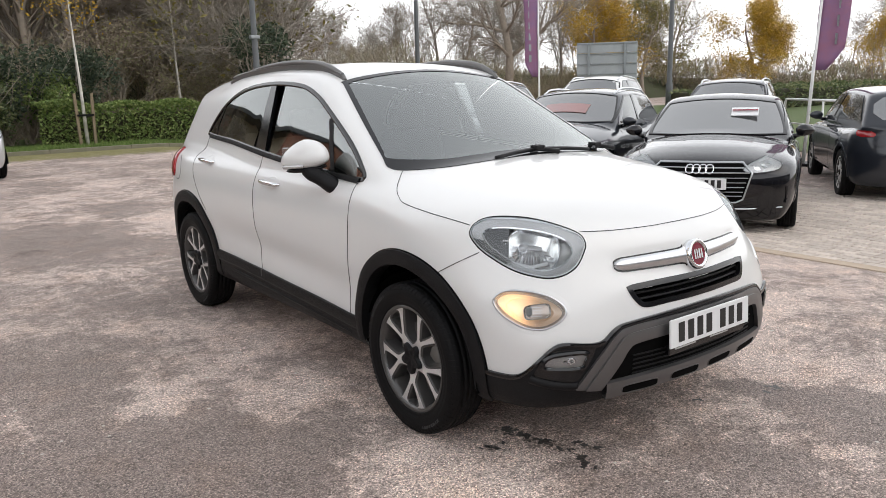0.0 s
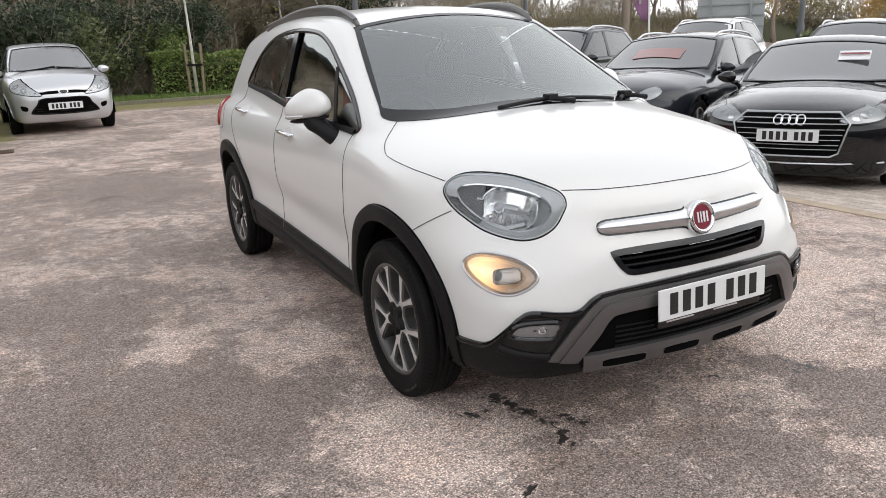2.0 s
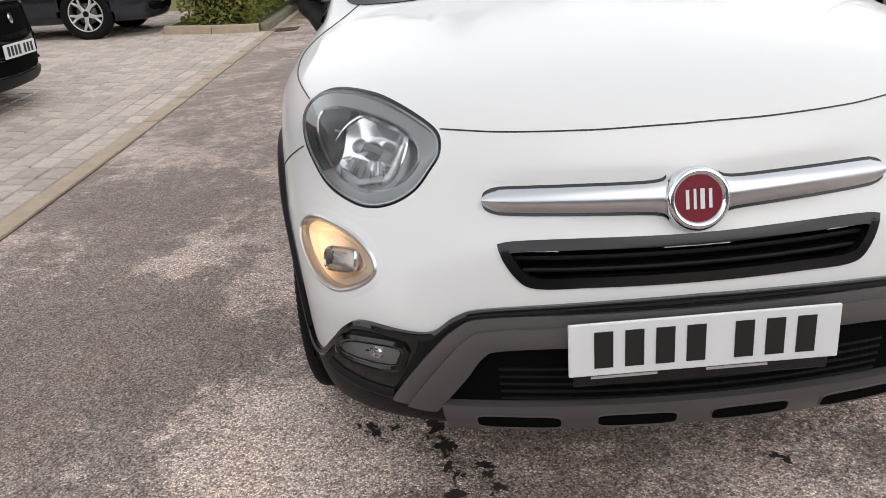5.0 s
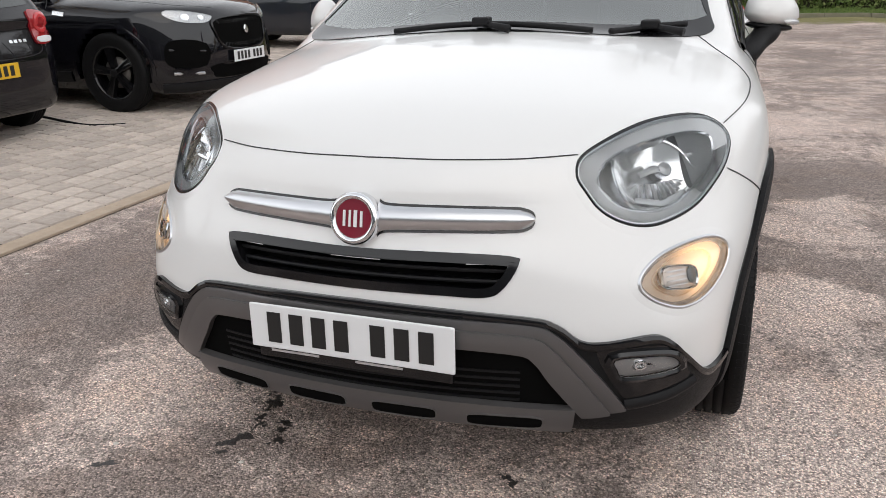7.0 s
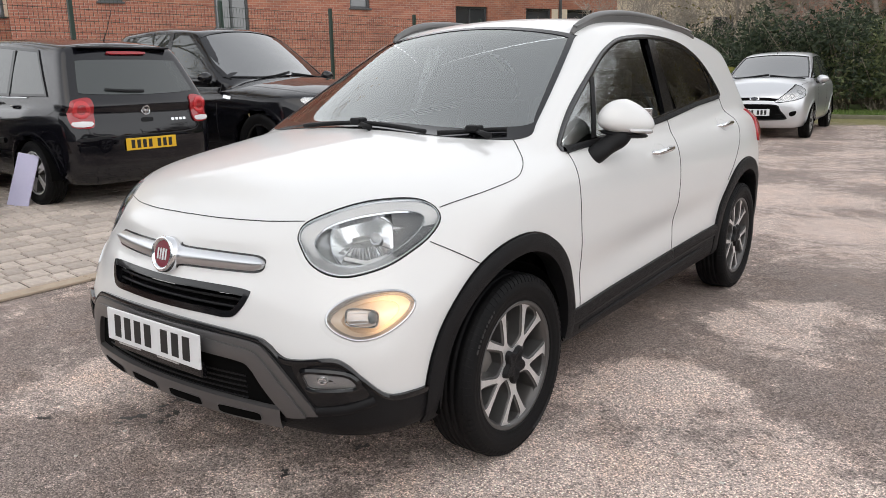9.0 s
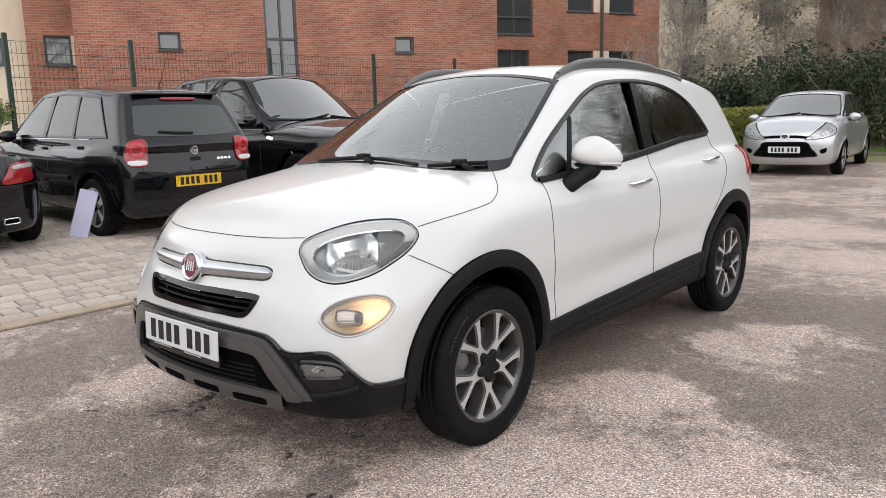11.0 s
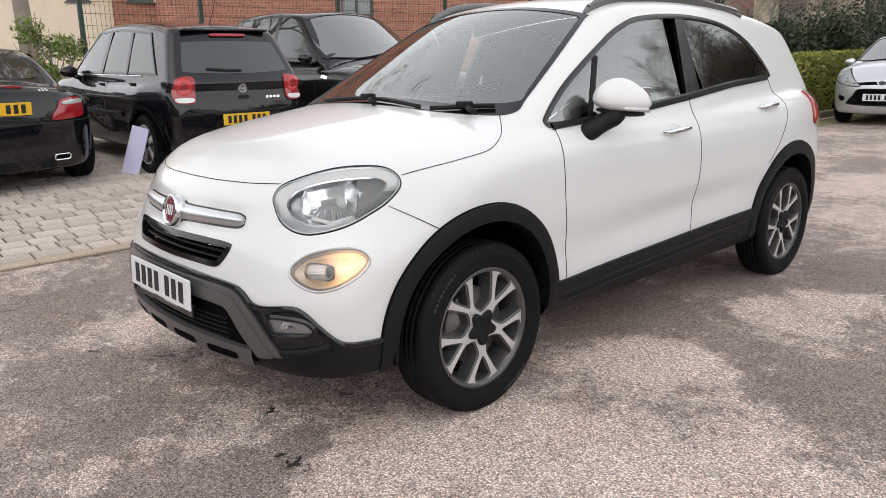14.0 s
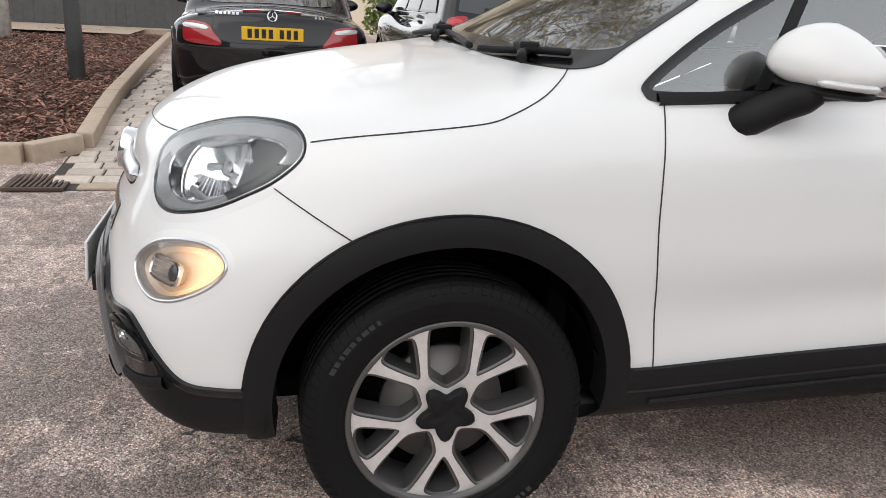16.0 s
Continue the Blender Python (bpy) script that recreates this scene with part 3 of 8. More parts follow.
def brick_mat(name, a, c, mortar):
    """Brickwork of 75 mm courses on the facade's own plane."""
    m = mat(name, a, 0.85)
    nt = m.node_tree
    b = nt.nodes["Principled BSDF"]
    co, sp, cb, br = (nt.nodes.new(k) for k in ("ShaderNodeTexCoord", "ShaderNodeSeparateXYZ", "ShaderNodeCombineXYZ", "ShaderNodeTexBrick"))
    nt.links.new(co.outputs["Object"], sp.inputs[0])
    nt.links.new(sp.outputs[0], cb.inputs[0])
    nt.links.new(sp.outputs[2], cb.inputs[1])
    nt.links.new(cb.outputs[0], br.inputs["Vector"])
    br.inputs["Color1"].default_value, br.inputs["Color2"].default_value, br.inputs["Mortar"].default_value = (*a, 1), (*c, 1), (*mortar, 1)
    br.inputs["Scale"].default_value, br.inputs["Mortar Size"].default_value = 1.0, 0.006
    br.inputs["Brick Width"].default_value, br.inputs["Row Height"].default_value = 0.225, 0.075
    br.inputs["Bias"].default_value = -0.1
    no, mr, mx = nt.nodes.new("ShaderNodeTexNoise"), nt.nodes.new("ShaderNodeMapRange"), nt.nodes.new("ShaderNodeMixRGB")
    no.inputs["Scale"].default_value, no.inputs["Detail"].default_value = 0.9, 6
    nt.links.new(co.outputs["Object"], no.inputs[0])
    mr.inputs[1].default_value, mr.inputs[2].default_value, mr.inputs[3].default_value, mr.inputs[4].default_value = 0.3, 0.7, 0.8, 1.15
    nt.links.new(no.outputs[0], mr.inputs[0])
    mx.blend_type, mx.inputs[0].default_value = "MULTIPLY", 1.0
    nt.links.new(br.outputs["Color"], mx.inputs[1])
    nt.links.new(mr.outputs[0], mx.inputs[2])
    nt.links.new(mx.outputs[0], b.inputs["Base Color"])
    bp = nt.nodes.new("ShaderNodeBump")
    bp.inputs["Strength"].default_value, bp.inputs["Distance"].default_value, bp.invert = 0.6, 0.01, True
    nt.links.new(br.outputs["Fac"], bp.inputs["Height"])
    nt.links.new(bp.outputs[0], b.inputs["Normal"])
    return m


BRICK = brick_mat("red_brick", (0.44, 0.175, 0.115), (0.30, 0.11, 0.08), (0.44, 0.33, 0.26))
BRICKDARK = brick_mat("brown_brick", (0.42, 0.17, 0.105), (0.29, 0.11, 0.075), (0.36, 0.27, 0.21))
STUCCO = mat("cream_stucco", (0.74, 0.64, 0.50), 0.85, grain=(2, (0.64, 0.55, 0.43), 0.7))
FRAMEGREY = mat("grey_window_frame", (0.07, 0.075, 0.08), 0.4)
PANE = mat("window_pane", (0.05, 0.055, 0.06), 0.04)
PANE.node_tree.nodes["Principled BSDF"].inputs["IOR"].default_value = 2.1
GREENSTEEL = mat("green_steel", (0.015, 0.035, 0.025), 0.5)


def grid_sheet(xs, ys, lift=0.0):
    xs, ys = np.array(xs), np.array(ys)
    X, Y = np.meshgrid(xs, ys, indexing="ij")
    Z = ground_z(X, Y) + lift
    n = len(ys)
    verts = np.stack([X.ravel(), Y.ravel(), Z.ravel()], 1)
    faces = [(i * n + j, (i + 1) * n + j, (i + 1) * n + j + 1, i * n + j + 1) for i in range(len(xs) - 1) for j in range(n - 1)]
    return verts, faces


span = [-600, -200, -60, -30, -14, -9, -7, -5.4, -4.66, -3.6, -2.66, -1, 1, 3.33, 3.7, 4.2, 5.0, 6, 7, 8.6, 10, 14, 20, 30, 40, 80, 200, 600]
along = [-600, -200, -60, -20, -8, -4, 0, 2, 5, 8, 10.5, 13, 16, 20, 28, 40, 80, 200, 600]
tagged(put("ground", mesh_of("ground", *grid_sheet(span, along)), ASPHALT), "worn grey asphalt with pale patches, damp stains and painted shade by the car", "ground", kind="structure")


def slab(name, x0, x1, y0, y1, lift, material, label, cat, nx=8, ny=14):
    me = mesh_of(name, *grid_sheet(np.linspace(x0, x1, nx), np.linspace(y0, y1, ny), lift))
    return tagged(put(name, me, material), label, cat, kind="structure")


paving_west = slab("paving_west", -9.4, -2.66, -3.0, 12.0, 0.003, JOINT, "buff concrete block paving of the sloping parking bays", "paving", 136, 90)
paving_east = slab("paving_east", 3.34, 8.6, -6.0, 12.0, 0.003, JOINT, "grey-buff concrete block paving of the parking bays", "paving", 100, 90)
verge = slab("grass_verge", -12, 40, 15.9, 21, 0.08, GRASS, "strip of short damp grass behind a kerb", "grass", 30, 6)


# ---- brick flats behind the mesh fence ----
BU, BN = Vector((0.4115, 0.9114, 0)), Vector((0.9114, -0.4115, 0))
BO = Vector((2.64, -3.6, 0))
FLATS = Matrix(((BU.x, -BN.x, 0, BO.x), (BU.y, -BN.y, 0, BO.y), (0, 0, 1, 0), (0, 0, 0, 1)))  # s along the wall, d away from the lane


def wall_with_holes(s0, s1, z0, z1, holes, d, thick=0.35):
    """A wall in the plane of the facade with openings right through it."""
    ss = sorted({s0, s1, *[h[0] for h in holes], *[h[1] for h in holes]})
    zs = sorted({z0, z1, *[h[2] for h in holes], *[h[3] for h in holes]})
    bm = bmesh.new()
    for a, b in zip(ss, ss[1:]):
        for c, e in zip(zs, zs[1:]):
            if not any(h[0] <= a and b <= h[1] and h[2] <= c and e <= h[3] for h in holes):
                box_bm(b - a, thick, e - c, ((a + b) / 2, d + thick / 2, (c + e) / 2), bm=bm)
    bmesh.ops.remove_doubles(bm, verts=bm.verts, dist=0.0005)
    return bm


flats = new("apartment_building")
flats.matrix_basis = FLATS
tagged(flats, "three-storey red brick flats with grey windows behind a fence", "building")
TOP = 9.5


def window(s0, s1, z0, z1, d, bars=0, rows=()):
    w = put("window", mesh_of("window", *lathe([(0, 0.001), (0.001, 0.001)], 3)), FRAMEGREY, flats)
    bm = bmesh.new()
    t = 0.07
    for a, b, c, e in ((s0, s0 + t, z0, z1), (s1 - t, s1, z0, z1), (s0 + t, s1 - t, z0, z0 + t), (s0 + t, s1 - t, z1 - t, z1)):
        box_bm(b - a, 0.08, e - c, ((a + b) / 2, d + 0.12, (c + e) / 2), bm=bm)
    for k in range(bars):
        x = s0 + (s1 - s0) * (k + 1) / (bars + 1)
        part("glazing_bar", box_bm(t, 0.08, z1 - z0 - 2 * t, (x, d + 0.12, (z0 + z1) / 2)), FRAMEGREY, w)
    for z in rows:
        part("glazing_bar", box_bm(s1 - s0 - 2 * t, 0.085, t, ((s0 + s1) / 2, d + 0.12, z)), FRAMEGREY, w)
    bmesh.ops.remove_doubles(bm, verts=bm.verts, dist=0.001)
    old = w.data
    me = bpy.data.meshes.new("window")
    bm.to_mesh(me)
    bm.free()
    me.materials.append(FRAMEGREY)
    w.data = me
    bpy.data.meshes.remove(old)
    part("pane", box_bm(s1 - s0 - 0.1, 0.01, z1 - z0 - 0.1, ((s0 + s1) / 2, d + 0.15, (z0 + z1) / 2)), PANE, w)
    part("sill", box_bm(s1 - s0 + 0.1, 0.1, 0.05, ((s0 + s1) / 2, d - 0.01, z0 - 0.02), 0.01), FRAMEGREY, w)
    return w


def facade(s0, s1, d, material, wins, z1=TOP):
    part("wall", wall_with_holes(s0, s1, -0.2, z1, [w[:4] for w in wins], d), material, flats)
    for a, b, c, e, bars, rows in wins:
        window(a, b, c, e, d, bars, rows)


facade(-0.15, 14.0, 25.2, BRICK, [(2.17, 2.83, 3.5, 4.04, 0, ()), (2.17, 2.83, 6.3, 6.84, 0, ()), (9.93, 10.65, 3.5, 4.04, 0, ()), (9.93, 10.65, 6.3, 6.84, 0, ()), (5.45, 6.5, 1.2, 8.2, 1, (2.7, 3.9, 5.4))])
facade(-1.45, -0.15, 26.2, BRICKDARK, [(-1.0, -0.25, 3.1, 3.98, 0, ()), (-1.0, -0.25, 5.6, 6.5, 0, ())])
facade(-8, -1.45, 26.8, STUCCO, [(-2.78, -2.12, 3.15, 3.95, 0, ()), (-2.78, -2.12, 5.6, 6.4, 0, ())])
facade(14.0, 23.7, 27.7, BRICKDARK, [(15.3, 16.9, 2.6, 3.9, 1, ()), (15.3, 17.1, 4.5, 6.7, 1, (5.2,)), (18.8, 20.1, 2.5, 3.9, 0, ()), (18.8, 20.1, 5.5, 6.9, 0, ()), (20.95, 22.3, 2.5, 3.9, 0, ()), (20.95, 22.3, 5.5, 6.9, 0, ())])
facade(23.7, 35.5, 29.0, STUCCO, [(26.2, 27.8, 2.3, 3.9, 0, ()), (26.2, 27.8, 5.4, 6.9, 0, ()), (31.2, 32.8, 2.3, 3.9, 0, ()), (31.2, 32.8, 5.4, 6.9, 0, ())])
facade(35.5, 60, 30.0, BRICKDARK, [(38, 40, 2.3, 3.9, 0, ()), (38, 40, 5.4, 6.9, 0, ()), (42, 44, 2.3, 3.9, 0, ()), (42, 44, 5.4, 6.9, 0, ())])
for z0_, z1_ in ((2.5, 3.9), (5.5, 6.9)):
    for sa, sb in ((20.12, 20.44), (20.60, 20.93)):
        part("stucco_panel", box_bm(sb - sa, 0.03, z1_ - z0_, ((sa + sb) / 2, 27.69, (z0_ + z1_) / 2)), STUCCO, flats)
part("window_reveal", box_bm(0.09, 0.05, 0.88, (-0.20, 26.18, 3.54)), STUCCO, flats)
part("downpipe", box_bm(0.11, 0.11, 9.3, (20.52, 27.62, 4.7), 0.03), FRAMEGREY, flats)
part("roof", box_bm(69, 12, 0.3, (26, 33.5, TOP + 0.15), 0.02), FRAMEGREY, flats)


# ---- the white crossover in the lane ----
CROSSOVER = dict(
    dish=(0.45, 0.755, 0.058, 0.011), scoop=(-0.95, 0.95, 0.52, 0.10, 0.014, 0.075),
    half=2.13, height=1.62, low=0.222, round=0.028, inner_z=(0.45, 0.85), corner=0.62,
    front=([0.20, 0.30, 0.40, 0.50, 0.58, 0.66, 0.76, 0.85, 0.92, 1.0], [-1.99, -2.075, -2.095, -2.10, -2.09, -2.075, -2.05, -2.01, -1.95, -1.85]),
    bow=([0.3, 0.5, 0.62, 0.8, 0.95], [0.25, 0.25, 0.30, 0.45, 0.5]),
    rear=([0.20, 0.35, 0.5, 0.7, 0.9, 1.05, 1.2], [1.98, 2.08, 2.11, 2.09, 2.02, 1.94, 1.86]),
    width=([0.20, 0.30, 0.40, 0.55, 0.70, 0.80, 0.90, 0.97, 1.05, 1.12], [0.80, 0.850, 0.862, 0.872, 0.885, 0.884, 0.876, 0.862, 0.838, 0.80]),
    plan=([-2.0, -1.6, -1.3, -0.9, -0.2, 0.7, 1.3, 1.7, 2.1], [0.10, 0.03, 0.0, 0.012, 0.02, 0.012, 0.0, 0.03, 0.09]),
    deck=([-2.1, -2.0, -1.9, -1.75, -1.5, -1.25, -1.1, -0.85, 0.0, 0.9, 1.5, 2.1], [0.80, 0.885, 0.94, 0.995, 1.05, 1.09, 1.11, 1.125, 1.13, 1.15, 1.16, 1.10]),
    screen=(-1.13, 1.10, -0.30, 1.535), backlight=(1.92, 1.05, 1.70, 1.46), cabin=(0.80, 1.05, 0.34),
    roof=([-0.6, -0.3, 0.0, 0.4, 0.9, 1.3, 1.75], [1.47, 1.54, 1.578, 1.592, 1.578, 1.54, 1.46]),
)


def spoke_set(n, legs, a0, x, depth, grow, bm):
    for k in range(n):
        a = a0 + 2 * math.pi * k / n
        for r0, t0, r1, t1, w0, w1 in legs:
            p = Vector((r0 * math.cos(a + t0), r0 * math.sin(a + t0)))
            q = Vector((r1 * math.cos(a + t1), r1 * math.sin(a + t1)))
            d = (q - p).normalized()
            s = Vector((-d.y, d.x))
            rim_ = [p - s * (w0 / 2 + grow), q - s * (w1 / 2 + grow), q + s * (w1 / 2 + grow), p + s * (w0 / 2 + grow)]
            back = [p - s * (w0 / 2 + grow + 0.008), q - s * (w1 / 2 + grow + 0.008), q + s * (w1 / 2 + grow + 0.008), p + s * (w0 / 2 + grow + 0.008)]
            top = [bm.verts.new((x, v.x, v.y)) for v in rim_]
            low = [bm.verts.new((x - depth, v.x, v.y)) for v in back]
            bm.faces.new(top)
            for i in range(4):
                bm.faces.new((top[i], low[i], low[(i + 1) % 4], top[(i + 1) % 4]))
    bmesh.ops.recalc_face_normals(bm, faces=bm.faces)
    return bm


def cut_face(rim, x, a0):
    """The bright face of a five-spoke wheel with wide and narrow openings cut through it, and the dark walls behind."""
    wide = [(0.058, 0), (0.068, 0.020), (0.086, 0.041), (0.105, 0.049), (0.14, 0.052), (0.19, 0.054), (0.210, 0.049), (0.219, 0.032), (0.222, 0)]
    wide = wide + [(u, -v) for u, v in wide[-2:0:-1]]
    slim = [(0.110, 0), (0.122, 0.011), (0.158, 0.030), (0.190, 0.044), (0.206, 0.041), (0.217, 0.020), (0.219, 0)]
    slim = slim + [(u, -v) for u, v in slim[-2:0:-1]]
    holes = []
    for k in range(5):
        for shape, off in ((slim, 0), (wide, math.pi / 5)):
            a = a0 + off + 2 * math.pi * k / 5
            pts = [tuple(p) for p in curve_pts(shape, 3, True)]
            holes.append([(u * math.cos(a) - v * math.sin(a), u * math.sin(a) + v * math.cos(a)) for u, v in pts])
    face, wall = bmesh.new(), bmesh.new()
    edges = []
    n = 80
    loops = [[((rim + 0.001) * math.cos(6.28319 * i / n), (rim + 0.001) * math.sin(6.28319 * i / n)) for i in range(n)]] + [inset(h, 0.0015) for h in holes]
    for lp in loops:
        vs = [face.verts.new((x - 0.018 * max(0, 1 - math.hypot(u, v) / 0.11), u, v)) for u, v in lp]
        edges += [face.edges.new((vs[i], vs[(i + 1) % len(vs)])) for i in range(len(vs))]
    bmesh.ops.triangle_fill(face, use_beauty=True, edges=edges)
    for fc in face.faces:
        if fc.normal.x < 0:
            fc.normal_flip()
    for h in holes:
        rows = []
        for d, g in ((0.0, 0.0015), (0.004, 0.0035), (0.006, 0.0085), (0.020, 0.0105), (0.060, 0.015)):
            rows.append([wall.verts.new((x - d - 0.018 * max(0, 1 - math.hypot(u, v) / 0.11), u, v)) for u, v in inset(h, g)])
        m = len(h)
        for r0, r1 in zip(rows, rows[1:]):
            for i in range(m):
                wall.faces.new((r0[i], r0[(i + 1) % m], r1[(i + 1) % m], r1[i]))
    bmesh.ops.recalc_face_normals(wall, faces=wall.faces)
    return face, wall


MARK = mat("raised_rubber", (0.035, 0.035, 0.036), 0.6, spec=0.3)
WHEELS = {}
SPOKES = {
    "y": (5, [(0.045, 0, 0.10, 0, 0.05, 0.05), (0.074, 0.17, 0.214, 0.335, 0.040, 0.032), (0.074, -0.17, 0.214, -0.335, 0.040, 0.032)], -math.pi / 2),
    "ten": (10, [(0.04, 0, 1.0, 0, 0.03, 0.018)], 0.3),
    "five": (5, [(0.04, 0.05, 1.0, 0.10, 0.03, 0.02), (0.04, -0.05, 1.0, -0.10, 0.03, 0.02)], 0.5),
    "split": (5, [(0.04, 0.0, 0.12, 0.0, 0.05, 0.035), (0.11, 0.0, 1.0, 0.22, 0.02, 0.016), (0.11, 0.0, 1.0, -0.22, 0.02, 0.016)], 0.9),
}


def wheel_parts(r, w, rim, style):
    key = (r, w, rim, style)
    if key in WHEELS:
        return WHEELS[key]
    h = w / 2
    x = h * 0.72
    n, legs, a0 = SPOKES[style]
    legs = [(l[0], l[1], min(l[2], rim - 0.008), l[3], l[4], l[5]) for l in legs]
    out = {"tyre": tyre(r, w, rim)}
    out["rim"] = mesh_of("rim", *lathe([(h * 0.80, rim + 0.004), (h * 0.84, rim - 0.002), (h * 0.78, rim - 0.012), (h * 0.50, rim - 0.02), (-h * 0.3, rim - 0.035), (-h * 0.8, rim - 0.01)], 56))
    out["lip"] = mesh_of("lip", *lathe([(h * 0.79, rim + 0.003), (h * 0.85, rim + 0.001), (h * 0.86, rim - 0.006), (h * 0.80, rim - 0.013)], 56))
    out["disc"] = mesh_of("brake_disc", *lathe([(0.015, 0.02), (0.015, 0.145), (-0.01, 0.145), (-0.01, 0.02)], 36))
    out["shield"] = mesh_of("dust_shield", *lathe([(-0.030, 0.001), (-0.030, rim - 0.03), (-0.034, rim - 0.03), (-0.034, 0.001)], 32))
    for part_name, d, g, xx in (("spokes", 0.045, 0.004, x - 0.003), ("faces", 0.004, 0.0, x + 0.001)):
        if style == "y":
            both_ = cut_face(rim, x, a0)
            bm = both_[0] if part_name == "faces" else both_[1]
            both_[1 if part_name == "faces" else 0].free()
        else:
            bm = spoke_set(n, legs, a0, xx, d, g, bmesh.new())
        me = bpy.data.meshes.new(part_name)
        bm.to_mesh(me)
        bm.free()
        out[part_name] = me
    star = []
    for i in range(40):
        a = a0 + math.pi * 2 * i / 40
        star.append((0.056 + 0.014 * math.cos(5 * (a - a0)) if style == "y" else 0.038, a))
    v, f = [], []
    for xx, k in ((x - 0.02, 1.08), (x + 0.006, 1.0), (x + 0.010, 0.86), (x + 0.004, 0.55), (x + 0.004, 0.001)):
        v += [(xx, q * k * math.cos(a), q * k * math.sin(a)) for q, a in star]
    for lv in range(4):
        f += [(lv * 40 + i, lv * 40 + (i + 1) % 40, (lv + 1) * 40 + (i + 1) % 40, (lv + 1) * 40 + i) for i in range(40)]
    out["cap"] = mesh_of("hub_cap", v, f)
    # tread blocks that follow the shoulder
    v, f, nb = [], [], 84
    sec = tyre_shoulder(r, h, rim)[:4]
    for i in range(nb):
        for s in (-1, 1):
            b = len(v)
            for j, (u, q) in enumerate(sec):
                for side in (-1, 1):
                    a = 2 * math.pi * (i + 0.08 * j) / nb + side * (0.0080 - 0.0008 * j) / r
                    for up in (-0.002, 0.0014):
                        v.append((s * (u + up * j / 3), (q + up) * math.cos(a), (q + up) * math.sin(a)))
            for j in range(3):
                o, p = b + 4 * j, b + 4 * j + 4
                f += [(o + 1, o + 3, p + 3, p + 1), (o, o + 1, p + 1, p), (o + 2, p + 2, p + 3, o + 3)]
            f += [(b, b + 2, b + 3, b + 1), (b + 12, b + 13, b + 15, b + 14)]
    bm = oriented(v, f)
    for fc in bm.faces:
        fc.smooth = False
    me = bpy.data.meshes.new("tread")
    bm.to_mesh(me)
    bm.free()
    out["tread"] = me
    bm = bmesh.new()
    for a0_, n_ in ((0.6, 9), (3.5, 8)):
        for i in range(n_):
            a = a0_ + i * 0.062
            box_bm(0.002, 0.008 + 0.004 * ((i * 7) % 3), 0.018, (h * 0.982, 0, rim + (r - rim) * 0.60), 0, 1, bm, Matrix.Rotation(0.16, 4, "Y"))
            bmesh.ops.rotate(bm, cent=(0, 0, 0), matrix=Matrix.Rotation(a, 3, "X"), verts=bm.verts[-8:])
    me = bpy.data.meshes.new("marks")
    bm.to_mesh(me)
    bm.free()
    out["marks"] = me
    WHEELS[key] = out
    return out


def wheel(root, at, side, r=0.325, w=0.178, rim=0.229, style="y", alloy=None, dark=None, steer=0.0):
    """A wheel whose outer face looks along side times x; rim, spokes, hub cap and tread as its parts."""
    p = wheel_parts(r, w, rim, style)
    wh = put("wheel", p["tyre"], RUBBER, root, m=pose(*at, 0, 0, (0 if side > 0 else 180) + steer))
    put("tread", p["tread"], RUBBER, wh)["kind"] = "stuff"
    put("rim", p["rim"], dark or ALLOYDARK, wh)
    put("rim_lip", p["lip"], alloy or (POCKET if style == "y" else ALLOY), wh)
    put("brake_disc", p["disc"], BRAKE, wh)
    put("dust_shield", p["shield"], DARK, wh)
    put("spokes", p["spokes"], dark or (POCKET if style == "y" else ALLOYDARK), wh)
    put("spoke_face", p["faces"], alloy or ALLOY, wh)
    put("hub_cap", p["cap"], CLAD, wh)
    if style == "y":
        put("sidewall_marks", p["marks"], MARK, wh)["kind"] = "stuff"
    return wh


def arch_mask(c, yw, zc, r, x0=0.55):
    return (np.abs(c[:, 0]) > x0) & ((c[:, 1] - yw) ** 2 + (c[:, 2] - zc) ** 2 < r * r)


def wheel_well(root, yw, zc, r):
    for sx in (-1, 1):
        v, f = [], []
        n = 24
        for i in range(n + 1):
            a = math.pi * (0.0 + 1.0 * i / n)
            for x in (0.50, 0.83):
                v.append((sx * x, yw + r * math.cos(a), zc - 0.06 + r * math.sin(a)))
        for i in range(n):
            f.append((2 * i, 2 * i + 1, 2 * i + 3, 2 * i + 2))
        base = len(v)
        v.append((sx * 0.50, yw, zc))
        f += [(2 * i, 2 * i + 2, base) for i in range(n)]
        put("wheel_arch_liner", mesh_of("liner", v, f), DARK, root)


crossover = new("crossover_car")
tagged(crossover, "white compact crossover with dark cladding and lit amber lamps", "car")
SH = Shell(CROSSOVER, 0.018)
LEFT = Face(SH, (3, 0, 0), (0, 1, 0), (0, 0, 1), (-1, 0, 0))
RIGHT = Face(SH, (-3, 0, 0), (0, 1, 0), (0, 0, 1), (1, 0, 0))
FRONT = Face(SH, (0, -4, 0), (1, 0, 0), (0, 0, 1), (0, 1, 0))
ABOVE = Face(SH, (0, 0, 4), (1, 0, 0), (0, 1, 0), (0, 0, -1))
BACK = Face(SH, (0, 4, 0), (1, 0, 0), (0, 0, 1), (0, -1, 0))
FAN = Fan(SH, 0, -1.3, True)
SIDES = ((1, LEFT), (-1, RIGHT))
AXLES = (-1.285, 1.285)

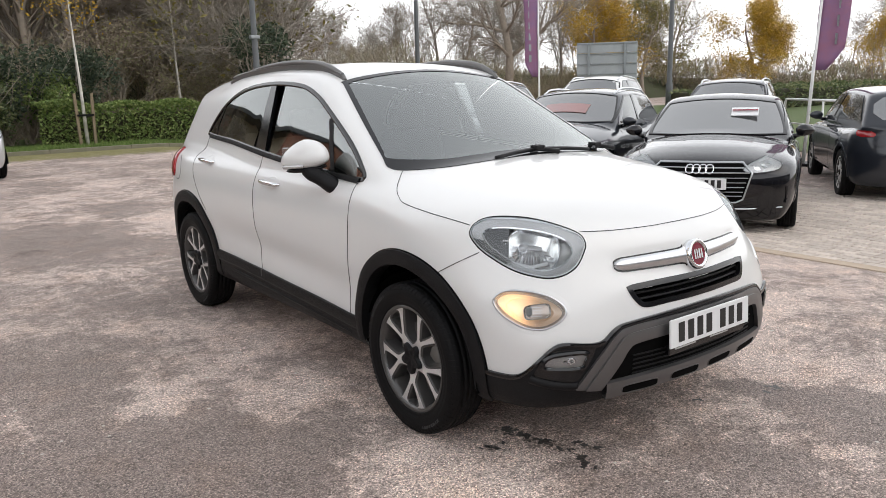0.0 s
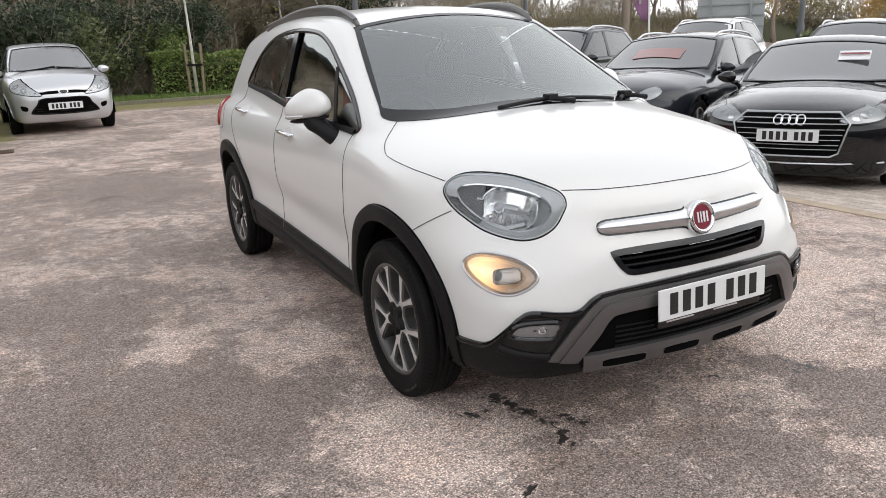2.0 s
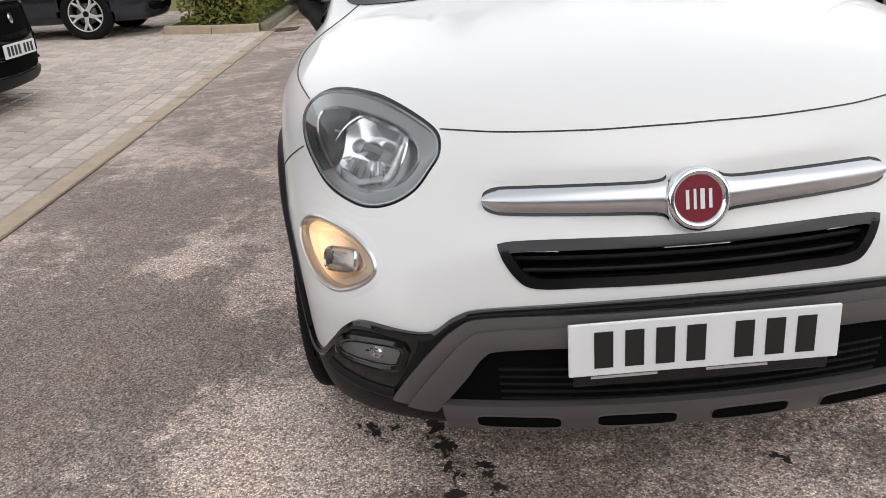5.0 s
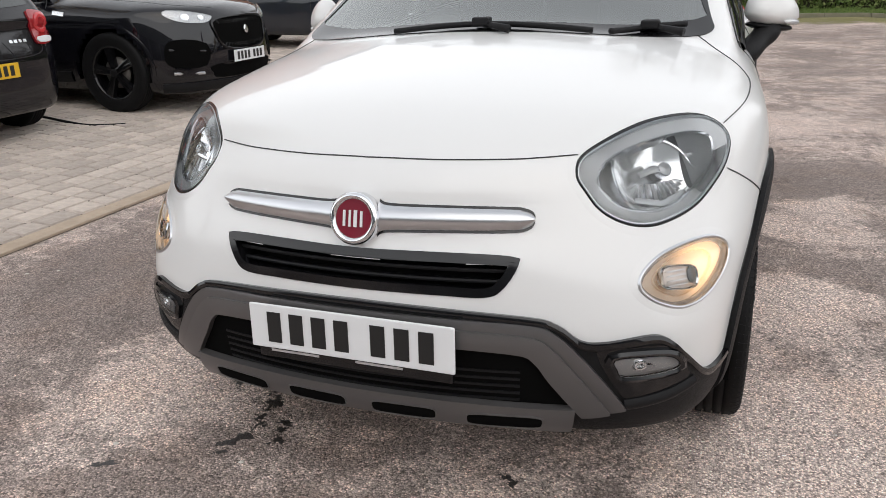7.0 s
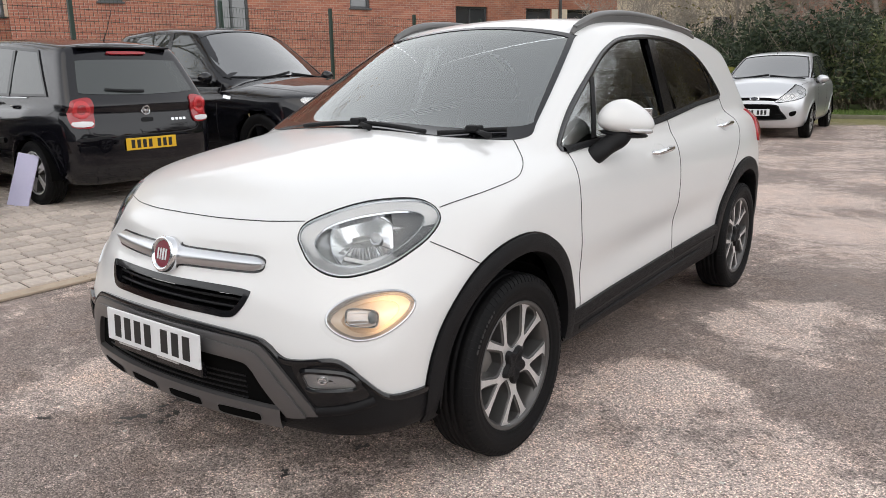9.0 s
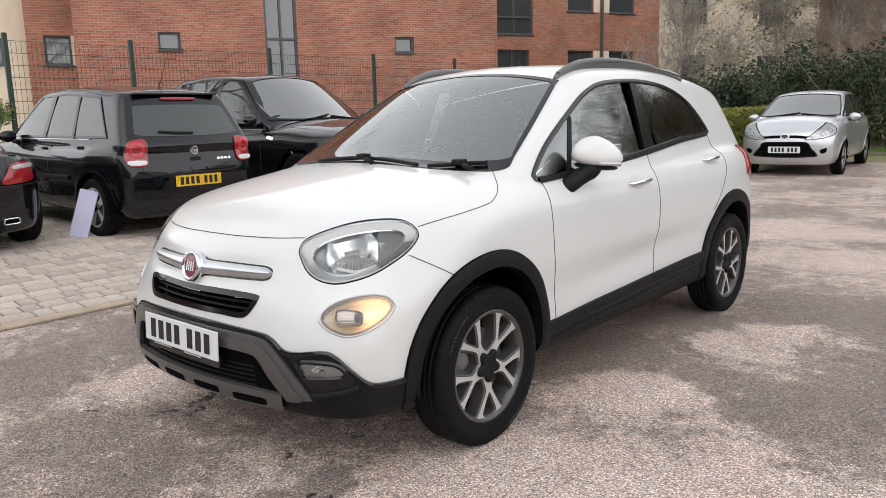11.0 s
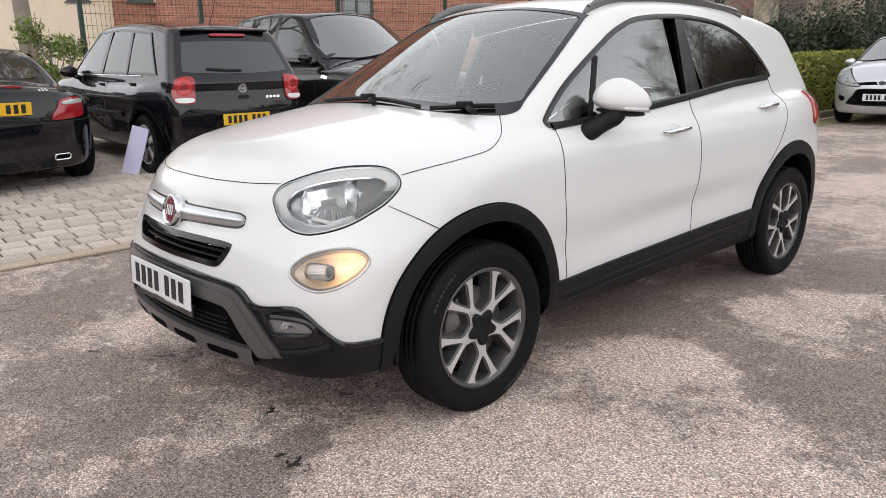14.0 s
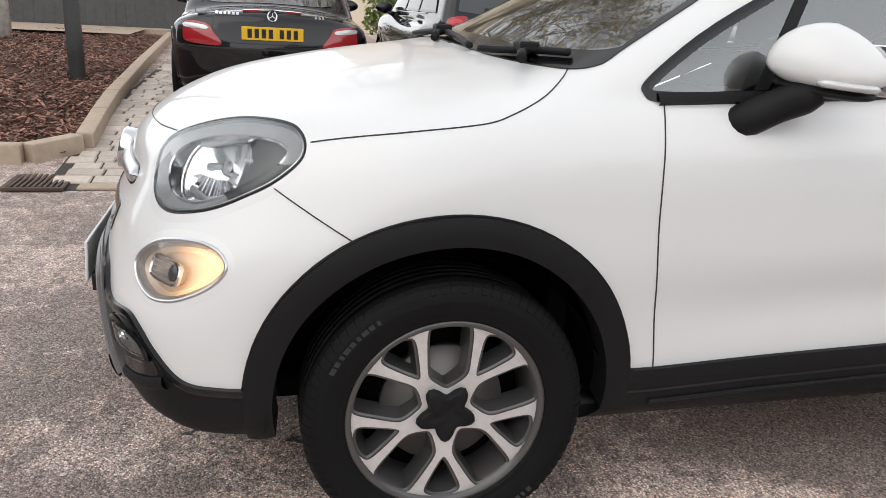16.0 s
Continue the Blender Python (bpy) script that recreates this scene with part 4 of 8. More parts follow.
WINDOW = curve_pts([(-0.80, 1.018), (-0.45, 1.038), (0.15, 1.083), (0.71, 1.13), (1.17, 1.152), (1.235, 1.19), (1.09, 1.333), (0.90, 1.42), (0.66, 1.468),
                    (0.32, 1.486), (-0.02, 1.468), (-0.21, 1.422), (-0.38, 1.348), (-0.68, 1.190), (-0.845, 1.075), (-0.865, 1.035)], 5, True)
WINDOW = [tuple(p) for p in WINDOW]
SCREEN = [(0, -1.165), (0.4, -1.13), (0.62, -1.03), (0.705, -0.95), (0.69, -0.86), (0.63, -0.60), (0.555, -0.32), (0.53, -0.285), (0.3, -0.283), (0, -0.28)]
SCREEN = curve_pts(SCREEN + [(-a, b) for a, b in SCREEN[-2:0:-1]], 5, True)
SCREEN = [tuple(p) for p in SCREEN]
LAMP = [(0.490, -1.908, 0.815), (0.472, -1.903, 0.848), (0.477, -1.872, 0.883), (0.525, -1.806, 0.914), (0.585, -1.735, 0.936), (0.645, -1.672, 0.944),
        (0.70, -1.622, 0.942), (0.742, -1.600, 0.929), (0.770, -1.592, 0.905), (0.782, -1.605, 0.875), (0.778, -1.655, 0.833), (0.758, -1.710, 0.800),
        (0.725, -1.775, 0.766), (0.685, -1.835, 0.746), (0.635, -1.880, 0.737), (0.58, -1.905, 0.747), (0.53, -1.917, 0.775)]
WELL = [(0.522, -1.885, 0.842), (0.535, -1.845, 0.878), (0.590, -1.785, 0.903), (0.655, -1.710, 0.916), (0.715, -1.655, 0.915), (0.748, -1.635, 0.897),
        (0.756, -1.665, 0.860), (0.742, -1.715, 0.825), (0.715, -1.772, 0.793), (0.680, -1.822, 0.773), (0.635, -1.863, 0.768), (0.580, -1.890, 0.782), (0.542, -1.897, 0.810)]
DRL = [(0.625, -1.954, 0.622), (0.630, -1.938, 0.650), (0.660, -1.902, 0.679), (0.705, -1.855, 0.695), (0.750, -1.802, 0.699), (0.780, -1.768, 0.688), (0.798, -1.753, 0.664),
       (0.801, -1.768, 0.635), (0.788, -1.808, 0.603), (0.757, -1.865, 0.574), (0.715, -1.912, 0.566), (0.675, -1.942, 0.580), (0.642, -1.953, 0.600)]
LAMP_UV = [tuple(p) for p in curve_pts([FAN.uv(*p) for p in LAMP], 5, True)]
WELL_UV = [tuple(p) for p in curve_pts([FAN.uv(*p) for p in WELL], 5, True)]
DRL_UV = [tuple(p) for p in curve_pts([FAN.uv(*p) for p in DRL], 5, True)]
GRILLE = curve_pts([(0, 0.614), (0.2, 0.614), (0.30, 0.613), (0.335, 0.628), (0.362, 0.672), (0.345, 0.682), (0.2, 0.686), (0, 0.685),
                    (-0.2, 0.686), (-0.345, 0.682), (-0.362, 0.672), (-0.335, 0.628), (-0.30, 0.613), (-0.2, 0.614)], 4, True)
GRILLE = [tuple(p) for p in GRILLE]


def mirrored(uv):
    return [(-a, b) for a, b in uv][::-1]


# the skin, with its openings
cc = SH.centres()
keep = np.ones(len(cc), bool)
for ya in AXLES:
    keep &= ~arch_mask(cc, ya, 0.345, 0.398)
keep &= ~((cc[:, 1] < -1.72) & (cc[:, 2] < 0.312))  # the bumper closes the underside of the nose
hole_w, hole_s = inset(WINDOW, 0.011), inset(SCREEN, 0.006)
hole_l, hole_d, hole_g = inset(LAMP_UV, -0.005), inset(DRL_UV, -0.004), inset(GRILLE, 0.003)
for i, (x, y, z) in enumerate(cc):
    if z > 1.0 and abs(x) > 0.45 and in_poly(hole_w, y, z):
        keep[i] = False
    elif z > 1.06 and y < -0.2 and in_poly(hole_s, x, y):
        keep[i] = False
    elif y < -1.5:
        a, b = FAN.uv(abs(x), y, z)
        if in_poly(hole_l, a, b) or in_poly(hole_d, a, b) or (y < -1.9 and in_poly(hole_g, x, z)):
            keep[i] = False
put("body_shell", skin_mesh(SH, "body_shell", keep), WHITE, crossover)
wide_w, wide_s = inset(WINDOW, -0.004), inset(SCREEN, -0.010)
lined = np.array([k and z > 0.93 and y > -1.12 and not (abs(x) > 0.45 and in_poly(wide_w, y, z)) and not (y < -0.2 and in_poly(wide_s, x, y)) for k, (x, y, z) in zip(keep, cc)])
lining = skin_mesh(SH, "cabin_lining", lined)
inner = np.array([v.co - v.normal * 0.03 for v in lining.vertices])
lining.vertices.foreach_set("co", inner.ravel())
put("cabin_lining", lining, LINING, crossover)
part("floor_pan", box_bm(1.3, 3.5, 0.06, (0, 0.05, 0.30), 0.02), DARK, crossover)
# unseen tray added to block light under the open nose
part("shade_undertray", box_bm(0.80, 0.46, 0.03, (0, -1.70, 0.30), 0.01), DARK, crossover)
part("bulkhead", box_bm(1.5, 0.05, 0.6, (0, -1.0, 0.66)), DARK, crossover)

for ya in AXLES:
    wheel_well(crossover, ya, 0.34, 0.40)
    for sx in (-1, 1):
        wheel(crossover, (sx * 0.789, ya, 0.319), sx)

# glass
for sx, face in SIDES:
    part("window_seal", band(face, WINDOW, inset(WINDOW, 0.022), 0.004, 0.014, 0.002), GLOSSBLACK, crossover)
    pane = inset(WINDOW, 0.016)
    front_pane = [p for p in pane if p[0] < 0.24] 
    rear_pane = [p for p in pane if p[0] > 0.30]
    part("front_side_window", panel(face, front_pane, 0.0, 0.004, 5), SIDEGLASS, crossover)
    part("rear_side_window", panel(face, rear_pane, 0.0, 0.004, 5), TINT, crossover, "dark tinted privacy glass")
    part("door_pillar", band(face, [(0.20, 1.095), (0.24, 1.28), (0.295, 1.478)], [(0.335, 1.105), (0.345, 1.28), (0.365, 1.478)], 0.003, 0.02, 0.0, 2, False), GLOSSBLACK, crossover)
    part("quarter_divider", strip(face, [(-0.585, 1.035), (-0.51, 1.165), (-0.435, 1.295)], 0.028, 0.004, 0.014), CLAD, crossover)
    part("rear_quarter_divider", strip(face, [(1.06, 1.15), (1.08, 1.23), (1.03, 1.35)], 0.022, 0.003, 0.01), GLOSSBLACK, crossover)
    part("waist_seal", strip(face, [(-0.835, 1.024), (-0.3, 1.048), (0.2, 1.088), (0.7, 1.132), (1.18, 1.155)], 0.024, 0.009, 0.02, 0.003), CLAD, crossover)
ws = part("windscreen", panel(ABOVE, inset(SCREEN, 0.012), 0.001, 0.005, 10), GLASS, crossover)
frit = inset(SCREEN, 0.026)
frit = [(a, b - 0.004 + 0.060 * min(1, max(0, (-0.45 - b) / 0.5)) ** 2) for a, b in frit]
part("windscreen_border", band(ABOVE, SCREEN, frit, 0.0035, 0.004, 0.0, 3), GLOSSBLACK, crossover)
part("rear_window", panel(BACK, [(-0.52, 1.16), (0.52, 1.16), (0.46, 1.40), (-0.46, 1.40)], 0.004, 0.01, 4), TINT, crossover)

# cladding
for sx, face in SIDES:
    for ya in AXLES:
        ro, ri = (0.442, 0.381) if ya < 0 else (0.452, 0.381)
        arc = [math.radians(-6 + 192 * i / 46) for i in range(47)]
        if ya < 0:
            arc = [math.radians(-6 + 197 * i / 46) for i in range(47)]
        o = [(ya + ro * math.cos(a), 0.345 + ro * math.sin(a)) for a in arc]
        i_ = [(ya + ri * math.cos(a), 0.345 + ri * math.sin(a)) for a in arc]
        part("arch_cladding", band(face, o, i_, 0.014, 0.07, 0.004, 5, False), CLAD, crossover)
        part("arch_edge", band(face, [(ya + (ro + 0.006) * math.cos(a), 0.345 + (ro + 0.006) * math.sin(a)) for a in arc], [(ya + ro * math.cos(a), 0.345 + ro * math.sin(a)) for a in arc], 0.003, 0.01, 0, 1, False), GLOSSBLACK, crossover)
    top = [(-0.86, 0.402), (-0.78, 0.402), (-0.48, 0.415), (-0.13, 0.426), (0.2, 0.440), (0.6, 0.455), (0.88, 0.462)]
    mid = [(a, b - 0.055) for a, b in top]
    low = [(-0.95, 0.250), (-0.76, 0.250), (-0.43, 0.252), (-0.05, 0.254), (0.24, 0.257), (0.6, 0.262), (0.96, 0.268)]
    front_half, rear_half = slice(0, 5), slice(4, 7)
    part("door_cladding", band(face, top[front_half], mid[front_half], 0.012, 0.03, 0.004, 3, False), CLAD, crossover)
    rt = [(0.206, 0.440)] + top[5:]
    part("door_cladding", band(face, rt, [(a, b - 0.055) for a, b in rt], 0.012, 0.03, 0.004, 3, False), CLAD, crossover)
    part("sill_cladding", band(face, [(a, b + 0.004) for a, b in mid], low, 0.005, 0.03, 0.006, 5, False), CLAD, crossover)
    part("sill_gap", strip(face, [(a, b - 0.002) for a, b in mid], 0.007, 0.0135, 0.006), INK, crossover)
    part("sill_ledge", strip(face, [(a, b - 0.035) for a, b in mid[1:-1]], 0.012, 0.014, 0.01, 0.004), CLAD, crossover)

bump_top = [(0, -2.09, 0.578), (0.185, -2.083, 0.574), (0.40, -2.048, 0.562), (0.465, -2.038, 0.546), (0.515, -2.03, 0.512), (0.56, -2.01, 0.507), (0.655, -1.965, 0.517), (0.695, -1.94, 0.497), (0.725, -1.91, 0.455), (0.768, -1.855, 0.395), (0.80, -1.78, 0.386), (0.813, -1.705, 0.388)]
bt = [tuple(p) for p in curve_pts([FAN.uv(*p) for p in bump_top], 5)]
bt = mirrored(bt)[:-1] + bt
part("lower_bumper", band(FAN, bt, [(a, 0.295 - 0.045 * min(1, max(0, (abs(a) - 0.30) / 0.35)) + 0.02 * min(1, abs(a) / 1.0) ** 4) for a, b in bt], 0.006, 0.03, 0.0, 10, False), CLAD, crossover, "dark grey textured plastic")
part("bumper_lip", band(FAN, [(a, b + 0.003) for a, b in bt], [(a, b - 0.014) for a, b in bt], 0.011, 0.015, 0.003, 2, False), GLOSSBLACK, crossover)


def half_uv(pts, n=5):
    h = [tuple(p) for p in curve_pts([FAN.uv(*p) for p in pts], n)]
    return mirrored(h)[:-1] + h


hoop_o = half_uv([(0, -2.1, 0.558), (0.2, -2.08, 0.556), (0.40, -2.05, 0.548), (0.465, -2.04, 0.526), (0.525, -2.02, 0.462), (0.598, -1.985, 0.356), (0.606, -1.98, 0.338)])
hoop_i = half_uv([(0, -2.1, 0.497), (0.2, -2.08, 0.495), (0.37, -2.06, 0.488), (0.412, -2.05, 0.470), (0.450, -2.045, 0.418), (0.502, -2.02, 0.345), (0.512, -2.01, 0.328)])
# black sheet on the skin paints the shade inside the hoop
part("bumper_opening_shade", band(FAN, hoop_i, [(a, min(b - 0.004, 0.33)) for a, b in hoop_i], 0.008, 0.01, 0.0, 4, False), DARK, crossover)
hoop_m = [(a + (c - a) * 0.36, b + (d - b) * 0.36) for (a, b), (c, d) in zip(hoop_o, hoop_i)]
hoop = part("bumper_hoop", band(FAN, hoop_m, hoop_i, 0.024, 0.045, 0.002, 3, False), SKID, crossover, "bronze-grey metallic bumper hoop")
part("hoop_chamfer", band(FAN, hoop_o, hoop_m, 0.017, 0.03, 0.001, 3, False), SKID, hoop)
bar_u = [FAN.uv(0.52 * k / 12, -2.05, 0.345) for k in range(-12, 13)]
bar = part("skid_bar", band(FAN, [(a, 0.362 - 0.035 * a * a) for a, b in bar_u], [(a, 0.300 - 0.03 * a * a) for a, b in bar_u], 0.028, 0.04, 0.003, 4, False), SKID, crossover, "bronze-grey skid plate with four slots")
for k in (-1.5, -0.5, 0.5, 1.5):
    slot = [(k * 0.245 + a, 0.324 - 0.033 * (k * 0.245) ** 2 + b) for a, b in ring(0, 0, 0.084, 0.0145, 28, 0, 5)]
    # raised black panel paints the dark depth of each slot
    sl = part("slot", panel(FAN, slot, 0.0318, 0.01, 2), DARK, bar)
    part("slot_edge", band(FAN, inset(slot, -0.0035), slot, 0.0322, 0.01, 0.001, 2), SKID, sl)
for sx in (-1, 1):
    for k in range(5):
        z = 0.365 + 0.018 * k
        part("opening_rib", strip(FAN, [(sx * 0.40 * j / 8, z) for j in range(9)], 0.006, 0.011, 0.006), CLAD, crossover)

# fog lamps
for sx in (-1, 1):
    fog = [FAN.uv(*p) for p in ((0.583, -2.005, 0.470), (0.63, -1.985, 0.474), (0.685, -1.95, 0.468), (0.704, -1.93, 0.450), (0.702, -1.935, 0.433), (0.606, -1.995, 0.428), (0.588, -2.003, 0.448))]
    fog = [tuple(p) for p in curve_pts(fog, 3, True)]
    fog = fog if sx > 0 else mirrored(fog)
    fl = part("fog_lamp", band(FAN, inset(fog, -0.016), fog, 0.014, 0.02, 0.004, 2), GLOSSBLACK, crossover)
    pocket = [FAN.uv(*p) for p in ((0.545, -2.02, 0.488), (0.60, -2.0, 0.494), (0.665, -1.965, 0.496), (0.695, -1.94, 0.478), (0.735, -1.90, 0.405), (0.70, -1.935, 0.385), (0.625, -1.985, 0.368), (0.598, -2.0, 0.385))]
    pocket = [tuple(p) for p in curve_pts(pocket, 3, True)]
    pocket = pocket if sx > 0 else mirrored(pocket)
    part("fog_pocket", panel(FAN, pocket, 0.0075, 0.004, 4), GLOSSBLACK, crossover)
    ridge = [FAN.uv(x, y, z) for x, y, z in ((0.608, -1.99, 0.350), (0.65, -1.97, 0.354), (0.70, -1.935, 0.364), (0.748, -1.89, 0.384))]
    ridge = [(sx * a, b) for a, b in ridge]
    part("bumper_ridge", strip(FAN, [tuple(p) for p in curve_pts(ridge, 4)], 0.030, 0.010, 0.01, 0.008, 4), CLAD, crossover)
    part("reflector", panel(FAN, fog, 0.0085, 0.004, 4, -0.001), LAMPMID, fl)
    fc = (sum(p[0] for p in fog) / len(fog) - sx * 0.012, sum(p[1] for p in fog) / len(fog))
    part("fog_bulb", band(FAN, ring(*fc, 0.015, 0.013, 24), ring(*fc, 0.005, 0.004, 24), 0.011, 0.003, 0.004, 3), REFLECTOR, fl)
    part("lens", panel(FAN, fog, 0.016, 0.002, 3, 0.003), LENS, fl)

# head lamps and running lamps
for sx in (-1, 1):
    uv = LAMP_UV if sx > 0 else mirrored(LAMP_UV)
    part("lamp_surround", ramp_band(FAN, inset(uv, -0.028), inset(uv, -0.0015), -0.0012, 0.0012, 0.02, 5, 0.6), WHITE, crossover)
    hl = part("head_lamp", band(FAN, inset(uv, -0.0015), inset(uv, 0.003), 0.001, 0.03, 0.001, 2), GLOSSBLACK, crossover)
    part("outer_ring", band(FAN, inset(uv, 0.003), inset(uv, 0.008), 0.0, 0.02, 0.003, 3), SATIN, hl)
    well = WELL_UV if sx > 0 else mirrored(WELL_UV)
    cx, cz = sum(p[0] for p in well) / len(well), sum(p[1] for p in well) / len(well)
    turn_ = [(math.atan2(p[1] - cz, p[0] - cx), p) for p in well]
    rim_ = inset(uv, 0.008)
    match = [min(turn_, key=lambda q: abs(math.remainder(q[0] - math.atan2(p[1] - cz, p[0] - cx), 2 * math.pi)))[1] for p in rim_]
    part("bezel", ramp_band(FAN, rim_, match, -0.002, -0.016, 0.01, 6, 0.8), BEZEL, hl)
    arc_ = [k for k in range(len(rim_)) if sx * (rim_[k][0] - cx) > 0.075 and rim_[k][1] < cz + 0.03]
    arc_.sort(key=lambda k: math.atan2(rim_[k][1] - cz, sx * (rim_[k][0] - cx)))
    part("bezel_shade", band(FAN, [rim_[k] for k in arc_], [match[k] for k in arc_], -0.0015, 0.012, -0.003, 5, False), LAMPDARK, hl)
    part("bezel_ring", band(FAN, inset(well, -0.003), inset(well, 0.0035), -0.014, 0.025, 0.003, 2), CHROME, hl)
    part("well", panel(FAN, inset(well, -0.002), -0.040, 0.02, 8, -0.05), LAMPMID, hl)
    bowl_c = (cx - sx * 0.016, cz - 0.001)
    bowl = ring(*bowl_c, 0.108, 0.076, 40, sx * 0.12, 2.5)
    part("reflector", panel(FAN, bowl, -0.030, 0.03, 8, -0.045), REFLECTOR, hl)
    part("reflector_rim", band(FAN, ring(*bowl_c, 0.112, 0.080, 40, sx * 0.12, 2.5), ring(*bowl_c, 0.106, 0.074, 40, sx * 0.12, 2.5), -0.026, 0.02, 0.002, 2), CHROME, hl)
    bu = (bowl_c[0] + sx * 0.036, bowl_c[1] + 0.012)
    part("bulb_shield", strip(FAN, [(bu[0] - sx * 0.015, bu[1] + 0.004), (bu[0] - sx * 0.05, bu[1]), (bu[0] - sx * 0.075, bu[1] - 0.006)], 0.014, -0.036, 0.01, 0.003), LAMPMID, hl)
    part("bulb_ring", band(FAN, ring(*bu, 0.0195, 0.0175, 24), ring(*bu, 0.0155, 0.0135, 24), -0.034, 0.02, 0.003, 2), CHROME, hl)
    part("bulb_cap", panel(FAN, ring(*bu, 0.0155, 0.0135, 20), -0.038, 0.02, 3, 0.004), LAMPMID, hl)
    for k in range(-6, 7):
        du = 0.013 * k
        dz_ = 0.058 * math.sqrt(max(0.0, 1 - (du / 0.084) ** 2))
        part("flute", strip(FAN, [(bowl_c[0] + du, bowl_c[1] - dz_), (bowl_c[0] + du * 0.7, bowl_c[1] - 0.014)], 0.0030, -0.048 + 0.010 * abs(k) / 5, 0.01, 0.0015), CHROME if k % 2 else LAMPGREY, hl)
    part("shelf", strip(FAN, [(bowl_c[0] - 0.070, bowl_c[1] - 0.046), (bowl_c[0], bowl_c[1] - 0.060), (bowl_c[0] + 0.066, bowl_c[1] - 0.046)], 0.012, -0.034, 0.01, 0.002), LAMPMID, hl)
    outer_ = [p for p in inset(well, 0.002) if sx * (p[0] - bowl_c[0]) > 0.088]
    mc = (sum(p[0] for p in outer_) / len(outer_), sum(p[1] for p in outer_) / len(outer_))
    outer_.sort(key=lambda p: math.atan2(p[1] - mc[1], p[0] - mc[0]))
    part("side_panel", panel(FAN, outer_, -0.020, 0.02, 4, 0.0), LAMPDARK, hl)
    for k in range(3):
        part("side_mark", strip(FAN, [(cx + sx * (0.078 + 0.009 * k), cz + 0.030), (cx + sx * (0.085 + 0.009 * k), cz + 0.030)], 0.006, -0.0185, 0.003), LAMPGREY, hl)
    part("lens", panel(FAN, inset(uv, 0.004), 0.003, 0.002, 7, 0.006), LENS, hl)
    uv = DRL_UV if sx > 0 else mirrored(DRL_UV)
    part("lamp_surround", ramp_band(FAN, inset(uv, -0.026), inset(uv, -0.002), -0.0012, 0.0012, 0.02, 5, 0.6), WHITE, crossover)
    dl = part("running_lamp", band(FAN, inset(uv, -0.003), inset(uv, 0.006), 0.001, 0.03, 0.004, 4), SATIN, crossover, "lit amber running lamp with a chrome rim")
    u0, u1 = min(p[0] for p in uv), max(p[0] for p in uv)
    w0, w1 = min(p[1] for p in uv), max(p[1] for p in uv)
    mu, mw, hu, hw = (u0 + u1) / 2, (w0 + w1) / 2, (u1 - u0) / 2, (w1 - w0) / 2
    if sx < 0:
        AMBER = glow_mat("warm_lamp_bowl", (0.66, 0.57, 0.48), (1.0, 0.57, 0.26), FAN.at(mu + sx * hu * 0.52, mw + hw * 0.12, -0.012)[0], 1.0, 0.08)
    part("bezel", ramp_band(FAN, inset(uv, 0.006), inset(uv, 0.011), -0.001, -0.010, 0.008, 3), LAMPGREY, dl)
    part("bowl", panel(FAN, inset(uv, 0.006), -0.012, 0.02, 8, -0.03), AMBER, dl)
    for k in range(2):
        q = 0.88 - 0.2 * k
        part("bowl_step", band(FAN, [(mu + (a - mu) * q, mw + (b - mw) * q) for a, b in uv], [(mu + (a - mu) * (q - 0.03), mw + (b - mw) * (q - 0.03)) for a, b in uv], -0.019, 0.006, 0.002, 2), AMBER, dl)
    pj = (mu - sx * hu * 0.22, mw - hw * 0.06)
    part("projector", panel(FAN, ring(*pj, hu * 0.34, hw * 0.36, 28, -sx * 0.12, 4), -0.008, 0.02, 4, 0.004), WARMEYE, dl)
    part("projector_rim", band(FAN, ring(*pj, hu * 0.37, hw * 0.40, 28, -sx * 0.12, 4), ring(*pj, hu * 0.32, hw * 0.33, 28, -sx * 0.12, 4), -0.004, 0.008, 0.003, 2), CHROME, dl)
    part("projector_eye", panel(FAN, ring(pj[0] + sx * hu * 0.22, pj[1], hu * 0.09, hw * 0.26, 20), -0.002, 0.01, 3, 0.003), LAMPDARK, dl)
    for k in range(4):
        part("projector_rib", strip(FAN, [(pj[0] - hu * 0.26, pj[1] + hw * (k - 1.5) * 0.15), (pj[0] + hu * 0.12, pj[1] + hw * (k - 1.5) * 0.15)], 0.0025, -0.002, 0.004), LAMPGREY, dl)
    part("lens", panel(FAN, inset(uv, 0.004), 0.003, 0.002, 6, 0.006), LENS, dl)

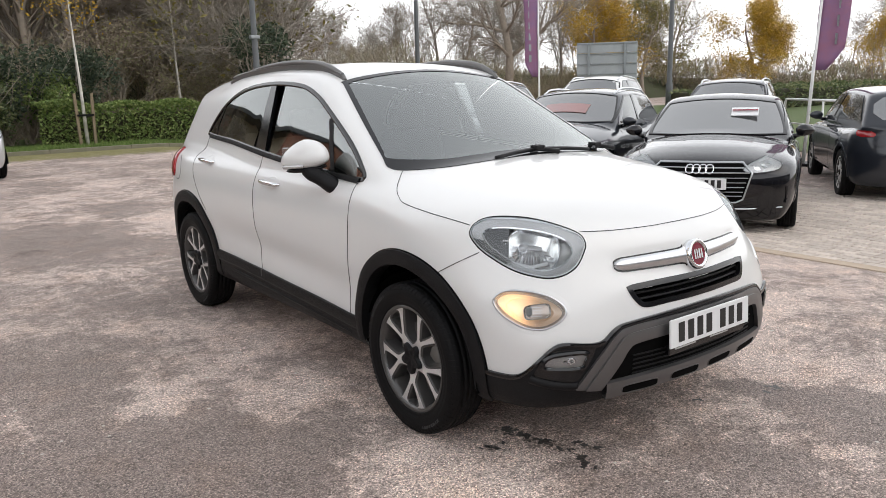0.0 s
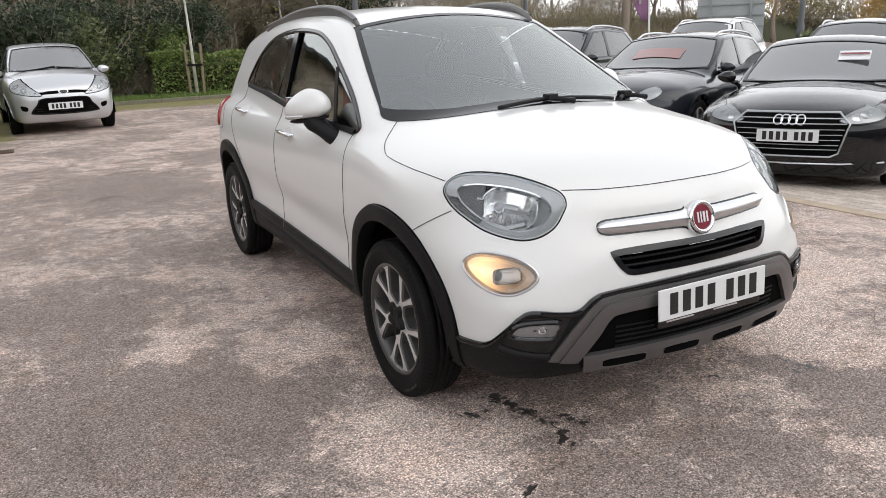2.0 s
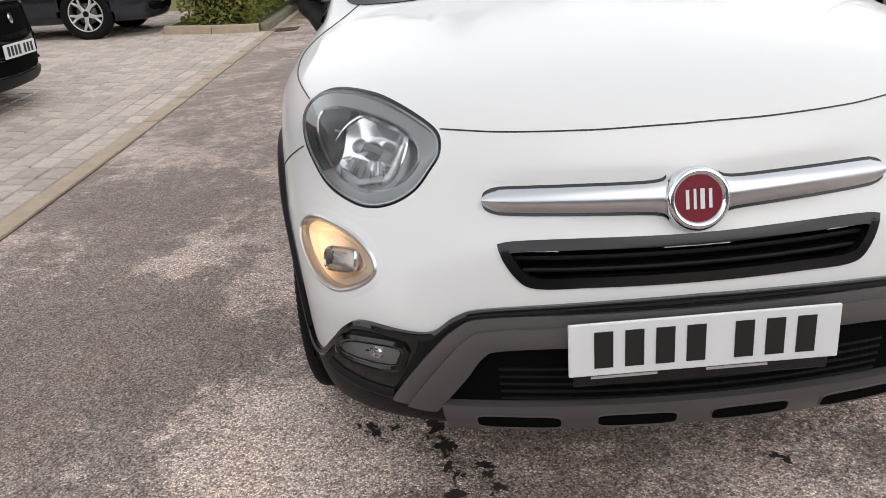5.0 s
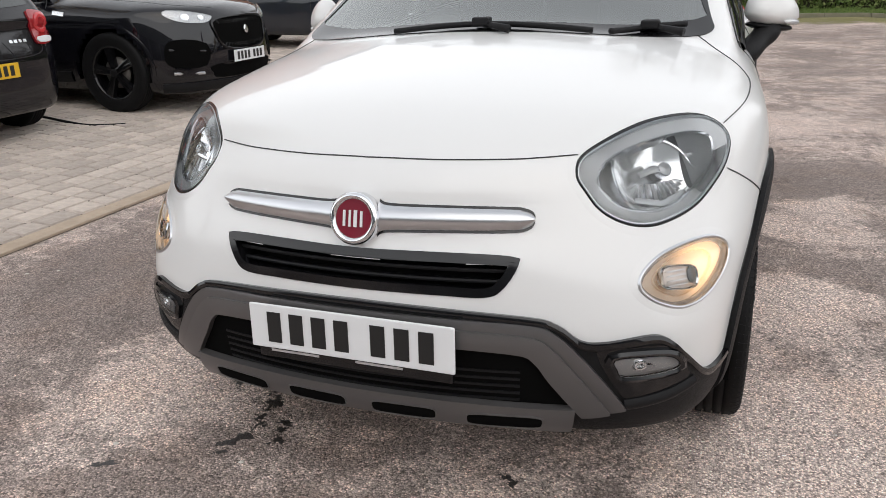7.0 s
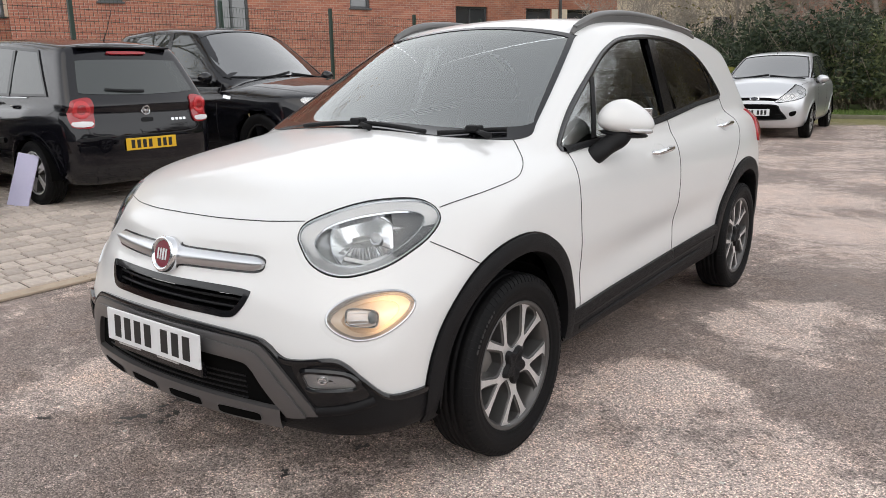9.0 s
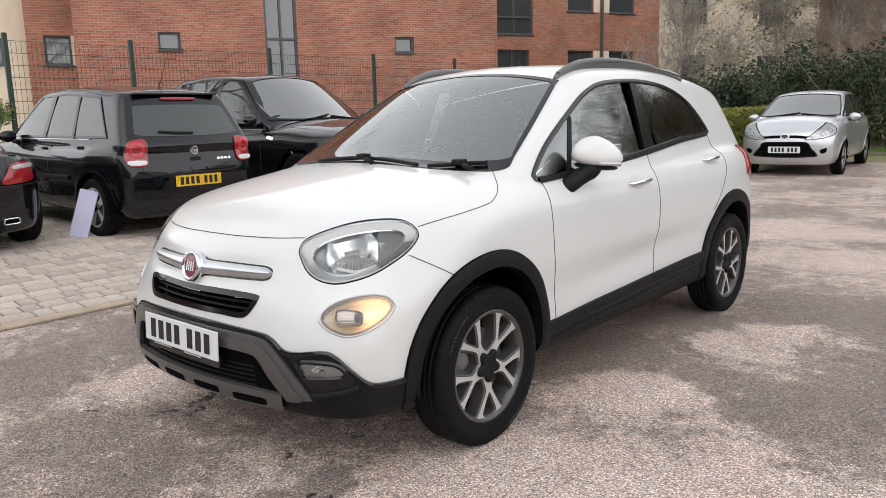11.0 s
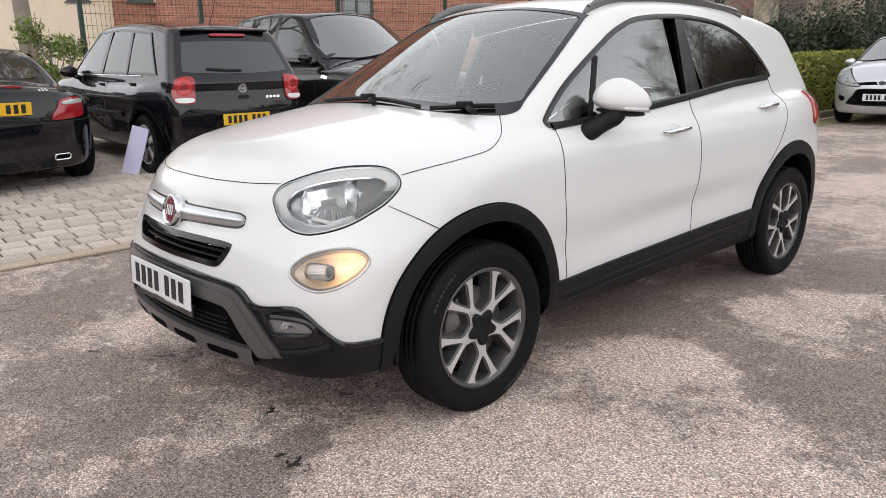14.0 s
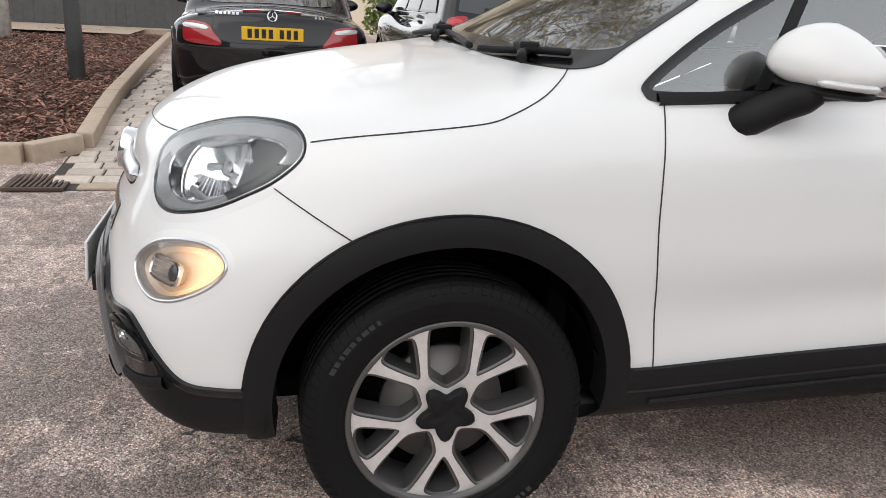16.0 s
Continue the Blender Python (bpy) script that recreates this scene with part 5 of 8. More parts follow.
# grille slot, moustache bars, badge, plate
part("grille_rim", band(FRONT, inset(GRILLE, -0.010), inset(GRILLE, 0.010), 0.003, 0.05, 0.0, 2), GLOSSBLACK, crossover)
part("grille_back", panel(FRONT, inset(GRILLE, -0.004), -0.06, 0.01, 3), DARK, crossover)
for z in (0.636, 0.660):
    part("grille_slat", band(FRONT, [(x / 20, z + 0.004) for x in range(-7, 8)], [(x / 20, z - 0.004) for x in range(-7, 8)], -0.018, 0.03, 0.002, 2, False), CLAD, crossover)
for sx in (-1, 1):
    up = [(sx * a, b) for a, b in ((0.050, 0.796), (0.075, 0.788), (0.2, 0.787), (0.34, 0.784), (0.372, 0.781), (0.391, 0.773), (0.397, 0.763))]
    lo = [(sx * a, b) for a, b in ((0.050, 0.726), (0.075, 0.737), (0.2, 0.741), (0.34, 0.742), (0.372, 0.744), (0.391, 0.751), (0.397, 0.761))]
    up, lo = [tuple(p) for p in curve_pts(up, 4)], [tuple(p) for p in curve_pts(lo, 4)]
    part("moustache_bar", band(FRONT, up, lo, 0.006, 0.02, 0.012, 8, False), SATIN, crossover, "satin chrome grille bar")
    # black sheet round the bar paints the shade of its gap
    part("bar_gap_shade", band(FRONT, [(a, b + 0.006) for a, b in up], [(a, b - 0.006) for a, b in lo], 0.002, 0.01, 0.0, 1, False), GLOSSBLACK, crossover)
bp, bn = FRONT.at(0, 0.757, 0.016)
bm_ = Matrix.Translation(bp) @ pose(0, 0, 0, 76, 0, 0)
badge = put("badge", mesh_of("badge", *lathe([(-0.02, 0.060), (0.010, 0.060), (0.016, 0.055), (0.017, 0.050), (0.012, 0.045), (0.010, 0.044)], 48, "Z")), CHROME, crossover, m=bm_)
bm = bmesh.new()
bmesh.ops.create_circle(bm, cap_ends=True, segments=40, radius=0.0455)
bmesh.ops.translate(bm, vec=(0, 0, 0.010), verts=bm.verts)
part("enamel", bm, CRIMSON, badge)
for x, w, h in ((-0.022, 0.006, 0.036), (-0.008, 0.005, 0.038), (0.006, 0.008, 0.038), (0.021, 0.006, 0.036)):
    part("badge_bar", box_bm(w, h, 0.002, (x, 0, 0.0120)), PLATE, badge)
plate_part(crossover, (0, -2.134, 0.502), -3, 0, PLATE, "XXXX XXX")
part("plate_holder", box_bm(0.50, 0.02, 0.05, (0, -2.118, 0.440), 0.004), GLOSSBLACK, crossover)
for x, w in ((-0.15, 0.13), (0.07, 0.12)):
    part("dealer_bar", box_bm(w, 0.001, 0.006, (x, -2.1287, 0.436)), LAMPGREY, crossover)

# shut lines
for sx in (-1, 1):
    for line in (
        [(0.468, -1.868, 0.888), (0.34, -1.921, 0.885), (0.17, -1.958, 0.884), (0.0, -1.968, 0.884)],
        [(0.764, -1.582, 0.915), (0.811, -1.416, 0.943), (0.822, -1.242, 0.965), (0.806, -1.166, 0.986), (0.763, -1.09, 1.016), (0.70, -1.025, 1.055), (0.668, -1.0, 1.076)],
        [(0.780, -1.655, 0.822), (0.83, -1.586, 0.781), (0.868, -1.505, 0.733)],
        [(0.802, -0.82, 1.018), (0.846, -0.833, 0.954), (0.873, -0.835, 0.823), (0.87, -0.826, 0.70), (0.859, -0.802, 0.552), (0.85, -0.781, 0.40), (0.84, -0.775, 0.30)],
        [(0.79, 0.215, 1.09), (0.85, 0.228, 0.95), (0.87, 0.232, 0.80), (0.866, 0.215, 0.60), (0.85, 0.205, 0.44), (0.84, 0.205, 0.30)],
        [(0.715, 1.20, 1.15), (0.80, 1.215, 1.05), (0.86, 1.17, 0.93), (0.88, 1.06, 0.79), (0.885, 0.96, 0.70)],
    ):
        part("shut_line", trace(SH, line, 0.0027, 0.0018, 0.006, 8, sx), INK, crossover)
    cap = [(0.80, 1.50, 1.0), (0.845, 1.46, 0.99), (0.875, 1.42, 0.93), (0.876, 1.45, 0.87), (0.85, 1.53, 0.86)]
    if sx < 0:
        part("fuel_flap_line", trace(SH, cap, 0.005, 0.001, 0.006, 8, sx), INK, crossover)

# mirrors, handles, rails, wipers, tail lamps
for sx in (-1, 1):
    bm = bmesh.new()
    bmesh.ops.create_uvsphere(bm, u_segments=28, v_segments=18, radius=1)
    for v in bm.verts:
        x, y, z = v.co
        k = 1 - 0.25 * max(0, x)
        z = z * (0.096 if z > 0 else 0.046) * k
        d = (0.085 if y < 0 else 0.05) * y * (1 - 0.15 * x)
        v.co = (sx * (0.888 + 0.090 * x - 0.35 * d), -0.492 + 0.078 * x + 0.93 * d, 1.108 + z - 0.012 * x)
    bmesh.ops.recalc_face_normals(bm, faces=bm.faces)
    mir = part("door_mirror", bm, WHITE, crossover, smooth=True)
    arm = [(sx * 0.78, -0.66, 0.965, 0.026), (sx * 0.815, -0.63, 0.985, 0.040), (sx * 0.85, -0.575, 1.023, 0.038), (sx * 0.88, -0.535, 1.052, 0.042), (sx * 0.90, -0.51, 1.066, 0.03)]
    put("mirror_arm", mesh_of("mirror_arm", *tube_mesh([[tuple(p) for p in curve_pts(arm, 4)]], 14)), CLAD, mir)
    bm = bmesh.new()
    bmesh.ops.create_uvsphere(bm, u_segments=24, v_segments=14, radius=1)
    for v in bm.verts:
        x, y, z = v.co
        v.co = (sx * (0.882 + 0.076 * x - 0.026 * y), -0.492 + 0.066 * x + 0.066 * y, 1.066 + 0.016 * z - 0.012 * x)
    bmesh.ops.recalc_face_normals(bm, faces=bm.faces)
    part("mirror_base", bm, CLAD, mir, smooth=True)
    edge = []
    for q in range(9):
        ph = radians(8 + 9 * q)
        ex, ey = 0.93 * math.cos(ph), -0.93 * math.sin(ph)
        d = 0.085 * ey * (1 - 0.15 * ex)
        edge.append((sx * (0.888 + 0.090 * ex - 0.35 * d), -0.492 + 0.078 * ex + 0.93 * d, 1.086 - 0.012 * ex, 0.009 if 0 < q < 8 else 0.004))
    put("indicator", mesh_of("indicator", *tube_mesh([edge], 8)), LAMPGREY, mir)
    part("mirror_glass", box_bm(0.17, 0.004, 0.105, (sx * 0.890, -0.445, 1.112), 0.002, 2, None, Matrix.Rotation(radians(sx * 38), 4, "Z")), CHROME, mir)
    for y0, z0 in ((-0.085, 0.950), (0.885, 1.010)):
        face = LEFT if sx > 0 else RIGHT
        p, n = face.at(y0 + 0.10, z0, 0.03)
        line = [(p.x - sx * 0.03, y0, z0 - 0.003, 0.009), (p.x - sx * 0.002, y0 + 0.02, z0, 0.012), (p.x + sx * 0.004, y0 + 0.10, z0 + 0.004, 0.013), (p.x - sx * 0.002, y0 + 0.19, z0 + 0.006, 0.011), (p.x - sx * 0.03, y0 + 0.205, z0 + 0.006, 0.008)]
        hd = put("door_handle", mesh_of("door_handle", *tube_mesh([[tuple(q) for q in curve_pts(line, 5)]], 12)), CHROME, crossover)
        part("handle_cup", band(face, ring(y0 + 0.095, z0 + 0.002, 0.065, 0.036, 30), ring(y0 + 0.095, z0 + 0.002, 0.055, 0.027, 30), 0.0015, 0.004, 0.001, 2), WHITE, hd)
    rail = [(0.520, -0.275, 1.478, 0.012), (0.522, -0.22, 1.515, 0.017), (0.528, -0.05, 1.565, 0.019), (0.54, 0.25, 1.588, 0.016), (0.555, 0.6, 1.575, 0.016), (0.57, 0.9, 1.535, 0.015), (0.585, 1.08, 1.495, 0.013)]
    pts = []
    for x, y, z, r in curve_pts(rail, 8):
        pts.append((sx * x, y, z, r))
    put("roof_rail", mesh_of("roof_rail", *tube_mesh([pts], 10)), RAIL, crossover, "dark grey satin roof rail")
    part("rail_foot", strip(ABOVE, [(sx * (0.522 + 0.05 * k / 10), -0.25 + 1.28 * k / 10) for k in range(11)], 0.02, 0.028, 0.04), RAIL, crossover)
    tail = [(1.60, 1.06), (1.68, 1.045), (1.72, 0.97), (1.68, 0.885), (1.60, 0.87), (1.56, 0.90), (1.575, 0.98)]
    part("tail_lamp", panel(LEFT if sx > 0 else RIGHT, [tuple(p) for p in curve_pts(tail, 3, True)], 0.012, 0.03, 5, 0.01), REDLAMP, crossover)

for line in ([(-0.27, -1.17, 1.105), (0.02, -1.135, 1.118), (0.37, -1.15, 1.10)], [(0.42, -1.14, 1.10), (0.53, -1.05, 1.115), (0.63, -0.985, 1.112)]):
    pts = []
    for p in curve_pts(line, 8):
        q, nn, _, _ = SH.tree.find_nearest(Vector(p))
        pts.append(q + nn * 0.016)
    wp = put("wiper", mesh_of("wiper", *tube_mesh([[(p.x, p.y, p.z, 0.009) for p in pts]], 8)), CLAD, crossover)
    mid_ = pts[len(pts) // 2]
    part("wiper_joint", box_bm(0.055, 0.05, 0.026, tuple(mid_ + Vector((0, -0.005, 0.008))), 0.006), CLAD, wp)
    put("wiper_arm", mesh_of("wiper_arm", *tube_mesh([[(mid_.x, mid_.y, mid_.z, 0.010), (mid_.x + 0.05, mid_.y - 0.035, mid_.z - 0.004, 0.010), (mid_.x + 0.10, mid_.y - 0.05, mid_.z - 0.014, 0.013)]], 8)), CLAD, wp)

bm = box_bm(1.0, 0.24, 0.034, (0, 0, 0), 0.015, 4)
bmesh.ops.subdivide_edges(bm, edges=[e for e in bm.edges if abs(e.verts[0].co.x - e.verts[1].co.x) > 0.5], cuts=12)
for vert in bm.verts:
    q = abs(vert.co.x) / 0.5
    vert.co = (vert.co.x * 0.92, 1.69 + vert.co.y * (1 - 0.25 * q ** 4) - 0.10 * q ** 2, 1.478 + vert.co.z * (1 - 0.3 * q ** 4) - 0.045 * q ** 2)
part("rear_spoiler", bm, WHITE, crossover, smooth=True)

# what shows through the glass
part("dashboard", box_bm(1.38, 0.42, 0.20, (0, -0.80, 0.95), 0.05, 4), DASH, crossover)
put("steering_wheel", mesh_of("steering_wheel", *lathe([(0.015, 0.17), (0.008, 0.187), (-0.008, 0.187), (-0.015, 0.17), (0, 0.160), (0.015, 0.17)], 40, "Z")), DASH, crossover, m=pose(-0.36, -0.50, 0.98, 66, 0, 0))
for x in (-0.36, 0.36):
    st = part("front_seat", box_bm(0.48, 0.50, 0.16, (x, 0.02, 0.52), 0.05, 4), SEAT, crossover)
    part("backrest", box_bm(0.46, 0.14, 0.62, (x, 0.36, 0.86), 0.05, 4, None, Matrix.Rotation(radians(-14), 4, "X")), SEAT, st)
    part("headrest", box_bm(0.26, 0.09, 0.17, (x, 0.45, 1.24), 0.035, 4), SEAT, st)
part("rear_bench", box_bm(1.2, 0.5, 0.2, (0, 0.95, 0.56), 0.05, 4), SEAT, crossover)
part("rear_backrest", box_bm(1.2, 0.14, 0.55, (0, 1.25, 0.88), 0.05, 4, None, Matrix.Rotation(radians(-16), 4, "X")), SEAT, crossover)
rm = part("rear_view_mirror", box_bm(0.20, 0.03, 0.06, (0, -0.36, 1.42), 0.015, 3), DASH, crossover)


# ---- the parked cars ----
def spec_of(half, height, width, hood0, hood1, belt, sy0, sy1, roof_y, tail, deck_z=None, low=0.2, lean=0.36, rad=0.03, nose_bow=0.3, arc=0.0):
    """A common car: bonnet from hood0 (nose) to hood1 (screen foot), screen from sy0 to sy1, roof to roof_y, tail foot at tail."""
    w = width / 2
    dz = deck_z if deck_z else belt + 0.06
    return dict(
        half=half, height=height, low=low, round=rad, corner=0.45, belt=belt, w=w, sy0=sy0, sy1=sy1, hood1=hood1, tail=tail, roof_y=roof_y, dz=dz,
        bow=([0.2, 1.0], [nose_bow, nose_bow + 0.15]),
        front=([0.2, 0.35, 0.55, hood0 - 0.02, hood0 + 0.1], [-half + 0.06, -half + 0.015, -half, -half + 0.06, -half + 0.22]),
        rear=([0.2, 0.4, 0.6, 0.85, dz], [half - 0.04, half - 0.005, half, half - 0.05, half - 0.12]),
        width=([0.2, 0.35, 0.6, 0.75, belt - 0.05, belt + 0.06], [w - 0.07, w - 0.02, w, w - 0.003, w - 0.025, w - 0.07]),
        plan=([-half, -half + 0.5, -1.2, 0, 1.2, half - 0.5, half], [0.12, 0.03, 0.0, 0.012, 0.0, 0.03, 0.1]),
        deck=([-half, -half + 0.2, (-half + sy0) / 2, sy0, 0.3, tail - 0.1, half], [hood0 - 0.12, hood0, (hood0 + hood1) / 2 + 0.03, hood1, belt + 0.04, dz, dz - 0.03]),
        screen=(sy0, hood1 - 0.02, sy1, height - 0.06), backlight=(tail, dz - 0.02, roof_y, height - 0.09), cabin=(w - 0.075, belt, lean),
        roof=([sy1 - 0.3, sy1, (sy1 + roof_y) / 2 - 0.2, roof_y, roof_y + 0.4], [height - 0.13, height - 0.05, height, height - 0.07, height - 0.22]),
    )


class Parked:
    """A parked car: skin, arches, wheels, glazing, and faces to dress it on."""

    def __init__(self, name, label, spec, paint, at, yaw, axles, r=0.32, style="five", alloy=None, dark=None, cell=0.045, x_wheel=None, seal=None):
        self.root = tagged(new(name), label, "car", group="parked cars")
        self.spec, self.paint = spec, paint
        sh = self.sh = Shell(spec, cell)
        self.left = Face(sh, (3, 0, 0), (0, 1, 0), (0, 0, 1), (-1, 0, 0))
        self.right = Face(sh, (-3, 0, 0), (0, 1, 0), (0, 0, 1), (1, 0, 0))
        self.front = Face(sh, (0, -4, 0), (1, 0, 0), (0, 0, 1), (0, 1, 0))
        self.back = Face(sh, (0, 4, 0), (1, 0, 0), (0, 0, 1), (0, -1, 0))
        self.above = Face(sh, (0, 0, 4), (1, 0, 0), (0, 1, 0), (0, 0, -1))
        c = sh.centres()
        keep = np.ones(len(c), bool)
        for ya in axles:
            keep &= ~arch_mask(c, ya, r + 0.01, r + 0.02)
        put("body_shell", skin_mesh(sh, "body_shell", keep), paint, self.root)
        xw = x_wheel or spec["w"] - 0.108
        for ya in axles:
            wheel_well(self.root, ya, r + 0.02, r + 0.06)
            for sx, face in ((1, self.left), (-1, self.right)):
                wheel(self.root, (sx * xw, ya, r), sx, r, 0.185, r * 0.67, style, alloy, dark)
                arc = [math.radians(-4 + 188 * i / 30) for i in range(31)]
                o = [(ya + (r + 0.075) * math.cos(a), r + 0.01 + (r + 0.075) * math.sin(a)) for a in arc]
                n = [(ya + (r + 0.035) * math.cos(a), r + 0.01 + (r + 0.035) * math.sin(a)) for a in arc]
                part("arch_lip", band(face, o, n, 0.005, 0.05, 0.004, 2, False), paint, self.root)
        self.glaze(seal or GLOSSBLACK)
        h = Vector((math.sin(radians(yaw)), -math.cos(radians(yaw))))
        za, zb = (gz(at[0] - h.x * ya, at[1] - h.y * ya) for ya in axles)
        tilt = math.asin((za - zb) / (axles[0] - axles[1]))
        self.root.matrix_basis = pose(at[0], at[1], za - axles[0] * math.sin(tilt), math.degrees(tilt), 0, yaw)

    def add(self, name, bm, material, label="", parent=None):
        return part(name, bm, material, parent or self.root, label)

    def glaze(self, seal):
        s = self.spec
        hs, zs = s["height"], s["hood1"]

        def yf(z):
            return s["sy0"] + (z - zs) * (s["sy1"] - s["sy0"]) / (hs - 0.06 - zs) + 0.30

        def yr(z):
            return s["tail"] + (z - s["dz"]) * (s["roof_y"] - s["tail"]) / (hs - 0.09 - s["dz"]) - 0.26 - s.get("pillar", 0)
        z0, z1 = s["belt"] + 0.045, hs - 0.115
        poly = [(yf(z0) - 0.02, z0), ((yf(z0) + yr(z0)) / 2, z0 + 0.015), (yr(z0), z0 + 0.03), (yr(z1) - 0.02, z1 - 0.03), ((yf(z1) + yr(z1)) / 2 - 0.1, z1 + 0.015), (yf(z1), z1 - 0.01)]
        poly = [tuple(p) for p in curve_pts(poly, 1, True)]
        dense = []
        for i in range(len(poly)):
            a, b = np.array(poly[i]), np.array(poly[(i + 1) % len(poly)])
            dense += [tuple(a + (b - a) * k / 6) for k in range(6)]
        self.dlo = dense
        mid = 0.12 + (s["sy1"] + 0.35)
        for face in (self.left, self.right):
            part("side_glass", panel(face, dense, 0.006, 0.01, 4), FARSIDE, self.root)
            part("window_seal", band(face, inset(dense, -0.010), inset(dense, 0.012), 0.010, 0.014, 0.0, 2), seal, self.root)
            part("door_pillar", strip(face, [(mid + 0.02, z0 + 0.01), (mid + 0.10, z1 - 0.005)], 0.085, 0.016, 0.016), GLOSSBLACK, self.root)
        wb, wt = s["w"] - 0.17, s["w"] - 0.30
        b0, b1 = s["sy0"] - 0.0, s["sy1"] - 0.02
        def foot(x):
            return b0 + 0.42 * x * x + 0.03 * (x / wb) ** 2
        def head(x):
            return b1 + 0.02 + 0.04 * (x / wt) ** 2
        half_ = [(wb * k / 6, foot(wb * k / 6)) for k in range(7)]
        half_ += [(wb + (wt - wb) * k / 6 + 0.012 * math.sin(math.pi * k / 6), foot(wb) + (head(wt) - foot(wb)) * k / 6) for k in range(1, 7)]
        half_ += [(wt * k / 5, head(wt * k / 5)) for k in range(4, -1, -1)]
        scr = half_ + [(-a, b) for a, b in half_[-2:0:-1]]
        part("windscreen", panel(self.above, scr, 0.003, 0.01, 6), FARGLASS, self.root)
        part("windscreen_seal", band(self.above, inset(scr, -0.010), inset(scr, 0.012), 0.010, 0.014, 0.0, 2), GLOSSBLACK, self.root)

    def door_lines(self, ys, z0=0.30, sides=("left", "right")):
        s = self.spec
        for side in sides:
            sx = 1 if side == "left" else -1
            for y in ys:
                w = s["w"]
                part("shut_line", trace(self.sh, [(w - 0.06, y, s["belt"] + 0.03), (w, y + 0.02, 0.75), (w, y + 0.01, 0.5), (w - 0.02, y - 0.02, z0)], 0.007, 0.0012, 0.006, 5, sx), INK, self.root)

    def mirror(self, y, z, paint=None):
        for sx in (-1, 1):
            bm = bmesh.new()
            bmesh.ops.create_uvsphere(bm, u_segments=18, v_segments=12, radius=1)
            for v in bm.verts:
                a, b, c = v.co
                v.co = (sx * (self.spec["w"] + 0.03 + 0.10 * a), y + (0.07 if b < 0 else 0.035) * b, z + 0.065 * c * (1 - 0.2 * a))
            bmesh.ops.recalc_face_normals(bm, faces=bm.faces)
            m = part("door_mirror", bm, paint or self.paint, self.root, smooth=True)
            put("mirror_arm", mesh_of("mirror_arm", *tube_mesh([[(sx * (self.spec["w"] - 0.09), y, z - 0.07, 0.03), (sx * (self.spec["w"] - 0.02), y, z - 0.05, 0.022)]], 8)), GLOSSBLACK, m)

    def handles(self, spots, material=None):
        for sx, face in ((1, self.left), (-1, self.right)):
            for y, z in spots:
                p, n = face.at(y, z, 0.022)
                if p is None:
                    continue
                put("door_handle", mesh_of("door_handle", *tube_mesh([[(p.x - sx * 0.025, y - 0.09, z, 0.008), (p.x, y - 0.06, z, 0.011), (p.x, y + 0.06, z, 0.011), (p.x - sx * 0.025, y + 0.09, z, 0.008)]], 8)), material or self.paint, self.root)


def both(pts):
    """The outline and its mirror image."""
    return [(1, pts), (-1, [(-a, b) for a, b in pts][::-1])]


def smooth(pts, n=4):
    return [tuple(p) for p in curve_pts(pts, n, True)]


# black hatchback, tail to the lane
black_hatch = Parked("hatchback_car", "black five-door hatchback parked tail to the lane", spec_of(1.96, 1.54, 1.67, 0.80, 1.0, 0.93, -1.05, -0.35, 1.62, 1.90, 1.0, 0.2, 0.27) | dict(cabin_plan=([-1.0, 0.2, 1.8], [0.02, 0.0, 0.03]), tail_bow=0.10, pillar=0.13), BLACK, (-6.36, 0.65), -90, (-1.16, 1.31), 0.30, "five", ALLOY)
black_hatch.door_lines((-0.72, 0.30), sides=("left",))
black_hatch.handles(((0.14, 0.87), (1.0, 0.90)))
black_hatch.mirror(-0.62, 0.98)
black_hatch.add("rear_window", panel(black_hatch.back, smooth([(0, 1.005), (0.30, 1.01), (0.55, 1.025), (0.575, 1.05), (0.555, 1.13), (0.525, 1.23), (0.505, 1.29), (0.48, 1.31), (0.25, 1.318), (0, 1.32), (-0.25, 1.318), (-0.48, 1.31), (-0.505, 1.29), (-0.525, 1.23), (-0.555, 1.13), (-0.575, 1.05), (-0.55, 1.025), (-0.30, 1.01)], 2), 0.004, 0.01, 5), FARSIDE)
black_hatch.add("tailgate_line", trace(black_hatch.sh, [(-0.60, 1.85, 1.0), (-0.56, 1.9, 0.80), (-0.52, 1.93, 0.66), (0, 1.95, 0.64), (0.52, 1.93, 0.66), (0.56, 1.9, 0.80), (0.60, 1.85, 1.0)], 0.008, 0.001, 0.006, 6), INK)
black_hatch.add("bumper_crease", trace(black_hatch.sh, [(-0.80, 1.6, 0.60), (-0.6, 1.9, 0.60), (0, 1.96, 0.60), (0.6, 1.9, 0.60), (0.80, 1.6, 0.60)], 0.02, 0.008, 0.01, 6), BLACK)
for sx, pl in both(smooth([(0.505, 0.975), (0.615, 0.975), (0.68, 0.945), (0.70, 0.86), (0.695, 0.765), (0.665, 0.73), (0.525, 0.73), (0.50, 0.85)])):
    tl = black_hatch.add("tail_lamp", panel(black_hatch.back, pl, 0.016, 0.04, 8, 0.010), REDLAMP)
    black_hatch.add("lamp_ring", band(black_hatch.back, ring(sx * 0.60, 0.88, 0.074, 0.076, 28), ring(sx * 0.60, 0.88, 0.040, 0.042, 28), 0.029, 0.01, 0.004, 3), LAMPRED, "", tl)
    black_hatch.add("reversing_lens", panel(black_hatch.back, smooth([(sx * 0.53, 0.778), (sx * 0.68, 0.778), (sx * 0.67, 0.738), (sx * 0.54, 0.738)], 2), 0.026, 0.01, 2), PLATE, "", tl)
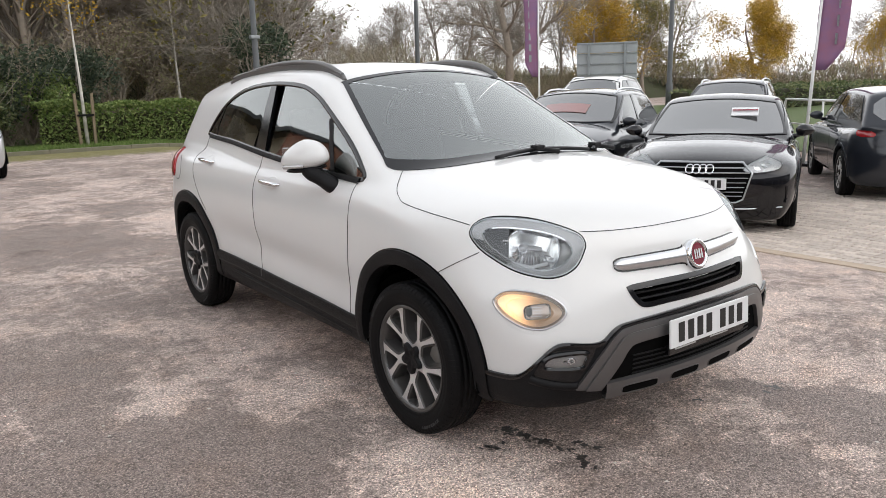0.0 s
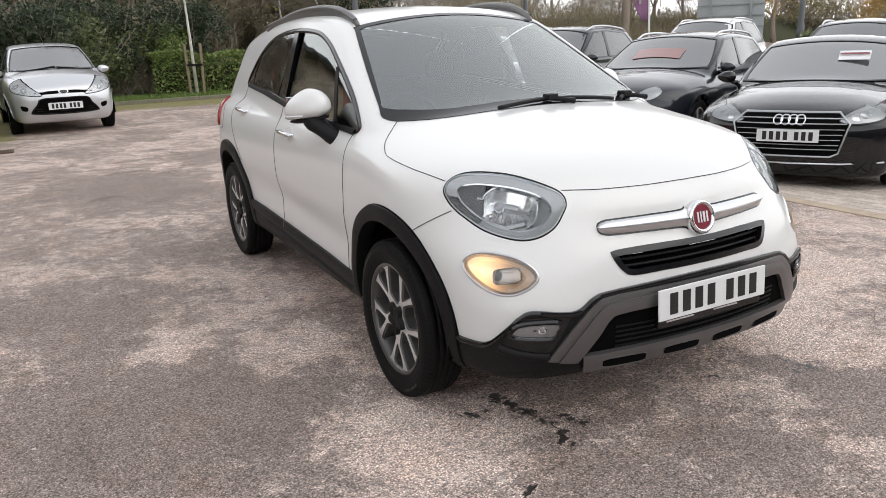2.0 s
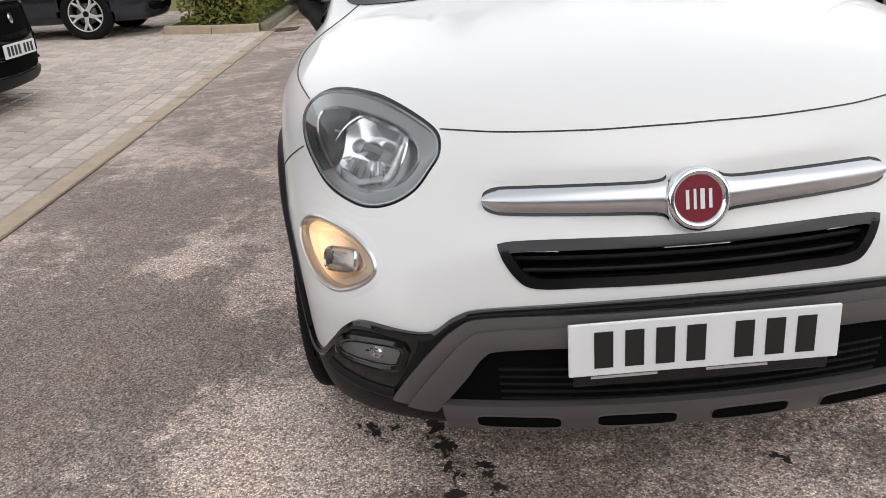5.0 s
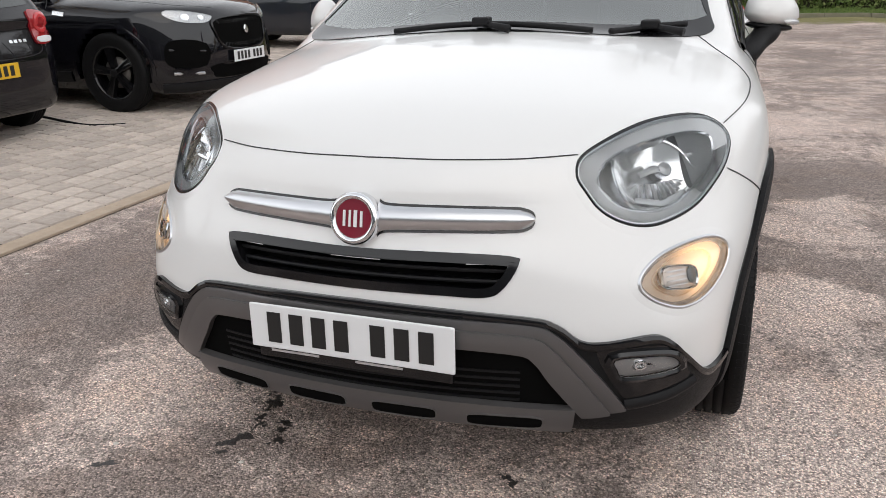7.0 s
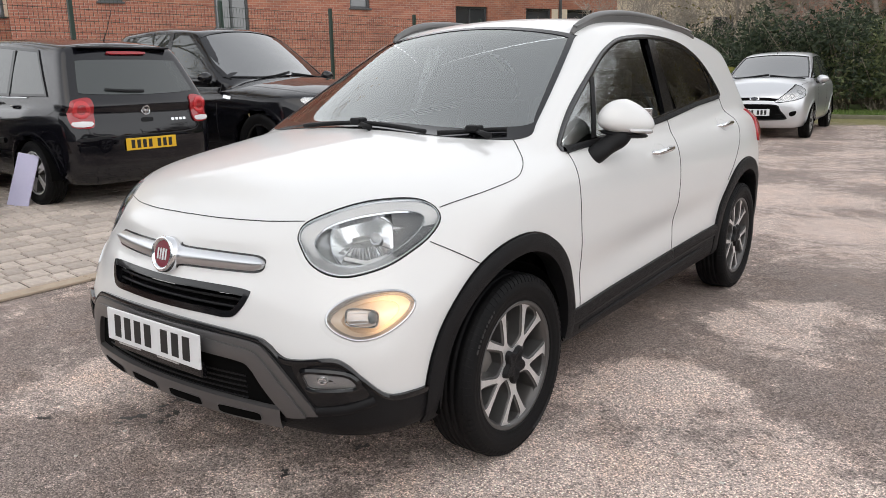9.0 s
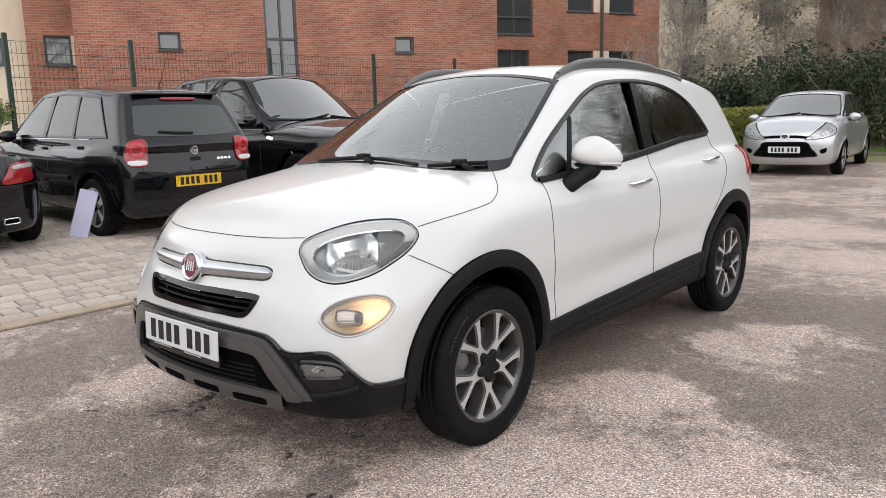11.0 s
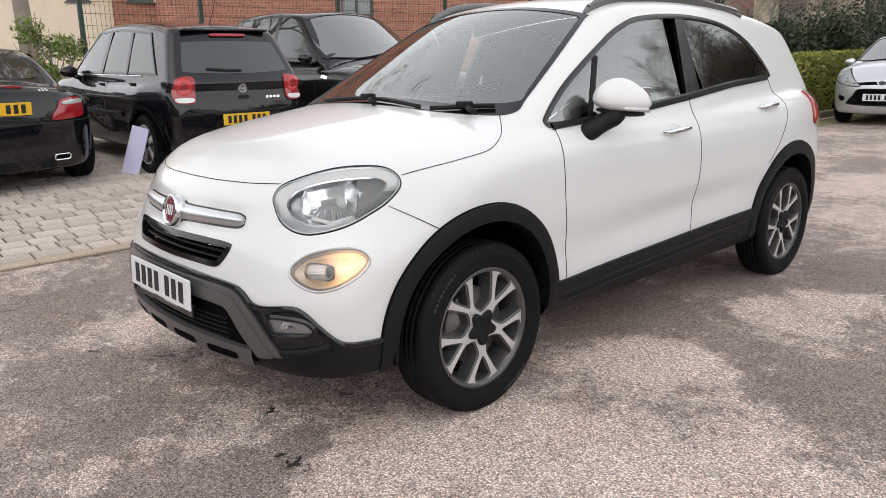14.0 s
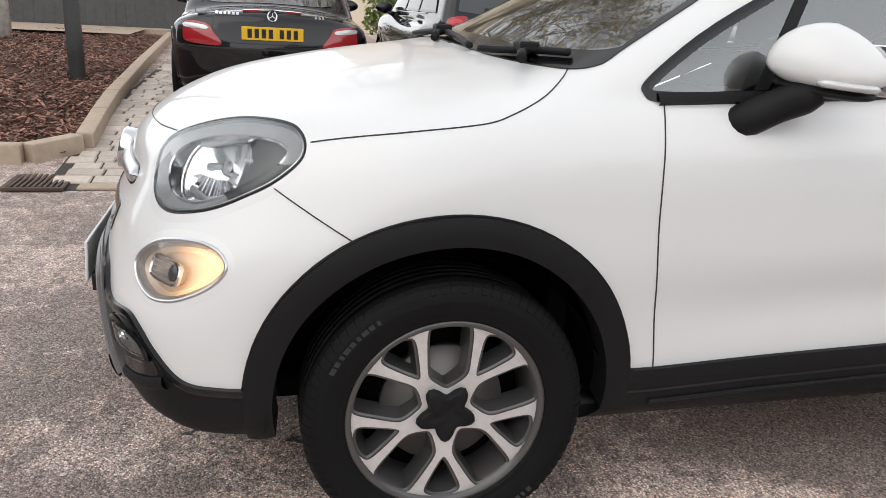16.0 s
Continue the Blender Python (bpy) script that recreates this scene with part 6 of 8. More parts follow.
black_hatch.add("badge", band(black_hatch.back, ring(0, 0.86, 0.045, 0.045, 28), ring(0, 0.86, 0.036, 0.036, 28), 0.008, 0.01, 0.002, 2), CHROME)
for k in (-1, 1):
    black_hatch.add("badge_bar", strip(black_hatch.back, [(k * 0.022, 0.885), (k * 0.006, 0.835)], 0.008, 0.006, 0.006), CHROME)
black_hatch.add("badge_bar", strip(black_hatch.back, [(-0.03, 0.86), (0.03, 0.86)], 0.007, 0.006, 0.006), CHROME)
black_hatch.add("tailgate_pull", panel(black_hatch.back, ring(0, 0.775, 0.06, 0.02, 20, 0, 4), 0.006, 0.01, 2), CLAD)
for k in range(4):
    black_hatch.add("name_bar", strip(black_hatch.back, [(-0.42 + 0.045 * k, 0.765), (-0.39 + 0.045 * k, 0.765)], 0.022, 0.005, 0.006), CHROME)
plate_part(black_hatch.root, (0, 1.972, 0.56), 0, 180, YPLATE, "XXXX XXX")
black_hatch.add("rear_wiper", strip(black_hatch.back, [(-0.02, 1.03), (0.15, 1.035), (0.34, 1.05)], 0.02, 0.018, 0.01, 0.004), CLAD)
black_hatch.add("roof_spoiler", box_bm(0.94, 0.14, 0.026, (0, 1.60, 1.432), 0.012, 3), BLACK)
black_hatch.add("brake_light", panel(black_hatch.back, ring(0, 1.375, 0.20, 0.012, 20, 0, 4), 0.02, 0.03, 2), REDLAMP)
put("aerial", mesh_of("aerial", *tube_mesh([[(0, 1.25, 1.44, 0.006), (0, 1.40, 1.62, 0.004), (0, 1.50, 1.80, 0.002)]], 6)), INK, black_hatch.root)
for face in (black_hatch.left,):
    black_hatch.add("rub_strip", strip(face, [(-0.62, 0.56), (0.2, 0.57), (0.86, 0.58)], 0.05, 0.01, 0.02, 0.006), CLAD)
    black_hatch.add("chrome_waist", strip(face, [(-0.65, 0.955), (0.3, 0.965), (1.2, 0.98)], 0.007, 0.011, 0.01), SATIN)
    black_hatch.add("rear_pillar", strip(face, [(0.84, 0.98), (0.80, 1.40)], 0.05, 0.016, 0.016), GLOSSBLACK)

class LowFace(Face):
    """A face whose dressing sits 70 mm lower."""

    def at(self, a, b, off=0.0):
        return Face.at(self, a, b - 0.07, off)


class Lower(Face):
    """A face whose dressing sits 45 mm lower."""

    def at(self, a, b, off=0.0):
        return Face.at(self, a, b - 0.045, off)


class LowFan(Fan):
    def at(self, a, b, off=0.0):
        return Fan.at(self, a, b - 0.07, off)


# black sports utility, nose to the lane
black_suv = Parked("sport_utility_car", "glossy black sports utility car parked nose to the lane", spec_of(2.365, 1.76, 1.94, 0.98, 1.14, 1.07, -1.02, -0.12, 1.80, 2.25, 1.17, 0.16), BLACK, (-6.20, 3.14), 90, (-1.49, 1.38), 0.375, "five", GLOSSBLACK, GLOSSBLACK)
black_suv.door_lines((-0.78, 0.32, 1.25), sides=("right",))
black_suv.mirror(-0.62, 1.13)
black_suv.handles(((0.15, 0.98), (1.15, 1.0)), GLOSSBLACK)
black_suv.front = LowFace(black_suv.sh, (0, -4, 0), (1, 0, 0), (0, 0, 1), (0, 1, 0))
black_suv.add("grille", panel(black_suv.front, smooth([(-0.36, 0.90), (0, 0.92), (0.36, 0.90), (0.39, 0.80), (0.30, 0.66), (0, 0.63), (-0.30, 0.66), (-0.39, 0.80)]), 0.004, 0.02, 5), DARK)
for k in range(-9, 10):
    for lean in (-1, 1):
        pts = [(0.04 * k + lean * 0.12, 0.65), (0.04 * k - lean * 0.12, 0.90)]
        if all(abs(p[0]) < 0.40 for p in pts):
            black_suv.add("grille_wire", strip(black_suv.front, pts, 0.007, 0.010, 0.008), GLOSSBLACK)
black_suv.add("grille_frame", band(black_suv.front, smooth([(-0.38, 0.92), (0, 0.94), (0.38, 0.92), (0.41, 0.80), (0.31, 0.64), (0, 0.61), (-0.31, 0.64), (-0.41, 0.80)]), smooth([(-0.36, 0.90), (0, 0.92), (0.36, 0.90), (0.39, 0.80), (0.30, 0.66), (0, 0.63), (-0.30, 0.66), (-0.39, 0.80)]), 0.014, 0.02, 0.004, 2), GLOSSBLACK)
black_suv.add("badge", panel(black_suv.front, ring(0, 0.80, 0.035, 0.04, 20), 0.02, 0.01, 3, 0.006), CHROME)
JF = LowFan(black_suv.sh, 0, -1.5)
for sx in (-1, 1):
    hl = smooth([(sx * 0.42, 0.945), (sx * 0.62, 0.985), (sx * 0.80, 1.00), (sx * 0.84, 0.965), (sx * 0.70, 0.90), (sx * 0.50, 0.885), (sx * 0.42, 0.91)])
    h = black_suv.add("head_lamp", panel(JF, hl, 0.004, 0.02, 4), LAMPGREY)
    for a, b, r in ((0.52, 0.93, 0.032), (0.66, 0.94, 0.036)):
        black_suv.add("projector", panel(JF, ring(sx * a, b, r, r * 0.8, 16), 0.008, 0.01, 3, -0.004), REFLECTOR, "", h)
    black_suv.add("lens", panel(JF, hl, 0.012, 0.004, 4), LENS, "", h)
    it = smooth([(sx * 0.50, 0.70), (sx * 0.80, 0.74), (sx * 0.86, 0.60), (sx * 0.80, 0.50), (sx * 0.52, 0.50)], 3)
    black_suv.add("side_intake", panel(JF, it, 0.006, 0.02, 3), DARK)
    black_suv.add("intake_blade", strip(JF, [(sx * 0.52, 0.63), (sx * 0.82, 0.655)], 0.02, 0.014, 0.02, 0.004), GLOSSBLACK)
    black_suv.add("lower_trim", strip(JF, [(sx * 0.55, 0.43), (sx * 0.80, 0.44)], 0.025, 0.012, 0.02, 0.004), SATIN)
    black_suv.add("wing_vent", strip(black_suv.left if sx > 0 else black_suv.right, [(-1.02, 0.905), (-0.88, 0.92)], 0.035, 0.006, 0.01), CHROME)
black_suv.add("lower_intake", panel(black_suv.front, smooth([(-0.42, 0.50), (0.42, 0.50), (0.46, 0.42), (0.36, 0.37), (-0.36, 0.37), (-0.46, 0.42)], 3), 0.006, 0.02, 3), DARK)
black_suv.add("front_lip", band(JF, [(a / 10, 0.35) for a in range(-9, 10)], [(a / 10, 0.27) for a in range(-9, 10)], 0.018, 0.03, 0.006, 3, False), CLAD)
plate_part(black_suv.root, (0, -2.385, 0.49), 0, 0, PLATE, "XXXX XXX")
for sx in (-1, 1):
    black_suv.add("bonnet_line", trace(black_suv.sh, [(0.30, -2.24, 0.97), (0.62, -2.0, 1.02), (0.74, -1.6, 1.06), (0.78, -1.15, 1.09)], 0.007, 0.001, 0.006, 6, sx), INK)
    black_suv.add("sill_cladding", strip(black_suv.left if sx > 0 else black_suv.right, [(-1.0, 0.33), (0, 0.32), (0.95, 0.34)], 0.10, 0.01, 0.02, 0.004), CLAD)
for x in (-0.25, 0.35):
    black_suv.add("wiper", strip(black_suv.above, [(x - 0.3, -0.96), (x, -1.0), (x + 0.28, -0.93)], 0.02, 0.02, 0.01, 0.004), CLAD)

# black roadster, tail to the lane
roadster = Parked("roadster_car", "black two-seat roadster parked tail to the lane", spec_of(2.07, 1.29, 1.81, 0.80, 0.95, 0.89, -0.75, -0.02, 0.75, 1.25, 0.95, 0.18), BLACK, (-6.66, -1.55), -90, (-1.10, 1.33), 0.325, "ten", ALLOY)
roadster.mirror(-0.35, 0.97)
roadster.back = Lower(roadster.sh, (0, 4, 0), (1, 0, 0), (0, 0, 1), (0, -1, 0))
roadster.add("rear_window", panel(roadster.above, smooth([(-0.50, 0.80), (0.50, 0.80), (0.58, 1.12), (0, 1.17), (-0.58, 1.12)]), 0.004, 0.01, 4), FARGLASS)
roadster.add("boot_line", trace(roadster.sh, [(-0.70, 1.25, 0.95), (-0.66, 1.75, 0.94), (-0.52, 1.98, 0.88), (-0.48, 2.02, 0.68), (0, 2.06, 0.65), (0.48, 2.02, 0.68), (0.52, 1.98, 0.88), (0.66, 1.75, 0.94), (0.70, 1.25, 0.95)], 0.007, 0.001, 0.006, 6), INK)
roadster.add("plate_recess", panel(roadster.back, smooth([(-0.44, 0.86), (0, 0.875), (0.44, 0.86), (0.38, 0.72), (0.30, 0.70), (-0.30, 0.70), (-0.38, 0.72)]), 0.003, 0.01, 3), GLOSSBLACK)
for sx, pl in both(smooth([(0.43, 0.678), (0.49, 0.775), (0.54, 0.84), (0.66, 0.858), (0.735, 0.845), (0.75, 0.77), (0.735, 0.695), (0.60, 0.675)])):
    t = roadster.add("tail_lamp", panel(roadster.back, pl, 0.010, 0.03, 5, 0.008), REDLAMP)
    roadster.add("clear_band", panel(roadster.back, smooth([(sx * 0.55, 0.825), (sx * 0.72, 0.838), (sx * 0.73, 0.805), (sx * 0.55, 0.795)], 2), 0.021, 0.008, 2), LAMPGREY, "", t)
    ex = roadster.add("exhaust_tip", band(roadster.back, ring(sx * 0.48, 0.345, 0.078, 0.030, 24, 0, 5), ring(sx * 0.48, 0.345, 0.064, 0.020, 24, 0, 5), 0.02, 0.05, 0.004, 2), CHROME)
    roadster.add("tip_hole", panel(roadster.back, ring(sx * 0.48, 0.345, 0.066, 0.022, 20, 0, 5), 0.006, 0.01, 2), DARK, "", ex)
roadster.add("brake_light", panel(roadster.above, ring(0, 1.90, 0.25, 0.022, 20, 0, 4), 0.014, 0.02, 2), REDLAMP)
roadster.add("boot_lip", strip(roadster.above, [(-0.62, 1.84), (0, 1.93), (0.62, 1.84)], 0.03, 0.012, 0.02, 0.008), BLACK)
roadster.add("badge", band(roadster.back, ring(0, 0.925, 0.042, 0.042, 24), ring(0, 0.925, 0.034, 0.034, 24), 0.010, 0.01, 0.002, 2), CHROME)
for k in range(3):
    a = math.pi / 2 + k * 2 * math.pi / 3
    roadster.add("badge_bar", strip(roadster.back, [(0, 0.925), (0.036 * math.cos(a), 0.925 + 0.036 * math.sin(a))], 0.006, 0.009, 0.006), CHROME)
roadster.add("bumper_crease", trace(roadster.sh, [(-0.86, 1.7, 0.615), (-0.6, 1.98, 0.61), (0, 2.06, 0.605), (0.6, 1.98, 0.61), (0.86, 1.7, 0.615)], 0.012, 0.002, 0.006, 6), INK)
roadster.add("valance", strip(roadster.back, [(-0.80, 0.30), (-0.4, 0.285), (0, 0.28), (0.4, 0.285), (0.80, 0.30)], 0.11, 0.006, 0.02, 0.004, 4), CLAD)
plate_part(roadster.root, (0, 2.078, 0.742), 6, 180, YPLATE, "XXXX XXX")
for k in range(6):
    roadster.add("name_bar", strip(roadster.back, [(0.28 + 0.035 * k, 0.935), (0.303 + 0.035 * k, 0.935)], 0.02, 0.005, 0.006), CHROME)
for k in range(3):
    roadster.add("name_bar", strip(roadster.back, [(-0.45 + 0.032 * k, 0.93), (-0.43 + 0.032 * k, 0.93)], 0.02, 0.005, 0.006), CHROME)
roadster.door_lines((-0.55, 0.62), sides=("left",))

# silver hatchback at the end of the lane
silver_hatch = Parked("hatchback_car", "silver small hatchback parked before the hedge", spec_of(1.975, 1.49, 1.68, 0.86, 1.04, 0.97, -1.12, -0.28, 1.5, 1.85, 1.03, 0.2, 0.36, 0.03, 0.20), SILVER, (-1.65, 12.25), 4, (-1.18, 1.31), 0.30, "ten", SILVER, ALLOYDARK)
silver_hatch.door_lines((-0.72, 0.42), sides=("left",))
silver_hatch.mirror(-0.62, 1.0)
silver_hatch.handles(((0.2, 0.88),))
FF = Fan(silver_hatch.sh, 0, -1.3)
for sx in (-1, 1):
    hl = smooth([(sx * 0.40, 0.655), (sx * 0.52, 0.73), (sx * 0.68, 0.815), (sx * 0.86, 0.89), (sx * 0.95, 0.915), (sx * 0.965, 0.83), (sx * 0.90, 0.735), (sx * 0.72, 0.675), (sx * 0.52, 0.645)])
    h = silver_hatch.add("head_lamp", panel(FF, hl, 0.004, 0.02, 4), LAMPGREY)
    silver_hatch.add("lamp_edge", band(FF, inset(hl, -0.006), inset(hl, 0.004), 0.008, 0.01, 0.002, 2), GLOSSBLACK, "", h)
    silver_hatch.add("reflector", panel(FF, ring(sx * 0.70, 0.740, 0.055, 0.036, 20, sx * 0.5), 0.007, 0.01, 3, -0.004), LAMPMID, "", h)
    silver_hatch.add("reflector", panel(FF, ring(sx * 0.85, 0.80, 0.04, 0.04, 20), 0.007, 0.01, 3, -0.004), LAMPMID, "", h)
    silver_hatch.add("lens", panel(FF, hl, 0.012, 0.004, 4), LENS, "", h)
    silver_hatch.add("fog_recess", panel(FF, smooth([(sx * 0.64, 0.47), (sx * 0.74, 0.50), (sx * 0.73, 0.43), (sx * 0.66, 0.41)], 3), 0.004, 0.01, 3), DARK)
    silver_hatch.add("bonnet_line", trace(silver_hatch.sh, [(0.44, -1.86, 0.78), (0.60, -1.7, 0.88), (0.70, -1.4, 0.97), (0.74, -1.1, 1.0)], 0.006, 0.001, 0.006, 6, sx), INK)
silver_hatch.add("upper_grille", panel(silver_hatch.front, smooth([(-0.40, 0.70), (0, 0.725), (0.40, 0.70), (0.38, 0.665), (0, 0.675), (-0.38, 0.665)]), 0.004, 0.01, 3), DARK)
silver_hatch.add("grille_bar", strip(silver_hatch.front, [(-0.39, 0.70), (0, 0.722), (0.39, 0.70)], 0.012, 0.010, 0.01, 0.003), CHROME)
silver_hatch.add("badge", panel(silver_hatch.front, ring(0, 0.70, 0.075, 0.032, 24), 0.014, 0.02, 3, 0.004), CHROME)
silver_hatch.add("badge_field", panel(silver_hatch.front, ring(0, 0.70, 0.062, 0.024, 24), 0.019, 0.005, 3, 0.003), NAVY)
silver_hatch.add("lower_grille", panel(silver_hatch.front, smooth([(-0.33, 0.585), (0, 0.595), (0.33, 0.585), (0.40, 0.50), (0.485, 0.40), (0.44, 0.37), (0, 0.355), (-0.44, 0.37), (-0.485, 0.40), (-0.40, 0.50)], 3), 0.004, 0.02, 4), DARK)
silver_hatch.add("grille_rim", band(silver_hatch.front, smooth([(-0.345, 0.602), (0, 0.612), (0.345, 0.602), (0.42, 0.51), (0.515, 0.395), (0.46, 0.352), (0, 0.337), (-0.46, 0.352), (-0.515, 0.395), (-0.42, 0.51)], 3), smooth([(-0.33, 0.585), (0, 0.595), (0.33, 0.585), (0.40, 0.50), (0.485, 0.40), (0.44, 0.37), (0, 0.355), (-0.44, 0.37), (-0.485, 0.40), (-0.40, 0.50)], 3), 0.010, 0.02, 0.004, 2), CLAD)
for z in (0.40, 0.44):
    silver_hatch.add("grille_slat", strip(silver_hatch.front, [(-0.44, z), (0, z - 0.005), (0.44, z)], 0.010, 0.012, 0.01), CLAD)
plate_part(silver_hatch.root, (0, -1.985, 0.475), 0, 0, PLATE, "XXXX XXX")
for x in (-0.25, 0.35):
    silver_hatch.add("wiper", strip(silver_hatch.above, [(x - 0.3, -1.03), (x, -1.07), (x + 0.28, -1.0)], 0.018, 0.018, 0.01, 0.004), CLAD)
put("aerial", mesh_of("aerial", *tube_mesh([[(0, -0.2, 1.44, 0.006), (0, -0.05, 1.52, 0.003)]], 6)), INK, silver_hatch.root)

# black fastback, nose to the lane at an angle
dark_saloon = Parked("fastback_car", "glossy black fastback car parked at an angle to the lane", spec_of(2.335, 1.41, 1.85, 0.77, 0.95, 0.90, -0.95, -0.02, 1.2, 2.05, 0.93, 0.15, 0.38, 0.024, 0.20), BLACK, (6.00, 1.74), -61.5, (-1.43, 1.39), 0.33, "split", ALLOY)
dark_saloon.mirror(-0.62, 0.98)
dark_saloon.handles(((0.25, 0.84),))
dark_saloon.door_lines((-0.72, 0.55), sides=("left",))
HEX = [(-0.48, 0.63), (-0.39, 0.72), (0.39, 0.72), (0.48, 0.63), (0.41, 0.38), (0.35, 0.35), (-0.35, 0.35), (-0.41, 0.38)]
hexd = []
for i in range(8):
    a, b = np.array(HEX[i]), np.array(HEX[(i + 1) % 8])
    hexd += [tuple(a + (b - a) * k / 5) for k in range(5)]
dark_saloon.add("grille", panel(dark_saloon.front, hexd, 0.004, 0.02, 4), DARK)
dark_saloon.add("grille_frame", band(dark_saloon.front, inset(hexd, -0.010), inset(hexd, 0.004), 0.014, 0.02, 0.004, 2), SLAT)
for z, w in ((0.675, 0.43), (0.63, 0.46), (0.585, 0.45), (0.54, 0.435), (0.495, 0.42), (0.45, 0.41), (0.41, 0.40)):
    dark_saloon.add("grille_slat", strip(dark_saloon.front, [(-w, z), (-w / 2, z), (0, z), (w / 2, z), (w, z)], 0.007, 0.012, 0.012, 0.002), SLAT)
for k in range(4):
    dark_saloon.add("badge_ring", band(dark_saloon.front, ring((k - 1.5) * 0.062, 0.655, 0.042, 0.042, 26), ring((k - 1.5) * 0.062, 0.655, 0.033, 0.033, 26), 0.026 + 0.001 * k, 0.008, 0.002, 2), CHROME)
plate_part(dark_saloon.root, (0.0, -2.365, 0.53), 0, 0, PLATE, "XXXX XXX")
AF = Fan(dark_saloon.sh, 0, -1.6)
for sx in (-1, 1):
    hl = [(sx * 0.47, 0.665), (sx * 0.56, 0.715), (sx * 0.74, 0.755), (sx * 0.87, 0.775), (sx * 0.89, 0.72), (sx * 0.80, 0.665), (sx * 0.64, 0.635), (sx * 0.51, 0.635)]
    hl = smooth(hl, 3)
    h = dark_saloon.add("head_lamp", panel(AF, hl, 0.004, 0.02, 4), LAMPGREY)
    dark_saloon.add("lamp_edge", band(AF, inset(hl, -0.008), inset(hl, 0.003), 0.009, 0.01, 0.002, 2), GLOSSBLACK, "", h)
    for k in range(3):
        dark_saloon.add("light_module", panel(AF, ring(sx * (0.60 + 0.08 * k), 0.675 + 0.02 * k, 0.026, 0.02, 14, 0, 4), 0.008, 0.01, 2), REFLECTOR, "", h)
    dark_saloon.add("day_strip", strip(AF, [(sx * 0.51, 0.675), (sx * 0.58, 0.712), (sx * 0.74, 0.745), (sx * 0.86, 0.765)], 0.016, 0.012, 0.01), LAMPGREY, "", h)
    dark_saloon.add("lens", panel(AF, hl, 0.014, 0.004, 4), LENS, "", h)
    dark_saloon.add("side_intake", panel(AF, smooth([(sx * 0.66, 0.50), (sx * 0.84, 0.515), (sx * 0.85, 0.40), (sx * 0.80, 0.345), (sx * 0.60, 0.335)], 3), 0.004, 0.02, 3), GLOSSBLACK)
    dark_saloon.add("intake_blade", strip(AF, [(sx * 0.86, 0.50), (sx * 0.865, 0.42), (sx * 0.85, 0.34)], 0.02, 0.010, 0.02, 0.006), BLACK)
    dark_saloon.add("bonnet_line", trace(dark_saloon.sh, [(0.46, -2.27, 0.74), (0.62, -2.05, 0.82), (0.74, -1.6, 0.89), (0.80, -1.0, 0.95)], 0.007, 0.001, 0.006, 6, sx), INK)
dark_saloon.add("lip_trim", strip(AF, [(-0.82, 0.30), (-0.5, 0.285), (0, 0.28), (0.5, 0.285), (0.82, 0.30)], 0.014, 0.014, 0.02, 0.004), SATIN)
dark_saloon.add("price_card", box_bm(0.30, 0.006, 0.17, (0.30, -0.42, 1.19), 0, 1, None, Matrix.Rotation(radians(-58), 4, "X")), PLATE, "white price card behind the windscreen")
dark_saloon.add("card_strip", box_bm(0.28, 0.002, 0.03, (0.30, -0.427, 1.21), 0, 1, None, Matrix.Rotation(radians(-58), 4, "X")), CRIMSON)
dark_saloon.add("grille_lip", strip(dark_saloon.above, [(-0.42, -2.24), (0, -2.29), (0.42, -2.24)], 0.006, 0.001, 0.006), INK)


